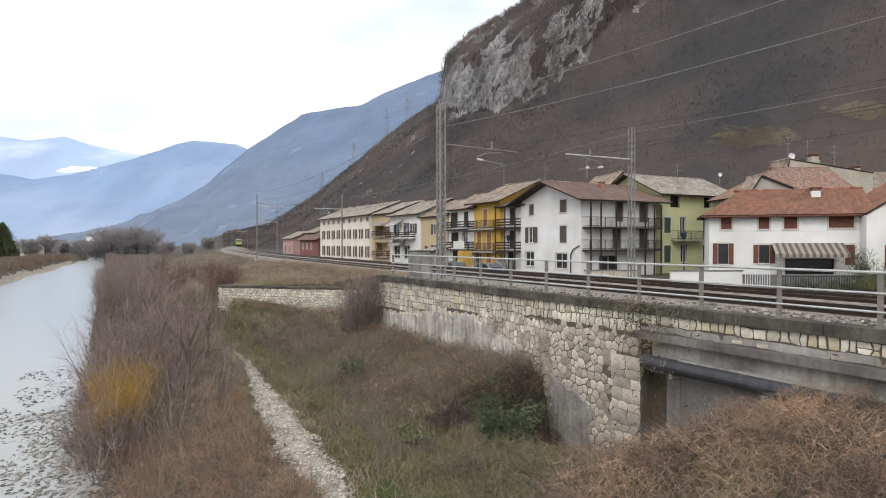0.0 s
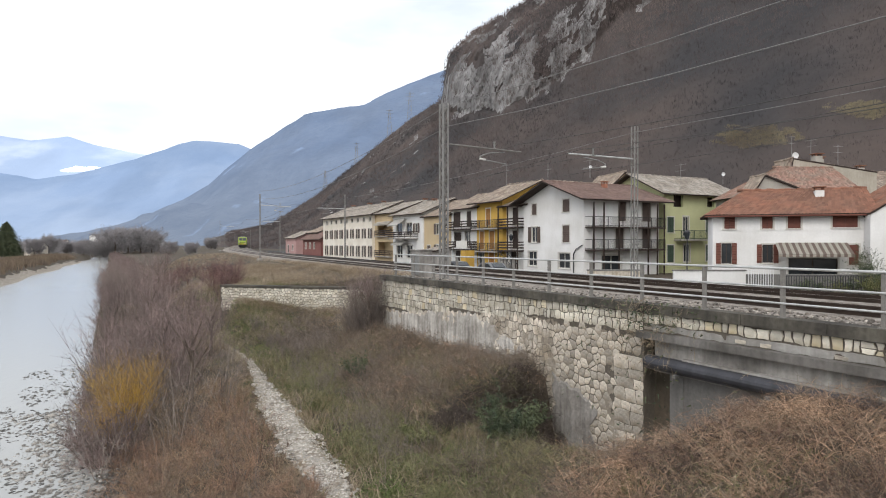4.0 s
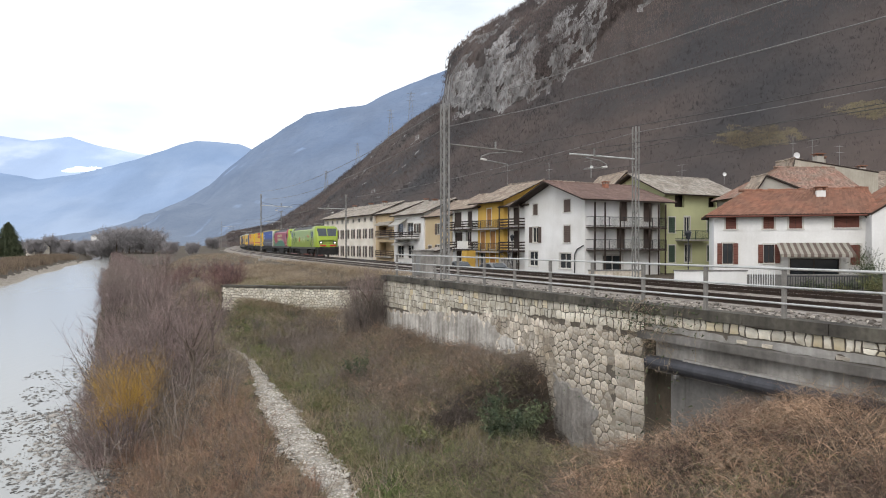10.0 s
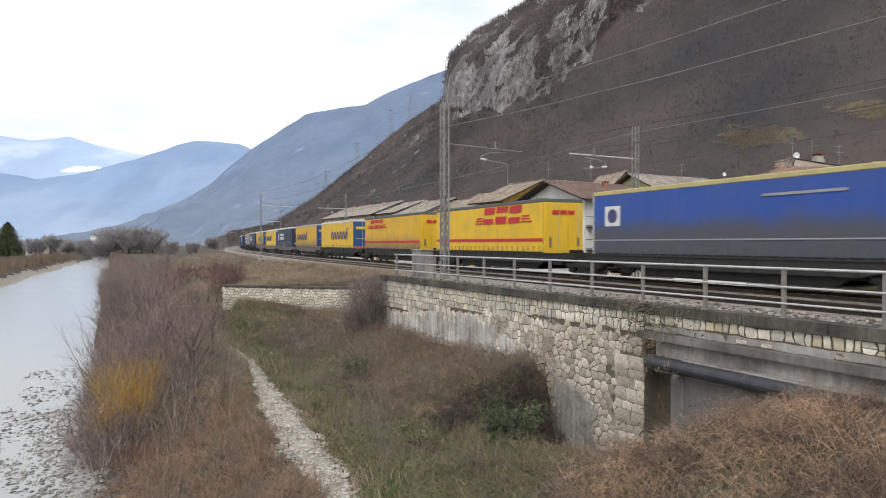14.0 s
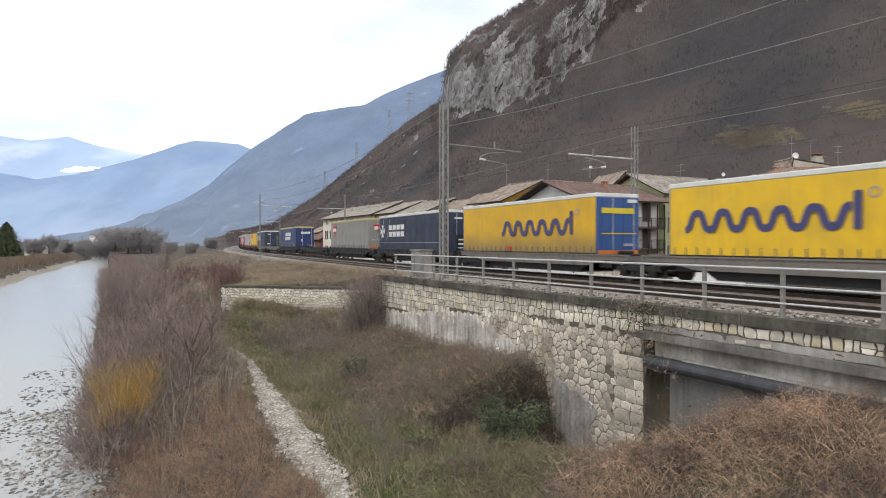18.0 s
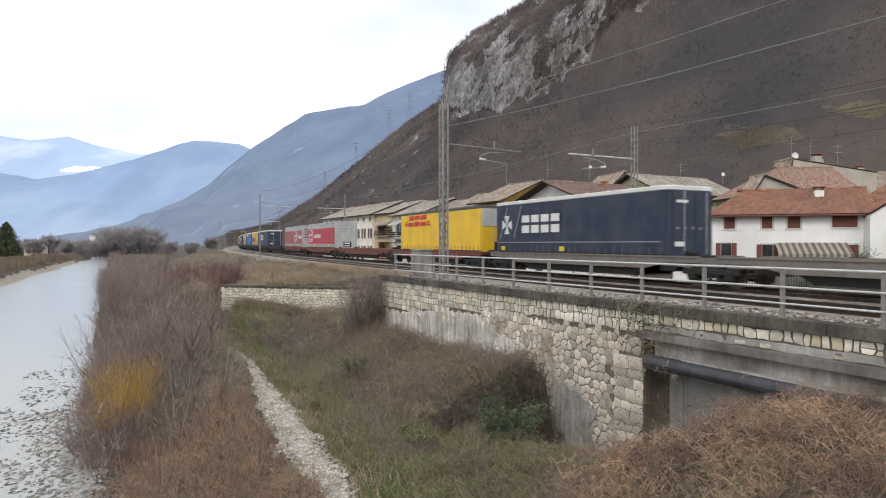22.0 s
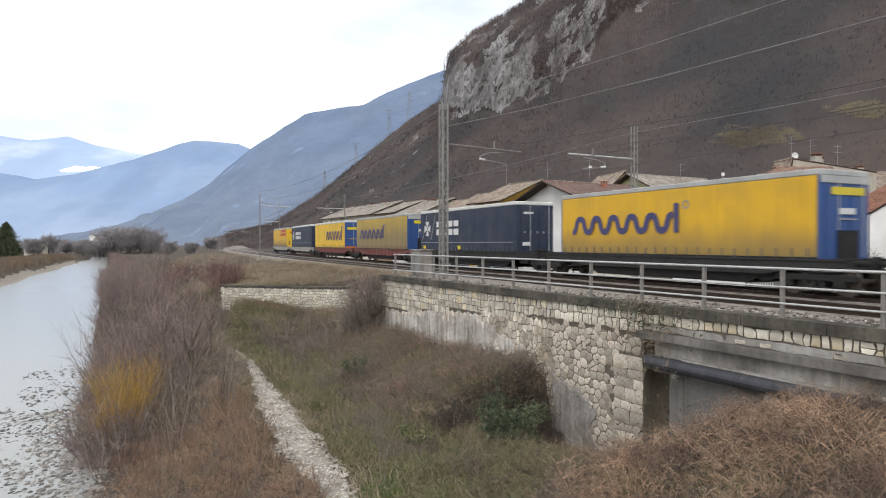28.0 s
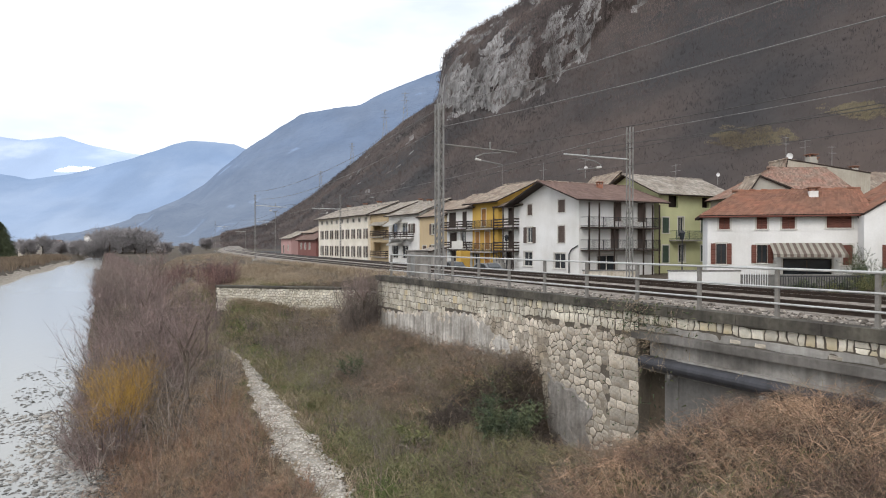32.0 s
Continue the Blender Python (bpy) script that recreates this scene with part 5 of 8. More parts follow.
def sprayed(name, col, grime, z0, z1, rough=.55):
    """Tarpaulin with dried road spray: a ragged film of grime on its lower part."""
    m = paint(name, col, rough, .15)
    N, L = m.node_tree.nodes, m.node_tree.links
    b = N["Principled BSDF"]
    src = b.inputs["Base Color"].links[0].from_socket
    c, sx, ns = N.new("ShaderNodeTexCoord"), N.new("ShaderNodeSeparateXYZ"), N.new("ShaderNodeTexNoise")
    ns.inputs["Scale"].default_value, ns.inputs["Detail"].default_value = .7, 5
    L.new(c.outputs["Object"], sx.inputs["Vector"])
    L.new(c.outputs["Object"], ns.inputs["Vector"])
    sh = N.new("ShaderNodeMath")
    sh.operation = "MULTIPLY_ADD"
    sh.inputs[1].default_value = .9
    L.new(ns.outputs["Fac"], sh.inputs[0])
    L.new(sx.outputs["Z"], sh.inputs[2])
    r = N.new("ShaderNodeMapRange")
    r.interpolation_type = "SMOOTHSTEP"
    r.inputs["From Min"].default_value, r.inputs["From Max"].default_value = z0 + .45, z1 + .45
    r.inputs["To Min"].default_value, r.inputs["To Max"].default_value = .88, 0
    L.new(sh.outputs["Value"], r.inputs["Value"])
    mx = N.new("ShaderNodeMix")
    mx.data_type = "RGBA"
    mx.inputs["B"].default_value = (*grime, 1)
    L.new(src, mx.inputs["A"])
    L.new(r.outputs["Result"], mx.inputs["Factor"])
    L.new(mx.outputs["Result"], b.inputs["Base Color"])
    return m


M["tarp_yellow"] = paint("tarp_yellow", (.74, .46, .015), .5, .18)
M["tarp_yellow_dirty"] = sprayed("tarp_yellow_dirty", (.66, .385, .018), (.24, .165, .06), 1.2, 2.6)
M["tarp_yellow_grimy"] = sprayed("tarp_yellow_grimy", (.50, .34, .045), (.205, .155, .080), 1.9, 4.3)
M["tarp_red_dusty"] = paint("tarp_red_dusty", (.33, .085, .095), .6, .3)
M["tarp_navy"] = paint("tarp_navy", (.015, .025, .054), .6, .25)
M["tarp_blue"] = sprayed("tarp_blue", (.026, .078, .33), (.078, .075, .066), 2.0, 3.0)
M["lamp_orange"] = mat("lamp_orange", (.55, .16, .03), .4, var=.1)
M["mark_yellow"] = mat("mark_yellow", (.62, .50, .03), .5, var=.08, bump=0)
M["tarp_deep"] = paint("tarp_deep_blue", (.015, .032, .118), .5, .15)
M["tarp_mid"] = paint("tarp_mid_blue", (.018, .105, .36), .45, .12)
M["tarp_end_blue"] = paint("tarp_end_blue", (.022, .075, .245), .5, .2)
M["tarp_grey"] = paint("tarp_grey", (.255, .245, .225), .6, .25)
M["tarp_lightgrey"] = paint("tarp_lightgrey", (.42, .42, .41), .55, .25)
M["tarp_red"] = paint("tarp_red", (.42, .025, .045), .5, .18)
M["tarp_dirty_grey"] = paint("tarp_dirty_grey", (.10, .105, .115), .65, .3)
M["paint_white"] = paint("paint_white", (.66, .66, .63), .45, .15)
M["mark_white"] = mat("mark_white", (.66, .66, .65), .5, var=.06, scale=3, fine=20, bump=0)
M["mark_red"] = mat("mark_red", (.50, .02, .025), .5, var=.08, scale=3, fine=20, bump=0)
M["mark_indigo"] = mat("mark_indigo", (.055, .055, .15), .5, var=.08, scale=3, fine=20, bump=0)
M["roof_cream"] = mat("roof_cream", (.48, .41, .19), .6, var=.15, scale=2, fine=15, bump=.1)
M["mark_maroon"] = mat("mark_maroon", (.13, .035, .045), .5, var=.08, scale=3, fine=20, bump=0)
M["mark_faded"] = mat("mark_faded", (.30, .30, .33), .5, var=.1, scale=3, fine=20, bump=0)
M["chassis"] = mat("chassis", (.028, .027, .026), .8, .2, var=.3, scale=3, fine=20)
M["wagon_grey"] = paint("wagon_grey", (.15, .14, .13), .7, .3)
M["wagon_pale"] = paint("wagon_pale", (.37, .355, .33), .7, .3)
M["wagon_tan"] = paint("wagon_tan", (.18, .155, .135), .7, .35)
M["wagon_dark"] = paint("wagon_dark", (.024, .023, .022), .8, .1)
M["wagon_red"] = paint("wagon_red", (.165, .045, .035), .75, .3)
M["wheel_steel"] = mat("wheel_steel", (.12, .10, .085), .5, .7, var=.3, scale=4, fine=30)
M["tyre"] = mat("tyre", (.022, .022, .023), .85, var=.2)
M["alu"] = mat("alu", (.55, .55, .55), .35, .8, var=.1)
M["lime"] = paint("lime", (.262, .350, .022), .35, .10, coat=.3)
M["crimson"] = paint("crimson", (.36, .020, .048), .35, .12, coat=.3)
M["leaf_stripe"] = paint("leaf_stripe", (.030, .205, .105), .35, .15, coat=.3)
M["loco_grey"] = paint("loco_grey", (.052, .056, .050), .6, .3)
M["loco_roof"] = paint("loco_roof", (.058, .060, .064), .6, .3)
M["windscreen"] = mat("windscreen", (.05, .06, .07), .06, var=.1, bump=0, spec=.7)
M["black_trim"] = mat("black_trim", (.015, .015, .016), .5, var=.2)
M["sign_yellow"] = mat("sign_yellow", (.80, .62, .02), .5, var=.05)
M["lamp_red"] = mat("lamp_red", (.45, .03, .02), .3, var=.1)
M["headlamp"] = glow("headlamp", (1.0, .93, .78), 1.0)
M["headlamp_off"] = mat("headlamp_off", (.60, .60, .60), .15, .3, var=.1)

TRAIN_V = 26.252
MOVERS = []


def train_s(S, t):
    u = t - 20
    return S - TRAIN_V * u - .0025 * u * u


def at_train(S, t=0.0):
    s = train_s(S, t)
    return Matrix.Translation(T(s, D_FAR)) @ Matrix.Rotation(heading(s), 4, "Z")


def rows_for(S):
    return [(t, at_train(S, t)) for t in range(0, 33)]


def roller(name, S, label, category, group):
    o = thing(name, at_train(S), label, category, group)
    MOVERS.append((o, S))
    return o


def wheelset(x, r=.46, gauge=.75):
    b = B()
    for y in (-gauge, gauge):
        cyl(b, (x, y - .065, r), (x, y + .065, r), r, n=20)
        cyl(b, (x, y - .10, r), (x, y + .10, r), r * .62, n=16)
    cyl(b, (x, -gauge, r), (x, gauge, r), .08, n=8)
    return b


def bogie(o, x, base, r, material="chassis", half=1.06):
    b = B()
    for y in (-half, half):
        sg = 1 if y > 0 else -1
        box(b, x - base / 2 - .45, x + base / 2 + .45, y - .09, y + .09, r + .02, r + .24, .03)
        for e in (-base / 2, base / 2):
            box(b, x + e - .17, x + e + .17, y - .13, y + .13, r - .20, r + .22, .04)
            cyl(b, (x + e, y + sg * .12, r), (x + e, y + sg * .17, r), .13, n=12)
        for e in (-.30, 0, .30):
            cyl(b, (x + e, y, r - .18), (x + e, y, r + .12), .085, n=8)
        box(b, x - .55, x + .55, y - .11, y + .11, r - .27, r - .17, .02)
    box(b, x - .35, x + .35, -half, half, r - .1, r + .3)
    g = part("bogie", b, material, o)
    for e in (-base / 2, base / 2):
        part("wheelset", wheelset(x + e, r), "wheel_steel", g)
    return g


def buffers(o, x, sg, z=1.06):
    for y in (-.875, .875):
        b = B()
        cyl(b, (x, y, z), (x + sg * .50, y, z), .10, n=10)
        cyl(b, (x + sg * .50, y, z), (x + sg * .60, y, z), .23, n=14)
        part("buffer", b, "chassis", o)


def flat(pts, y, mi=0):
    """A thin plate on the near side: outline (x, z) with its face at y."""
    b = B()
    prism(b, pts, 1, y, y + .012)
    return b


def rects(lst, y):
    b = B()
    for x0, x1, z0, z1 in lst:
        box(b, x0, x1, y, y + .012, z0, z1)
    return b


WAGON_L = 33.7
wagon_cache = {}


def wagon(k, colour):
    """A double pocket wagon: two sunken bays on three bogies."""
    S = -149.5 + WAGON_L * (k + .5)
    names = {"wagon_red": "rust-red", "wagon_pale": "pale grey", "wagon_tan": "dusty grey-brown", "wagon_grey": "grey", "wagon_dark": "blackened"}
    if colour in wagon_cache:
        o = copy_thing(wagon_cache[colour], at_train(S))
        MOVERS.append((o, S))
        return o
    o = roller("pocket_wagon", S, names[colour] + " steel double pocket wagon for road trailers", "railway wagon", "pocket wagons of the train")
    wagon_cache[colour] = o
    for c in (-8.35, 8.35):
        for y in (-1.28, 1.16):
            b = B()
            prof = [(c - 7.9, 1.16), (c + 7.9, 1.16), (c + 7.9, .92), (c + 6.3, .90), (c + 5.0, .64), (c - 5.0, .64), (c - 6.3, .90), (c - 7.9, .92)]
            prism(b, prof, 1, y, y + .12)
            for i in range(12):
                x = c - 5.0 + i * .91
                box(b, x - .03, x + .03, y - .035, y, .66, 1.14)
            box(b, c - 7.9, c + 7.9, y - .05, y + .16, 1.12, 1.18)
            part("side_sill", b, colour, o)
        b = B()
        box(b, c - 4.2, c + 4.2, -1.05, 1.05, .28, .34)
        for e in (-7.4, 6.6):
            box(b, c + e, c + e + .9, -1.16, 1.16, .75, 1.10)
        part("pocket_floor", b, colour, o)
        for y in (-1.05, .97):
            b = B()
            prism(b, [(c - 4.9, .70), (c + 4.9, .70), (c + 4.2, .30), (c - 4.2, .30)], 1, y, y + .08)
            part("pocket_wall", b, "chassis", o)
        b = B()
        box(b, c + 5.6, c + 7.3, -.45, .45, 1.10, 1.18)
        box(b, c + 6.1, c + 6.6, -.30, .30, 1.18, 1.34, .04)
        part("hitch", b, "chassis", o)
    for x in (-15.0, 0, 15.0):
        bogie(o, x, 1.8, .46)
    buffers(o, -16.25, -1)
    buffers(o, 16.25, 1)
    for x in (-15.6, -2.6, 2.2, 12.6):
        b = B()
        box(b, x, x + .9, -1.10, -.6, .55, .95, .03)
        part("brake_box", b, "chassis", o)
    return o


def trailer(lead, side, end, label, roof="paint_white", deco=None, top=4.08, low=None, stripe=None, door=True, plates=(), end_deco=None):
    """A curtain-sided road trailer riding on a wagon."""
    L, W = 13.6, 2.5
    o = roller("semi_trailer", lead + L / 2, label, "semi-trailer", "road trailers on the train")
    h0 = 1.24
    ya = -W / 2
    # load box core, curtains with slight waves at the hem
    for y, sg in ((ya, -1), (W / 2, 1)):
        b = B()
        n = 34
        vs = []
        for i in range(n + 1):
            x = -L / 2 + .06 + (L - .12) * i / n
            bulge = .016 * math.sin(i * 1.9) + .010 * math.sin(i * .7)
            for z, k in ((h0, .4), (h0 + .25, 1), (2.6, 1.1), (top - .22, .3)):
                vs.append(b.verts.new((x, y + sg * bulge * k, z)))
        for i in range(n):
            for j in range(3):
                q = [vs[i * 4 + j], vs[i * 4 + 4 + j], vs[i * 4 + 5 + j], vs[i * 4 + 1 + j]]
                b.faces.new(q if sg < 0 else q[::-1])
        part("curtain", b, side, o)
    b = B()
    box(b, -L / 2 + .05, L / 2 - .05, ya + .06, W / 2 - .06, h0 - .02, top - .1)
    part("load_box", b, "tarp_dirty_grey", o)
    b = B()
    box(b, -L / 2, L / 2, ya - .02, W / 2 + .02, top - .22, top - .02, .03)
    for i in range(9):
        x = -L / 2 + .8 + i * 1.5
        box(b, x, x + .06, ya + .05, W / 2 - .05, top - .02, top + .012)
    part("roof", b, roof, o)
    b = B()
    box(b, L / 2 - .05, L / 2 + .02, ya, W / 2, h0 - .1, top - .22, .015)
    e = part("door" if door else "front_wall", b, end, o)
    if door:
        for k in range(4):
            y = -.95 + k * .63
            b = B()
            box(b, L / 2 + .02, L / 2 + .046, y - .018, y + .018, h0, top - .25)
            part("locking_bar", b, "alu" if k % 2 else end, e)
    if not door:
        for k in range(9):
            y = -1.1 + k * .27
            b = B()
            box(b, L / 2 + .02, L / 2 + .045, y - .03, y + .03, h0 + .3, top - .3)
            part("rib", b, end, e)
        b = B()
        box(b, L / 2 + .045, L / 2 + .30, .2, .95, h0 + .05, h0 + .75, .03)
        part("connector_panel", b, "chassis", o)
    b = B()
    box(b, -L / 2 - .02, -L / 2 + .05, ya, W / 2, h0 - .1, top - .22, .015)
    part("end_wall", b, end, o)
    b = B()
    box(b, -L / 2, L / 2, ya + .02, W / 2 - .02, h0 - .16, h0 - .02)
    for y in (-.5, .4):
        box(b, -L / 2 + .3, L / 2 - .2, y, y + .1, .92, h0 - .15)
    part("chassis", b, "chassis", o)
    b = B()
    for i in range(24):
        x = -L / 2 + .35 + i * .56
        box(b, x - .02, x + .02, ya - .035, ya - .018, h0 - .10, h0 + .28)
    tagged(part("straps", b, "tarp_dirty_grey" if "grey" not in side else "chassis", o), kind="stuff")
    # axles at one end, landing legs at the other
    ax = 1 if door else -1
    for k in range(3):
        x = ax * (L / 2 - 2.1 - k * 1.31)
        for y in (-1.05, .80):
            b = B()
            cyl(b, (x, y, .86), (x, y + .25, .86), .50, n=16)
            cyl(b, (x, y - .02, .86), (x, y, .86), .27, n=12)
            part("tyre", b, "tyre", o)
    for y in (-.9, .8):
        b = B()
        box(b, -ax * (L / 2 - 3.0) - .06, -ax * (L / 2 - 3.0) + .06, y, y + .1, .55, h0 - .1)
        part("landing_leg", b, "chassis", o)
    if door:
        b = B()
        box(b, L / 2 - .12, L / 2 + .03, ya + .05, W / 2 - .05, h0 - .30, h0 - .12, .02)
        part("bumper", b, "chassis", o)
        for y in (-1.10, .72):
            b = B()
            box(b, L / 2 + .03, L / 2 + .05, y, y + .38, h0 - .27, h0 - .15)
            part("tail_light", b, "lamp_red", o)
    for x, mname in plates:
        b = B()
        box(b, x, x + .40, ya - .05, ya - .03, h0 + .04, h0 + .28)
        part("marker_plate", b, mname, o)
    if end_deco:
        for nm, y0, y1, z0, z1, mname in end_deco:
            b = B()
            deep = .075 if nm in ("emblem_block", "step") else .062
            box(b, L / 2 + .05, L / 2 + deep, y0, y1, z0, z1)
            part(nm, b, mname, e)
    if stripe:
        b = B()
        box(b, -L / 2 + .1, L / 2 - .1, ya - .034, ya - .018, stripe[1], stripe[2])
        part("stripe", b, stripe[0], o)
    if deco:
        deco(o, ya - .042, L)
    return o


def pieces(o, outlines, y, m, label="emblem block"):
    """Plain emblem shapes, each a thin plate of its own on the curtain."""
    for pts in outlines:
        b = B()
        prism(b, pts, 1, y, y + .012)
        part("emblem_piece", b, m, o)


def slant(x0, z0, k, a, b2, c, d, lean=.28):
    return [(x0 + a * k + lean * c * k, z0 + c * k), (x0 + b2 * k + lean * c * k, z0 + c * k), (x0 + b2 * k + lean * d * k, z0 + d * k), (x0 + a * k + lean * d * k, z0 + d * k)]


def pill(x, z, w, h, r=.18, n=4):
    pts = []
    for cx, cz, a0 in ((x + w - r, z + r, -90), (x + w - r, z + h - r, 0), (x + r, z + h - r, 90), (x + r, z + r, 180)):
        for i in range(n + 1):
            a = radians(a0 + 90 * i / n)
            pts.append((cx + r * math.cos(a), cz + r * math.sin(a)))
    return pts


def mark_red_blocks(o, y, L, x0=1.2, z0=2.95, big=.78):
    # three slanted red blocks, each cut once across, with speed lines on both sides
    q = [slant(x0, z0, big, *v) for v in ((0, 1.25, 0, .34), (0, 1.25, .58, 1), (1.5, 2.75, 0, .42), (1.5, 2.75, .66, 1), (3.0, 4.25, 0, .34), (3.0, 4.25, .58, 1),
                                          (-1.0, -.1, .02, .10), (-1.0, -.1, .18, .26), (-.9, -.1, .34, .42), (4.4, 5.5, .02, .10), (4.4, 5.3, .18, .26), (4.4, 5.2, .34, .42))]
    pieces(o, q, y, "mark_red")


def mark_red_blocks_far(o, y, L):
    mark_red_blocks(o, y, L, x0=-5.15, z0=3.0, big=.78)


def mark_red_blocks_last(o, y, L):
    mark_red_blocks(o, y, L, x0=1.52, z0=2.88, big=.86)


def mark_red_blocks_mid(o, y, L):
    mark_red_blocks(o, y, L, x0=.15, z0=2.82, big=1.0)


def stroke(o, pts, w, y, m):
    """A line of even width laid on the curtain, one plate."""
    b = B()
    shut = pts[0] == pts[-1]
    pts = pts[:-1] if shut else pts
    n = len(pts)
    rows = []
    for i, (x, z) in enumerate(pts):
        p, q = (pts[i - 1], pts[(i + 1) % n]) if shut else (pts[max(i - 1, 0)], pts[min(i + 1, n - 1)])
        d = math.hypot(q[0] - p[0], q[1] - p[1]) or 1
        ox, oz = -(q[1] - p[1]) / d * w / 2, (q[0] - p[0]) / d * w / 2
        rows.append([b.verts.new((x + k * ox, yy, z + k * oz)) for k, yy in ((1, y), (-1, y), (-1, y + .012), (1, y + .012))])
    for i in range(n if shut else n - 1):
        r, t = rows[i], rows[(i + 1) % n]
        for k in range(4):
            b.faces.new((r[k], r[(k + 1) % 4], t[(k + 1) % 4], t[k]))
    if not shut:
        b.faces.new(rows[0])
        b.faces.new(rows[-1][::-1])
    bmesh.ops.recalc_face_normals(b, faces=b.faces[:])
    part("emblem_piece", b, m, o)


def mark_wave(x0=-5.4, tall=.74):
    # a broad even wave that ends in a long upright, and a small ring
    def f(o, y, L):
        z, m = 2.52, "mark_indigo"
        stroke(o, [(x0 + .1 + 6.5 * t, z - tall * .42 * math.tanh(1.7 * math.cos(t * 11 * math.pi)) / .935) for t in np.linspace(0, 1, 160)], .27, y, m)
        pieces(o, [pill(x0 + 6.66, z - tall * .56, .26, tall * 1.6, .07)], y - .004, m)
        ring = [(x0 + 7.28 + .15 * math.cos(a), z + tall * .92 + .15 * math.sin(a)) for a in np.linspace(0, 2 * math.pi, 13)[:-1]]
        stroke(o, ring + ring[:1], .05, y, "mark_faded")
    return f


def mark_cross(x0=-5.6, big=1.0):
    def f(o, y, L):
        k, z, q = big, 2.73, []
        for a in range(4):
            an = a * math.pi / 2
            ca, sa = math.cos(an), math.sin(an)
            q.append([(x0 + (p * ca - r * sa) * k, z + (p * sa + r * ca) * k) for p, r in ((.07, .05), (.52, .26), (.52, -.26), (.07, -.05))])
        # four blocks, each of two broad bars
        for c0 in (1.60, 2.52, 3.44, 4.36):
            for v0, v1 in ((-.48, -.07), (.09, .48)):
                q.append([(x0 + (c0 + u) * k, z + v * k) for u, v in ((0, v0), (.72, v0), (.72, v1), (0, v1))])
        pieces(o, q, y, "mark_white")
        pieces(o, [[(-6.6, 1.72), (6.5, 1.72), (6.5, 1.76), (-6.6, 1.76)]] + [[(c0, 1.95), (c0 + .07, 1.95), (c0 + .85, 3.75), (c0 + .78, 3.75)] for c0 in (-6.4, -4.9)], y + .006, "mark_faded")
    return f


def mark_block(x0, z0, big, n=3, m="mark_white", lean=.2):
    def f(o, y, L):
        pieces(o, [slant(x0 + i * big * 1.02, z0, big, *v, lean) for i in range(n) for v in ((0, .88, 0, .32), (0.06, .94, .40, .72))], y, m)
    return f


def mark_bars(lst, m="mark_white"):
    def f(o, y, L):
        part("lettering_bar", rects(lst, y), m, o)
    return f


def mark_badge(o, y, L):
    b = B()
    box(b, -5.9, -4.9, y, y + .012, 2.45, 3.35)
    bd = part("badge", b, "mark_white", o, "white square badge")
    b = B()
    cyl(b, (-5.4, y - .012, 2.9), (-5.4, y, 2.9), .32, n=18)
    part("badge_disc", b, "mark_indigo", bd)
    part("lettering_bar", rects([(2.3, 5.3, 3.30, 3.39)], y), "mark_faded", o)


def mark_arrow(x0, bars=6, panel="tarp_red"):
    def f(o, y, L):
        b = B()
        box(b, -6.7, 6.7, y + .004, y + .014, 1.62, 3.42)
        part("panel", b, panel, o, "dark red printed panel")
        z = 2.52
        for k, r in enumerate((.62, .36)):
            p = pill(x0 + .62 - r, z - .62 + (.62 - r), 1.6 - .62 + r, 2 * r * .62 + .12, r * .6)
            stroke(o, p + p[:1], .11, y - .012 - .002 * k, "mark_white")
        stroke(o, [(x0 + .5, z + .75), (x0 + 1.35, z + .75), (x0 + 1.72, z + .45), (x0 + 1.72, z + .1)], .11, y - .017, "mark_white")
        stroke(o, [(x0 + 2.05, z - .62), (x0 + 2.05, z + .78), (x0 + 2.72, z + .06), (x0 + 2.05, z - .62)], .11, y - .019, "mark_white")
        if bars:
            pieces(o, [[(x0 + 3.1 + i * .55, z - .2), (x0 + 3.52 + i * .55, z - .2), (x0 + 3.52 + i * .55, z + .22), (x0 + 3.1 + i * .55, z + .22)] for i in range(bars)], y - .012, "mark_white")
    return f


def mark_tri(o, y, L):
    x0 = -5.9
    b = B()
    prism(b, [(x0, 3.55), (x0 + 1.5, 3.60), (x0 + .78, 2.35)], 1, y, y + .012)
    em = part("emblem", b, "mark_red", o, "red triangle emblem")
    for k in range(3):
        b = B()
        box(b, x0 + .08 + k * .47, x0 + .46 + k * .47, y - .012, y, 2.95, 3.30)
        part("emblem_block", b, "mark_white", em, "white emblem block")


RED_END = tuple(("emblem_piece", -.75 + k * .5, -.33 + k * .5, 3.22, 3.44, "mark_red") for k in range(3)) + (("vent", -.95, -.82, 1.45, 2.0, "tarp_dirty_grey"), ("vent", .85, .98, 1.5, 2.0, "tarp_dirty_grey"))
BLUE_END = (("plate", .55, 1.12, 3.62, 3.78, "mark_white"), ("lettering_bar", -1.0, .95, 3.10, 3.36, "mark_yellow"), ("line", -1.0, 1.05, 2.12, 2.17, "tarp_yellow"), ("lettering_bar", .3, 1.0, 1.55, 1.68, "mark_faded"), ("hem_strip", -1.2, 1.2, 1.18, 1.36, "lamp_orange"))
FRONT_END = (("lettering_bar", -.7, 1.0, 3.25, 3.5, "mark_yellow"), ("plate", -.3, .5, 2.62, 2.82, "mark_white"), ("line", -.35, .6, 2.44, 2.49, "mark_faded"), ("equipment_panel", -.4, .7, 1.15, 2.1, "chassis"), ("cap", -1.24, 1.24, 3.62, 3.86, "tarp_lightgrey"))
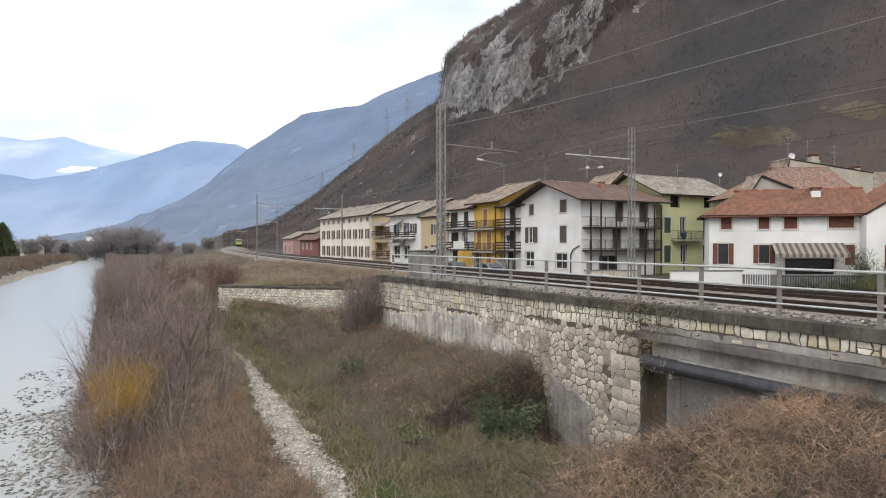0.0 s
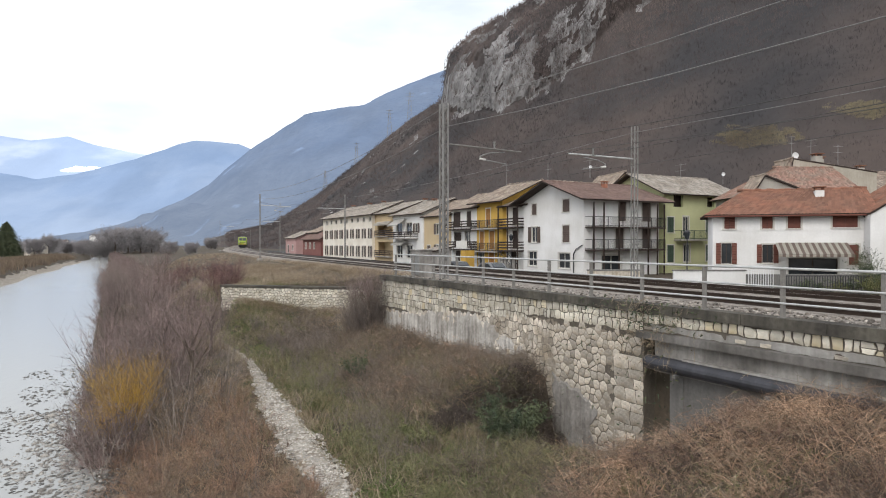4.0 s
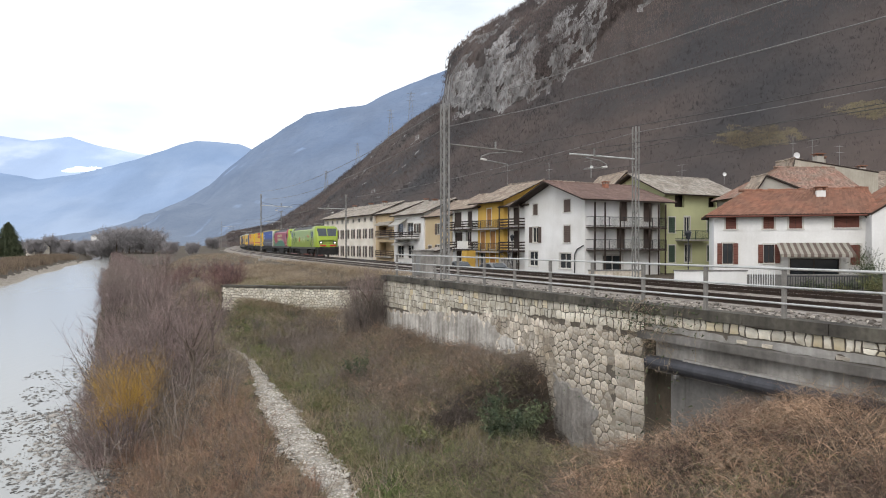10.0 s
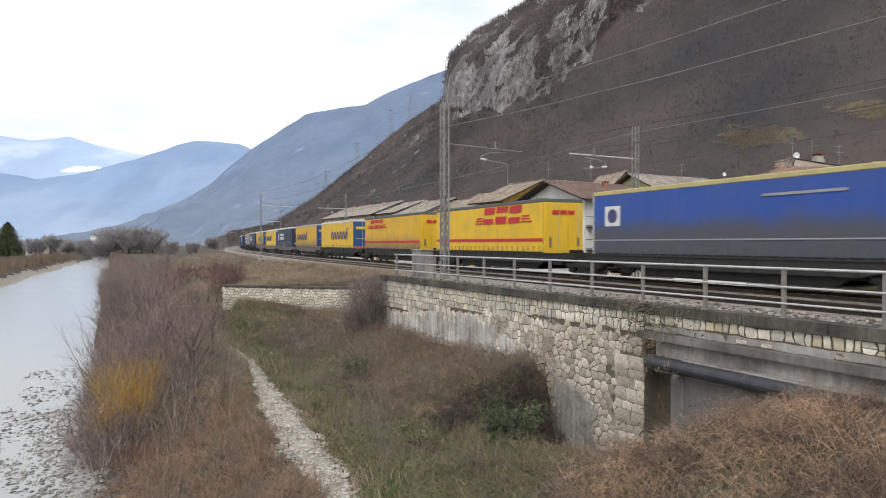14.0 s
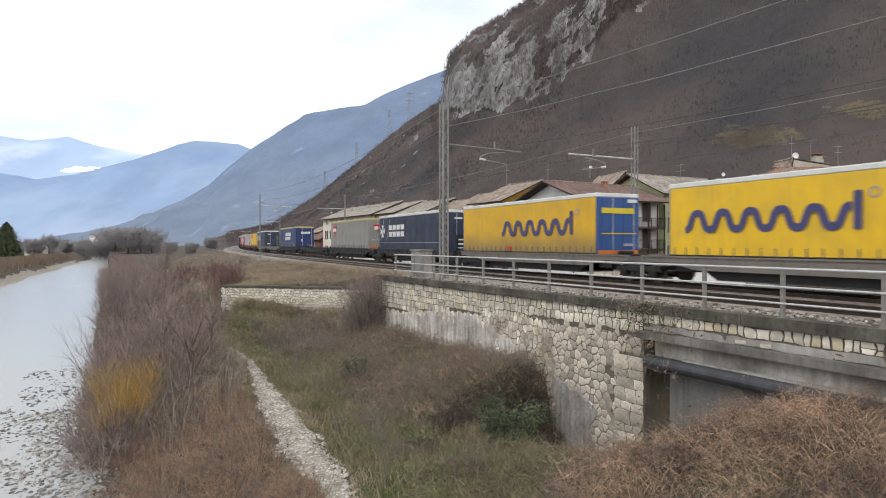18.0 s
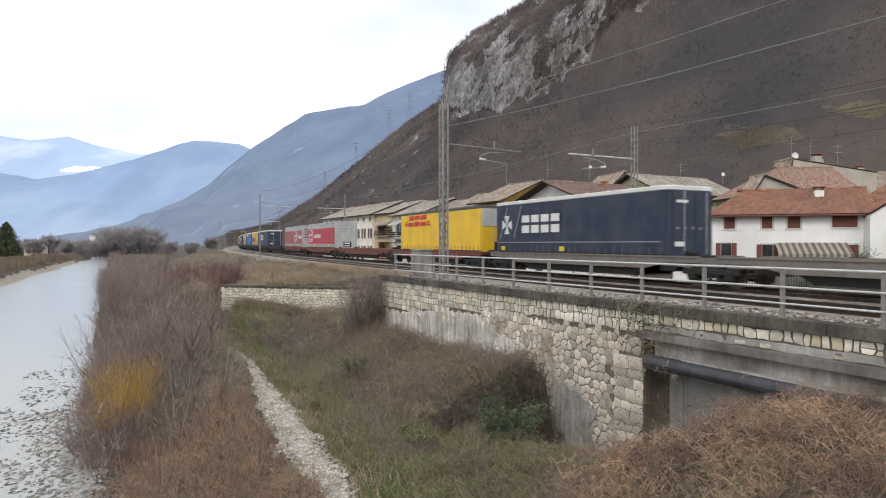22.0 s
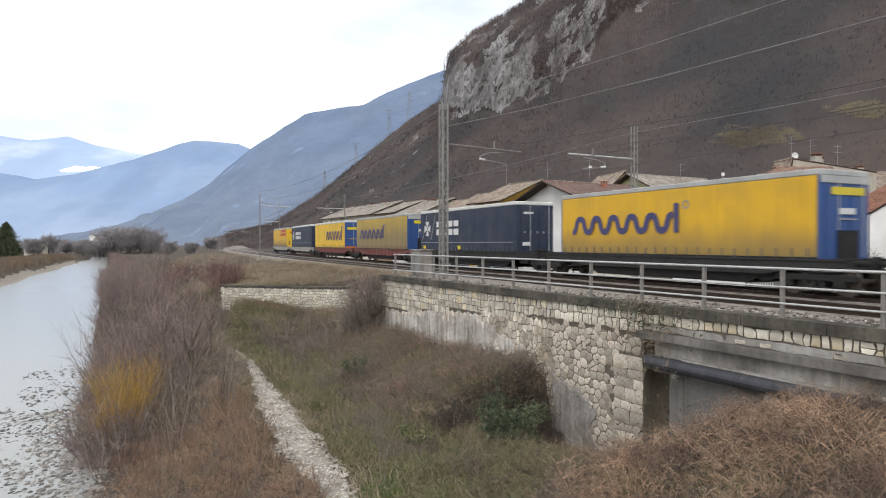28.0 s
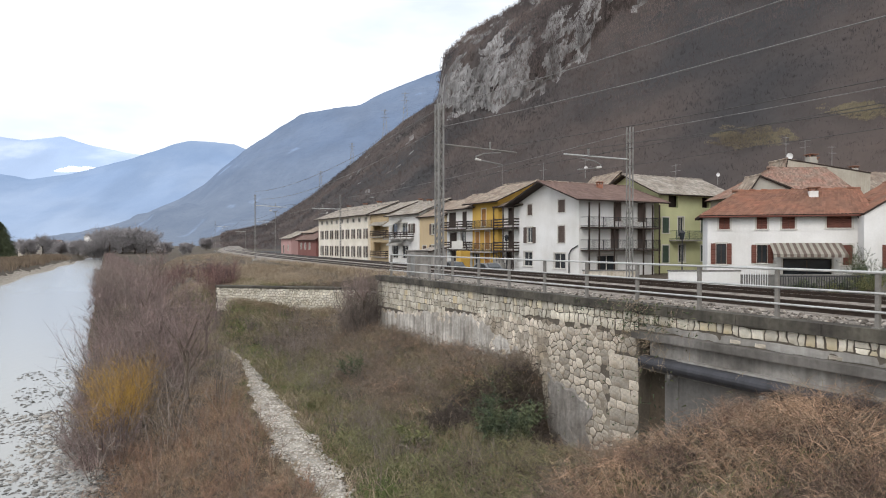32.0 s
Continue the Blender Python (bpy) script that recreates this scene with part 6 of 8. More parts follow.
NAVY_END = (("plate", -.78, -.15, 3.35, 3.47, "mark_white"), ("plate", -.85, -.35, 1.55, 1.75, "mark_white")) + tuple(("lamp", -.75 + k * .42, -.65 + k * .42, 2.25, 2.36, "mark_faded") for k in range(4))
STEPS = (("equipment_panel", -.35, .75, 1.15, 2.3, "chassis"),) + tuple(("step", -.2, .5, 1.3 + .3 * k, 1.4 + .3 * k, "mark_white") for k in range(3))
NAVY_FRONT = (("plate", -.5, .1, 3.4, 3.52, "mark_white"),) + STEPS
PALE_FRONT = (("cap", -1.24, 1.24, 2.75, 3.86, "tarp_lightgrey"), ("equipment_panel", -.3, .8, 1.2, 1.75, "chassis"))
GREY_FRONT = (("lettering_bar", -.6, .3, 3.2, 3.32, "mark_faded"), ("lettering_bar", -.6, .1, 2.9, 3.0, "mark_faded"), ("equipment_panel", -.3, .6, 1.25, 1.85, "chassis"), ("step", -.2, .45, 1.6, 1.75, "mark_white"), ("step", -.2, .45, 1.35, 1.45, "mark_white"))
GREY_END = (("emblem", -.75, .75, 3.15, 3.45, "mark_red"), ("emblem", -.45, .45, 2.85, 3.15, "mark_red"), ("emblem", -.15, .15, 2.5, 2.85, "mark_red")) + tuple(("emblem_block", -.68 + k * .48, -.30 + k * .48, 2.98, 3.28, "mark_white") for k in range(3)) + (("line", -.9, .9, 2.0, 2.04, "mark_white"), ("hem_strip", -1.1, -.4, 1.25, 1.45, "lamp_orange"))
ARROW_END = tuple(("emblem_piece", -.95, .3, z, z + .11, "mark_maroon") for z in (2.45, 2.8, 3.15, 3.45)) + (("emblem_piece", .30, .42, 2.3, 3.6, "mark_maroon"), ("emblem_piece", .42, .58, 2.55, 3.35, "mark_maroon"), ("emblem_piece", .58, .74, 2.78, 3.1, "mark_maroon"))
DEEP_END = tuple(("emblem_piece", -.55 + k * .45, -.18 + k * .45, 3.05, 3.35, "mark_white") for k in range(3)) + (("plate", -.5, -.35, 2.0, 2.25, "mark_white"), ("line", .3, 1.1, 1.42, 1.50, "mark_faded"))
TRAILERS = [
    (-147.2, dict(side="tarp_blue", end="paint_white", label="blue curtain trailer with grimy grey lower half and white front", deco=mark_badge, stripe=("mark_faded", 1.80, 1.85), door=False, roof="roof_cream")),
    (-129.55, dict(side="tarp_yellow", end="tarp_yellow", label="bright yellow curtain trailer with red emblem and stripe", deco=mark_red_blocks_mid, stripe=("mark_red", 1.78, 1.95), roof="tarp_dirty_grey", end_deco=RED_END)),
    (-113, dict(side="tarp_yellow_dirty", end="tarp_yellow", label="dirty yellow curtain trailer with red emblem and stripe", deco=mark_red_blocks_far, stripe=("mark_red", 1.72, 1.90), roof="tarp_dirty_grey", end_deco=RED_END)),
    (-95.5, dict(side="tarp_yellow", end="tarp_end_blue", label="yellow curtain trailer with dark rounded emblem, blue rear doors", deco=mark_wave(x0=-2.24), roof="paint_white", end_deco=BLUE_END, plates=((-1.2, "lamp_red"),))),
    (-79.4, dict(side="tarp_yellow_dirty", end="tarp_end_blue", label="dirty yellow curtain trailer with dark rounded emblem, blue doors", deco=mark_wave(x0=-6), roof="tarp_lightgrey", end_deco=BLUE_END)),
    (-62.6, dict(side="tarp_navy", end="tarp_navy", label="dark navy curtain trailer with white cross emblem", deco=mark_cross(), end_deco=NAVY_END, plates=((-6.2, "mark_yellow"), (-.5, "mark_yellow")))),
    (-47.1, dict(side="tarp_yellow", end="tarp_end_blue", label="yellow curtain trailer with dark rounded emblem, blue rear doors", deco=mark_wave(x0=-6), end_deco=FRONT_END)),
    (-29, dict(side="tarp_yellow_dirty", end="tarp_end_blue", label="dusty yellow curtain trailer with dark rounded emblem, blue doors", deco=mark_wave(x0=-1.9), end_deco=BLUE_END, plates=((-1.2, "lamp_red"),))),
    (-12.5, dict(side="tarp_navy", end="tarp_navy", label="dark navy curtain trailer with white cross emblem", deco=mark_cross(x0=-5.9), end_deco=NAVY_FRONT)),
    (4.3, dict(side="tarp_grey", end="tarp_grey", label="grey curtain trailer with small white and red emblem", deco=mark_tri, roof="roof_cream", end_deco=GREY_END)),
    (38.4, dict(side="tarp_deep", end="tarp_deep", label="deep blue curtain trailer with white block emblem", deco=mark_block(-2.0, 2.2, 1.5), stripe=("mark_faded", 1.72, 1.76), roof="roof_cream", plates=((-5.0, "mark_yellow"), (-1.5, "mark_faded"), (2.0, "mark_faded"), (5.2, "mark_yellow")), end_deco=DEEP_END)),
    (71.6, dict(side="tarp_navy", end="tarp_navy", label="dark navy curtain trailer with white cross emblem", deco=mark_cross(), end_deco=NAVY_END, plates=((-6.2, "mark_yellow"), (-.5, "mark_yellow")))),
    (87.15, dict(side="tarp_yellow", end="tarp_yellow", label="bright yellow curtain trailer with red emblem, white front top", deco=mark_red_blocks_far, roof="loco_roof", end_deco=PALE_FRONT)),
    (121.25, dict(side="tarp_lightgrey", end="tarp_lightgrey", label="light grey curtain trailer with dark red panel and arrow emblem", deco=mark_arrow(-6.1), roof="tarp_lightgrey", plates=((-3.2, "sign_yellow"), (3.9, "sign_yellow")), end_deco=GREY_FRONT)),
    (138.8, dict(side="tarp_lightgrey", end="tarp_lightgrey", label="light grey curtain trailer with dark red panel and arrow emblem", deco=mark_arrow(1.3, 4, "tarp_red_dusty"), roof="tarp_lightgrey", plates=((-3.2, "sign_yellow"), (3.9, "sign_yellow")), end_deco=ARROW_END)),
    (171.9, dict(side="tarp_navy", end="tarp_navy", label="dark navy curtain trailer with white cross emblem", deco=mark_cross(), end_deco=NAVY_END)),
    (188.9, dict(side="tarp_yellow_dirty", end="tarp_end_blue", label="dusty yellow curtain trailer with dark rounded emblem, blue doors", deco=mark_wave(x0=-5.8), end_deco=BLUE_END)),
    (206.1, dict(side="tarp_mid", end="tarp_mid", label="mid-blue curtain trailer with white lettering bars", deco=mark_bars([(-5.9, -5.3, 3.25, 3.75), (-5.1, -2.6, 3.3, 3.65), (-2.3, -.2, 3.35, 3.62), (3.4, 6.2, 2.35, 2.55)]), end_deco=DEEP_END)),
    (222.8, dict(side="tarp_yellow_dirty", end="tarp_end_blue", label="dusty yellow curtain trailer with dark rounded emblem, blue doors", deco=mark_wave(x0=-5.93), roof="tarp_lightgrey", end_deco=FRONT_END)),
    (240.7, dict(side="tarp_navy", end="tarp_navy", label="dark navy curtain trailer with white cross emblem", deco=mark_cross(x0=-5.5), end_deco=NAVY_END, plates=((-6.2, "mark_yellow"), (-.5, "mark_yellow")))),
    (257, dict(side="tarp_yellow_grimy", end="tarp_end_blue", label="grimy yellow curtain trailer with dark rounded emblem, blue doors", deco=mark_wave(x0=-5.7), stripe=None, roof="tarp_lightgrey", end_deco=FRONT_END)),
    (274.8, dict(side="tarp_yellow", end="tarp_end_blue", label="clean yellow curtain trailer with dark rounded emblem, blue doors", deco=mark_wave(x0=-1.2, tall=.92), end_deco=BLUE_END)),
    (290.5, dict(side="tarp_navy", end="tarp_navy", label="dark navy curtain trailer with white cross emblem", deco=mark_cross(x0=-5.2), end_deco=NAVY_FRONT)),
    (308.35, dict(side="tarp_yellow_dirty", end="tarp_yellow", label="yellow curtain trailer with red emblem, grimy hem", deco=mark_red_blocks_last, roof="tarp_lightgrey", end_deco=RED_END)),
]
for lead, kw in TRAILERS:
    trailer(lead, **kw)
for k, c in enumerate(("wagon_dark", "wagon_dark", "wagon_grey", "wagon_tan", "wagon_dark", "wagon_dark", "wagon_tan", "wagon_red", "wagon_red", "wagon_dark", "wagon_dark", "wagon_dark", "wagon_red", "wagon_pale")):
    wagon(k, c)


# ---------------------------------------------------------------- the two locomotives
def lettering(name, text, size, m, parent, x, y, z, colours=None, narrow=1.0):
    """Words in the built-in font, laid on the near side, letter by letter."""
    for i, ch in enumerate(text):
        if ch == " ":
            x += size * .34 * narrow
            continue
        cu = bpy.data.curves.new(name, "FONT")
        cu.body, cu.size, cu.extrude = ch, size, .004
        tmp = bpy.data.objects.new(name, cu)
        me = bpy.data.meshes.new_from_object(tmp)
        bpy.data.objects.remove(tmp)
        wide = max((v.co.x for v in me.vertices), default=.3 * size)
        me.materials.clear()
        me.materials.append(M[colours[i] if colours else m])
        ob = new("letter", me)
        ob.parent = parent
        ob.matrix_local = Matrix.Translation((x, y, z)) @ Matrix.Rotation(radians(90), 4, "X") @ Matrix.Diagonal((narrow, 1, 1, 1))
        x += (wide + size * .10) * narrow


CAB = ((6.6, 1.48, 3.86), (7.9, 1.48, 3.88), (8.22, 1.46, 3.80), (8.42, 1.42, 3.62), (8.72, 1.34, 3.02), (8.96, 1.23, 2.46), (9.10, 1.14, 2.25), (9.24, 1.04, 1.75), (9.28, 1.00, 1.24))


def loft(b, rows, sg, z0=1.24):
    """Cab shell: half-width and height by station."""
    rings = []
    for x, w, top in rows:
        sh = min(3.36, top - .06)
        k = min(.26, .5 * w)
        ring = [(-w, z0), (-w - (.02 if sh > 2 else 0), lerp(z0, sh, .5)), (-w, sh), (-w + k * .55, lerp(sh, top, .75)), (-w + k * 1.6, top), (w - k * 1.6, top), (w - k * .55, lerp(sh, top, .75)), (w, sh),
                (w + (.02 if sh > 2 else 0), lerp(z0, sh, .5)), (w, z0)]
        rings.append([b.verts.new((sg * x, y, z)) for y, z in ring])
    for p, q in zip(rings, rings[1:]):
        for i in range(len(p) - 1):
            f = b.faces.new((p[i], q[i], q[i + 1], p[i + 1]) if sg < 0 else (p[i], p[i + 1], q[i + 1], q[i]))
            f.smooth = True
    b.faces.new(rings[-1] if sg < 0 else rings[-1][::-1])
    bmesh.ops.recalc_face_normals(b, faces=b.faces[:])


def screen_pt(x, frac):
    """A point on the cab's sloping front at station x, frac of the half-width across."""
    w, top = table([(r[0], r[1]) for r in CAB], x), table([(r[0], r[2]) for r in CAB], x)
    return x + .02, frac * w, top + .012


def loco(S, label, side, nose, two_tone):
    o = roller("electric_locomotive", S, label, "locomotive", "locomotives of the train")
    b = B()
    prof = [(-1.48, 1.24), (-1.50, 2.2), (-1.48, 3.36), (-1.30, 3.52), (1.30, 3.52), (1.48, 3.36), (1.50, 2.2), (1.48, 1.24)]
    prism(b, prof, 0, -6.6, 6.6)
    part("body_side", b, side, o)
    b = B()
    prism(b, [(-1.36, 3.50), (-1.16, 3.80), (1.16, 3.80), (1.36, 3.50)], 0, -6.58, 6.58)
    part("roof", b, "loco_roof", o, "grey sloping roof panels")
    for x in (-5.4, -2.6, .6, 3.4):
        b = B()
        box(b, x, x + 2.2, -.85, .85, 3.80, 3.94, .03)
        part("roof_hatch", b, "loco_roof", o)
    for sg in (-1, 1):
        b = B()
        red_cab = two_tone and sg > 0
        loft(b, CAB[1:] if red_cab else CAB, sg)
        cabin = part("cab", b, nose, o)
        if red_cab:
            b = B()
            loft(b, CAB[:2], sg)
            part("cab_shell", b, side, cabin, "crimson cab side and roof")
            for yy in (-1.512, 1.500):
                b = B()
                prism(b, [(7.36, 1.26), (7.90, 1.26), (7.90, 2.42), (7.62, 2.30), (7.42, 2.05), (7.36, 1.7)], 1, yy, yy + .012)
                part("cab_panel", b, nose, cabin, "lime panel behind the nose")
                b = B()
                prism(b, [(7.88, 2.42), (8.04, 2.55), (8.16, 2.8), (8.16, 3.1), (8.06, 3.30), (7.88, 3.36)], 1, yy, yy + .03)
                part("cab_panel", b, side, cabin)
        for a, c in ((-.86, -.04), (.04, .86)):
            b = B()
            pts = [screen_pt(x, f) for x, f in ((8.47, a), (8.47, c), (8.90, c), (8.90, a))]
            b.faces.new([b.verts.new((sg * p[0], p[1], p[2])) for p in (pts if sg > 0 else pts[::-1])])
            bmesh.ops.recalc_face_normals(b, faces=b.faces[:])
            bmesh.ops.solidify(b, geom=b.faces[:], thickness=.02)
            part("windscreen", b, "windscreen", cabin, "dark sloping windscreen")
        for a in (-.3, .45):
            b = B()
            p, q = screen_pt(8.92, a), screen_pt(8.62, a + .12)
            cyl(b, (sg * (p[0] + .03), p[1], p[2]), (sg * (q[0] + .03), q[1], q[2]), .014, n=5)
            part("wiper", b, "black_trim", cabin)
        for yy in (-.86, .86):
            b = B()
            box(b, sg * 9.24 - .06, sg * 9.24 + .06, yy - .20, yy + .20, 1.62, 2.02, .02)
            hl = part("headlight_housing", b, "black_trim", cabin)
            b = B()
            box(b, sg * 9.29 - .03, sg * 9.29 + .03, yy - .09, yy + .08, 1.70, 1.88, .02)
            part("headlight", b, "headlamp" if sg > 0 and S < -170 else "headlamp_off", hl)
        for k, z in enumerate((1.72, 1.90, 2.08)):
            b = B()
            box(b, sg * 9.23 - .06, sg * 9.23 + .06, -.72, .72, z, z + .028)
            part("grille_line", b, "black_trim", cabin)
        b = B()
        box(b, sg * 9.25 - .06, sg * 9.25 + .06, -1.0, -.22, 1.34, 1.52, .02)
        part("warning_panel", b, "mark_red", cabin, "dark red warning panel")
        b = B()
        box(b, sg * 9.25 - .06, sg * 9.25 + .06, .22, 1.0, 1.34, 1.52, .02)
        part("warning_panel", b, "mark_red", cabin, "dark red warning panel")
        for yy in (-1.515, 1.485):
            b = B()
            box(b, sg * 6.98 - .30, sg * 6.98 + .30, yy, yy + .03, 2.42, 3.12, .02)
            part("cab_window", b, "windscreen", cabin, "dark side window")
        for yy in (-1.508, 1.49):
            b = B()
            for e in (-.38, .38):
                box(b, sg * 6.98 + e - .012, sg * 6.98 + e + .012, yy, yy + .015, 1.32, 3.25)
            box(b, sg * 6.98 - .38, sg * 6.98 + .38, yy, yy + .015, 3.24, 3.265)
            box(b, sg * 6.98 - .38, sg * 6.98 + .38, yy, yy + .015, 1.32, 1.34)
            part("door_seam", b, "black_trim", cabin)
        for e in (-.46, .46):
            b = B()
            cyl(b, (sg * 6.98 + e, -1.56, 1.45), (sg * 6.98 + e, -1.56, 2.6), .016, n=6)
            part("handrail", b, "alu", cabin)
        b = B()
        prism(b, [(sg * 8.6, .30), (sg * 9.30, .30), (sg * 9.36, .95), (sg * 9.30, 1.22), (sg * 8.6, 1.22)], 1, -1.25, 1.25)
        part("buffer_beam", b, "chassis", o)
        buffers(o, sg * 9.0, sg)
        bogie(o, sg * 4.75, 2.6, .625, "chassis", 1.12)
    b = B()
    box(b, -8.7, 8.7, -1.47, 1.47, .98, 1.245, .02)
    fr = part("underframe", b, "loco_grey", o, "grimy grey underframe")
    for i in range(9):
        x = -7.2 + i * 1.8
        b = B()
        box(b, x - .10, x + .10, -1.49, -1.46, 1.05, 1.18)
        part("socket", b, "black_trim", fr)
    b = B()
    box(b, -2.6, 2.6, -1.30, 1.30, .34, .98, .05)
    part("transformer_box", b, "chassis", o)
    for x, sg in ((-4.7, 1), (4.7, -1)):
        b = B()
        for y in (-.55, .55):
            tube(b, [(x, y, 4.0), (x + sg * 1.5, y * .8, 4.16), (x - sg * .2, y * .7, 4.24)], .025, 5)
        box(b, x - sg * .2 - .05, x - sg * .2 + .05, -.85, .85, 4.23, 4.27)
        part("pantograph", b, "galv_dull", o, "folded grey pantograph")
    b = B()
    cyl(b, (-6.0, -.5, 4.02), (6.0, -.5, 4.02), .03, n=6)
    for x in (-5, -2.5, 0, 2.5, 5):
        cyl(b, (x, -.5, 3.9), (x, -.5, 4.02), .06, n=8)
    part("busbar", b, "wood_dark", o)
    return o


M["mark_green"] = mat("mark_green", (.02, .10, .03), .5, var=.08, bump=0)
M["mark_pale"] = mat("mark_pale", (.52, .60, .32), .5, var=.08, bump=0)
M["mark_vermilion"] = mat("mark_vermilion", (.62, .05, .02), .5, var=.08, bump=0)
L1 = loco(-175.95, "lime-green electric locomotive with slogan on its side", "lime", "lime", False)
lettering("slogan", "NATURAL TALENT", .98, "mark_pale", L1, -5.0, -1.508, 1.85,
          ["mark_green"] * 2 + ["mark_pale"] * 3 + ["mark_vermilion"] * 2 + ["mark_pale"] * 7, .79)
b = B()
for r0, a0, a1 in ((.55, 20, 160),):
    for q in range(10):
        t0, t1 = radians(lerp(a0, a1, q / 10)), radians(lerp(a0, a1, (q + 1) / 10))
        prism(b, [(4.25 + rr * math.cos(t), 2.25 + rr * math.sin(t)) for rr, t in ((r0 - .12, t0), (r0, t0), (r0, t1), (r0 - .12, t1))], 1, -1.512, -1.50)
part("emblem_arc", b, "mark_vermilion", L1)
part("emblem_bar", rects([(3.65, 4.85, 2.0, 2.09)], -1.512), "mark_green", L1)
for x0 in (-6.2,):
    b = B()
    for z0, z1 in ((1.4, 2.3), (3.2, 2.3)):
        cyl(b, (x0 + .9, -1.505, z0), (x0, -1.505, z1), .018, n=4)
        cyl(b, (5.85, -1.505, z0), (6.45, -1.505, z1), .018, n=4)
    part("panel_line", b, "mark_green", L1)
L2 = loco(-157.45, "crimson and green electric locomotive with lime cab front", "crimson", "lime", True)
b = B()
wave = [(x, table(((-6.4, 2.30), (-5.4, 1.72), (-4.2, 1.62), (-2.6, 1.85), (-.8, 2.22), (1.2, 2.34), (3.0, 2.15), (4.6, 1.72), (5.8, 1.30), (6.4, 1.265)), x)) for x in np.linspace(-6.4, 6.4, 28)]
for (xa, za), (xb, zb) in zip(wave, wave[1:]):
    box(b, xa, xb, -1.508, -1.497, 1.26, min(za, zb))
    prism(b, [(xa, min(za, zb)), (xb, min(za, zb)), (xb, zb + .0005), (xa, za + .0005)], 1, -1.508, -1.497)
part("wave_stripe", b, "leaf_stripe", L2, "green wave painted along the side")
b = B()
for (xa, za), (xb, zb) in list(zip(wave, wave[1:]))[1:-4]:
    cyl(b, (xa, -1.505, za + .10), (xb, -1.505, zb + .10), .022, n=4)
part("wave_line", b, "mark_faded", L2)
lettering("slogan", "OUR DAILY HEROES.", .50, "mark_pale", L2, -2.35, -1.515, 2.72, narrow=.9)
lettering("slogan", "FOR YOU ON TRACK.", .50, "mark_pale", L2, -2.35, -1.515, 2.12, narrow=.9)

for o in (L1, L2):
    for q in o.children_recursive:
        if q.name.startswith("letter"):
            q.location.x *= .945
        else:
            q.data.transform(Matrix.Diagonal((.945, 1, 1, 1)))

M["car_silver"] = mat("car_silver", (.17, .175, .18), .35, .3, var=.06, scale=2, fine=20, bump=0, coat=.5)
M["car_dark"] = mat("car_dark", (.03, .032, .038), .3, .1, var=.06, scale=2, fine=20, bump=0, coat=.5)
car(Matrix.Translation((4.9, 62.0, GROUND_V + .03)) @ Matrix.Rotation(yaw, 4, "Z"), "car_silver", "silver hatchback parked on the village street")
car(Matrix.Translation((1.6, 66.5, GROUND_V + .03)) @ Matrix.Rotation(yaw, 4, "Z"), "car_dark", "dark hatchback parked on the village street")

# ---------------------------------------------------------------- plants, made of many thin stems
rg = np.random.default_rng(5)


def unit(a):
    return a / np.maximum(np.linalg.norm(a, axis=1, keepdims=True), 1e-6)


class Stems:
    """Collects thin tapering stems; each is a narrow ribbon that may arch."""

    def __init__(self):
        self.v, self.f, self.n = [], [], 0

    def add(self, base, way, length, width, drop=0.0, seg=2):
        n = len(base)
        length, width, drop = (np.broadcast_to(np.asarray(a, float), (n,)) for a in (length, width, drop))
        side = unit(np.cross(way, rg.normal(size=(n, 3)))) * width[:, None] * .5
        rows = []
        for k in range(seg + 1):
            t = k / seg
            p = base + way * (length * t)[:, None]
            p[:, 2] -= drop * length * t * t
            w = side * (1 - .85 * t)
            rows += [p - w, p + w]
        m = 2 * (seg + 1)
        self.v.append(np.stack(rows, 1).reshape(-1, 3))
        idx = self.n + np.arange(n)[:, None] * m
        for k in range(seg):
            a = idx + 2 * k
            self.f += [np.concatenate([a, a + 1, a + 3, a + 2], 1)]
        self.n += n * m
        return base, way, length, drop

    def along(self, got, per, lo, hi, k0, k1, width, wild=.9, drop=0.0):
        """Side twigs on stems that were added."""
        base, way, length, drp = got
        i = np.repeat(np.arange(len(base)), per)
        t = rg.uniform(lo, hi, len(i))
        p = base[i] + way[i] * (length[i] * t)[:, None]
        p[:, 2] -= drp[i] * length[i] * t * t
        return self.add(p, unit(way[i] + wild * rg.normal(size=(len(i), 3))), length[i] * rg.uniform(k0, k1, len(i)), width, drop, 1)

    def mesh(self, name, material, parent=None):
        v, f = np.concatenate(self.v), np.concatenate(self.f)
        me = bpy.data.meshes.new(name)
        me.vertices.add(len(v))
        me.vertices.foreach_set("co", v.astype(np.float32).ravel())
        me.loops.add(f.size)
        me.loops.foreach_set("vertex_index", f.astype(np.int32).ravel())
        me.polygons.add(len(f))
        me.polygons.foreach_set("loop_start", np.arange(0, f.size, 4, dtype=np.int32))
        me.update(calc_edges=True)
        me.materials.append(M[material])
        ob = new(name, me)
        ob.parent = parent
        return ob


def spots(n, s0, s1, D0, D1, keep=None, lift=0.0):
    """Places on the ground in a stretch of the plan."""
    out = []
    while len(out) < n:
        s, D = rg.uniform(s0, s1), rg.uniform(D0, D1)
        if keep and not keep(s, D):
            continue
        p = P(s, D)
        out.append((p.x, p.y, ground_z(p.x, p.y) + lift))
    return np.array(out)


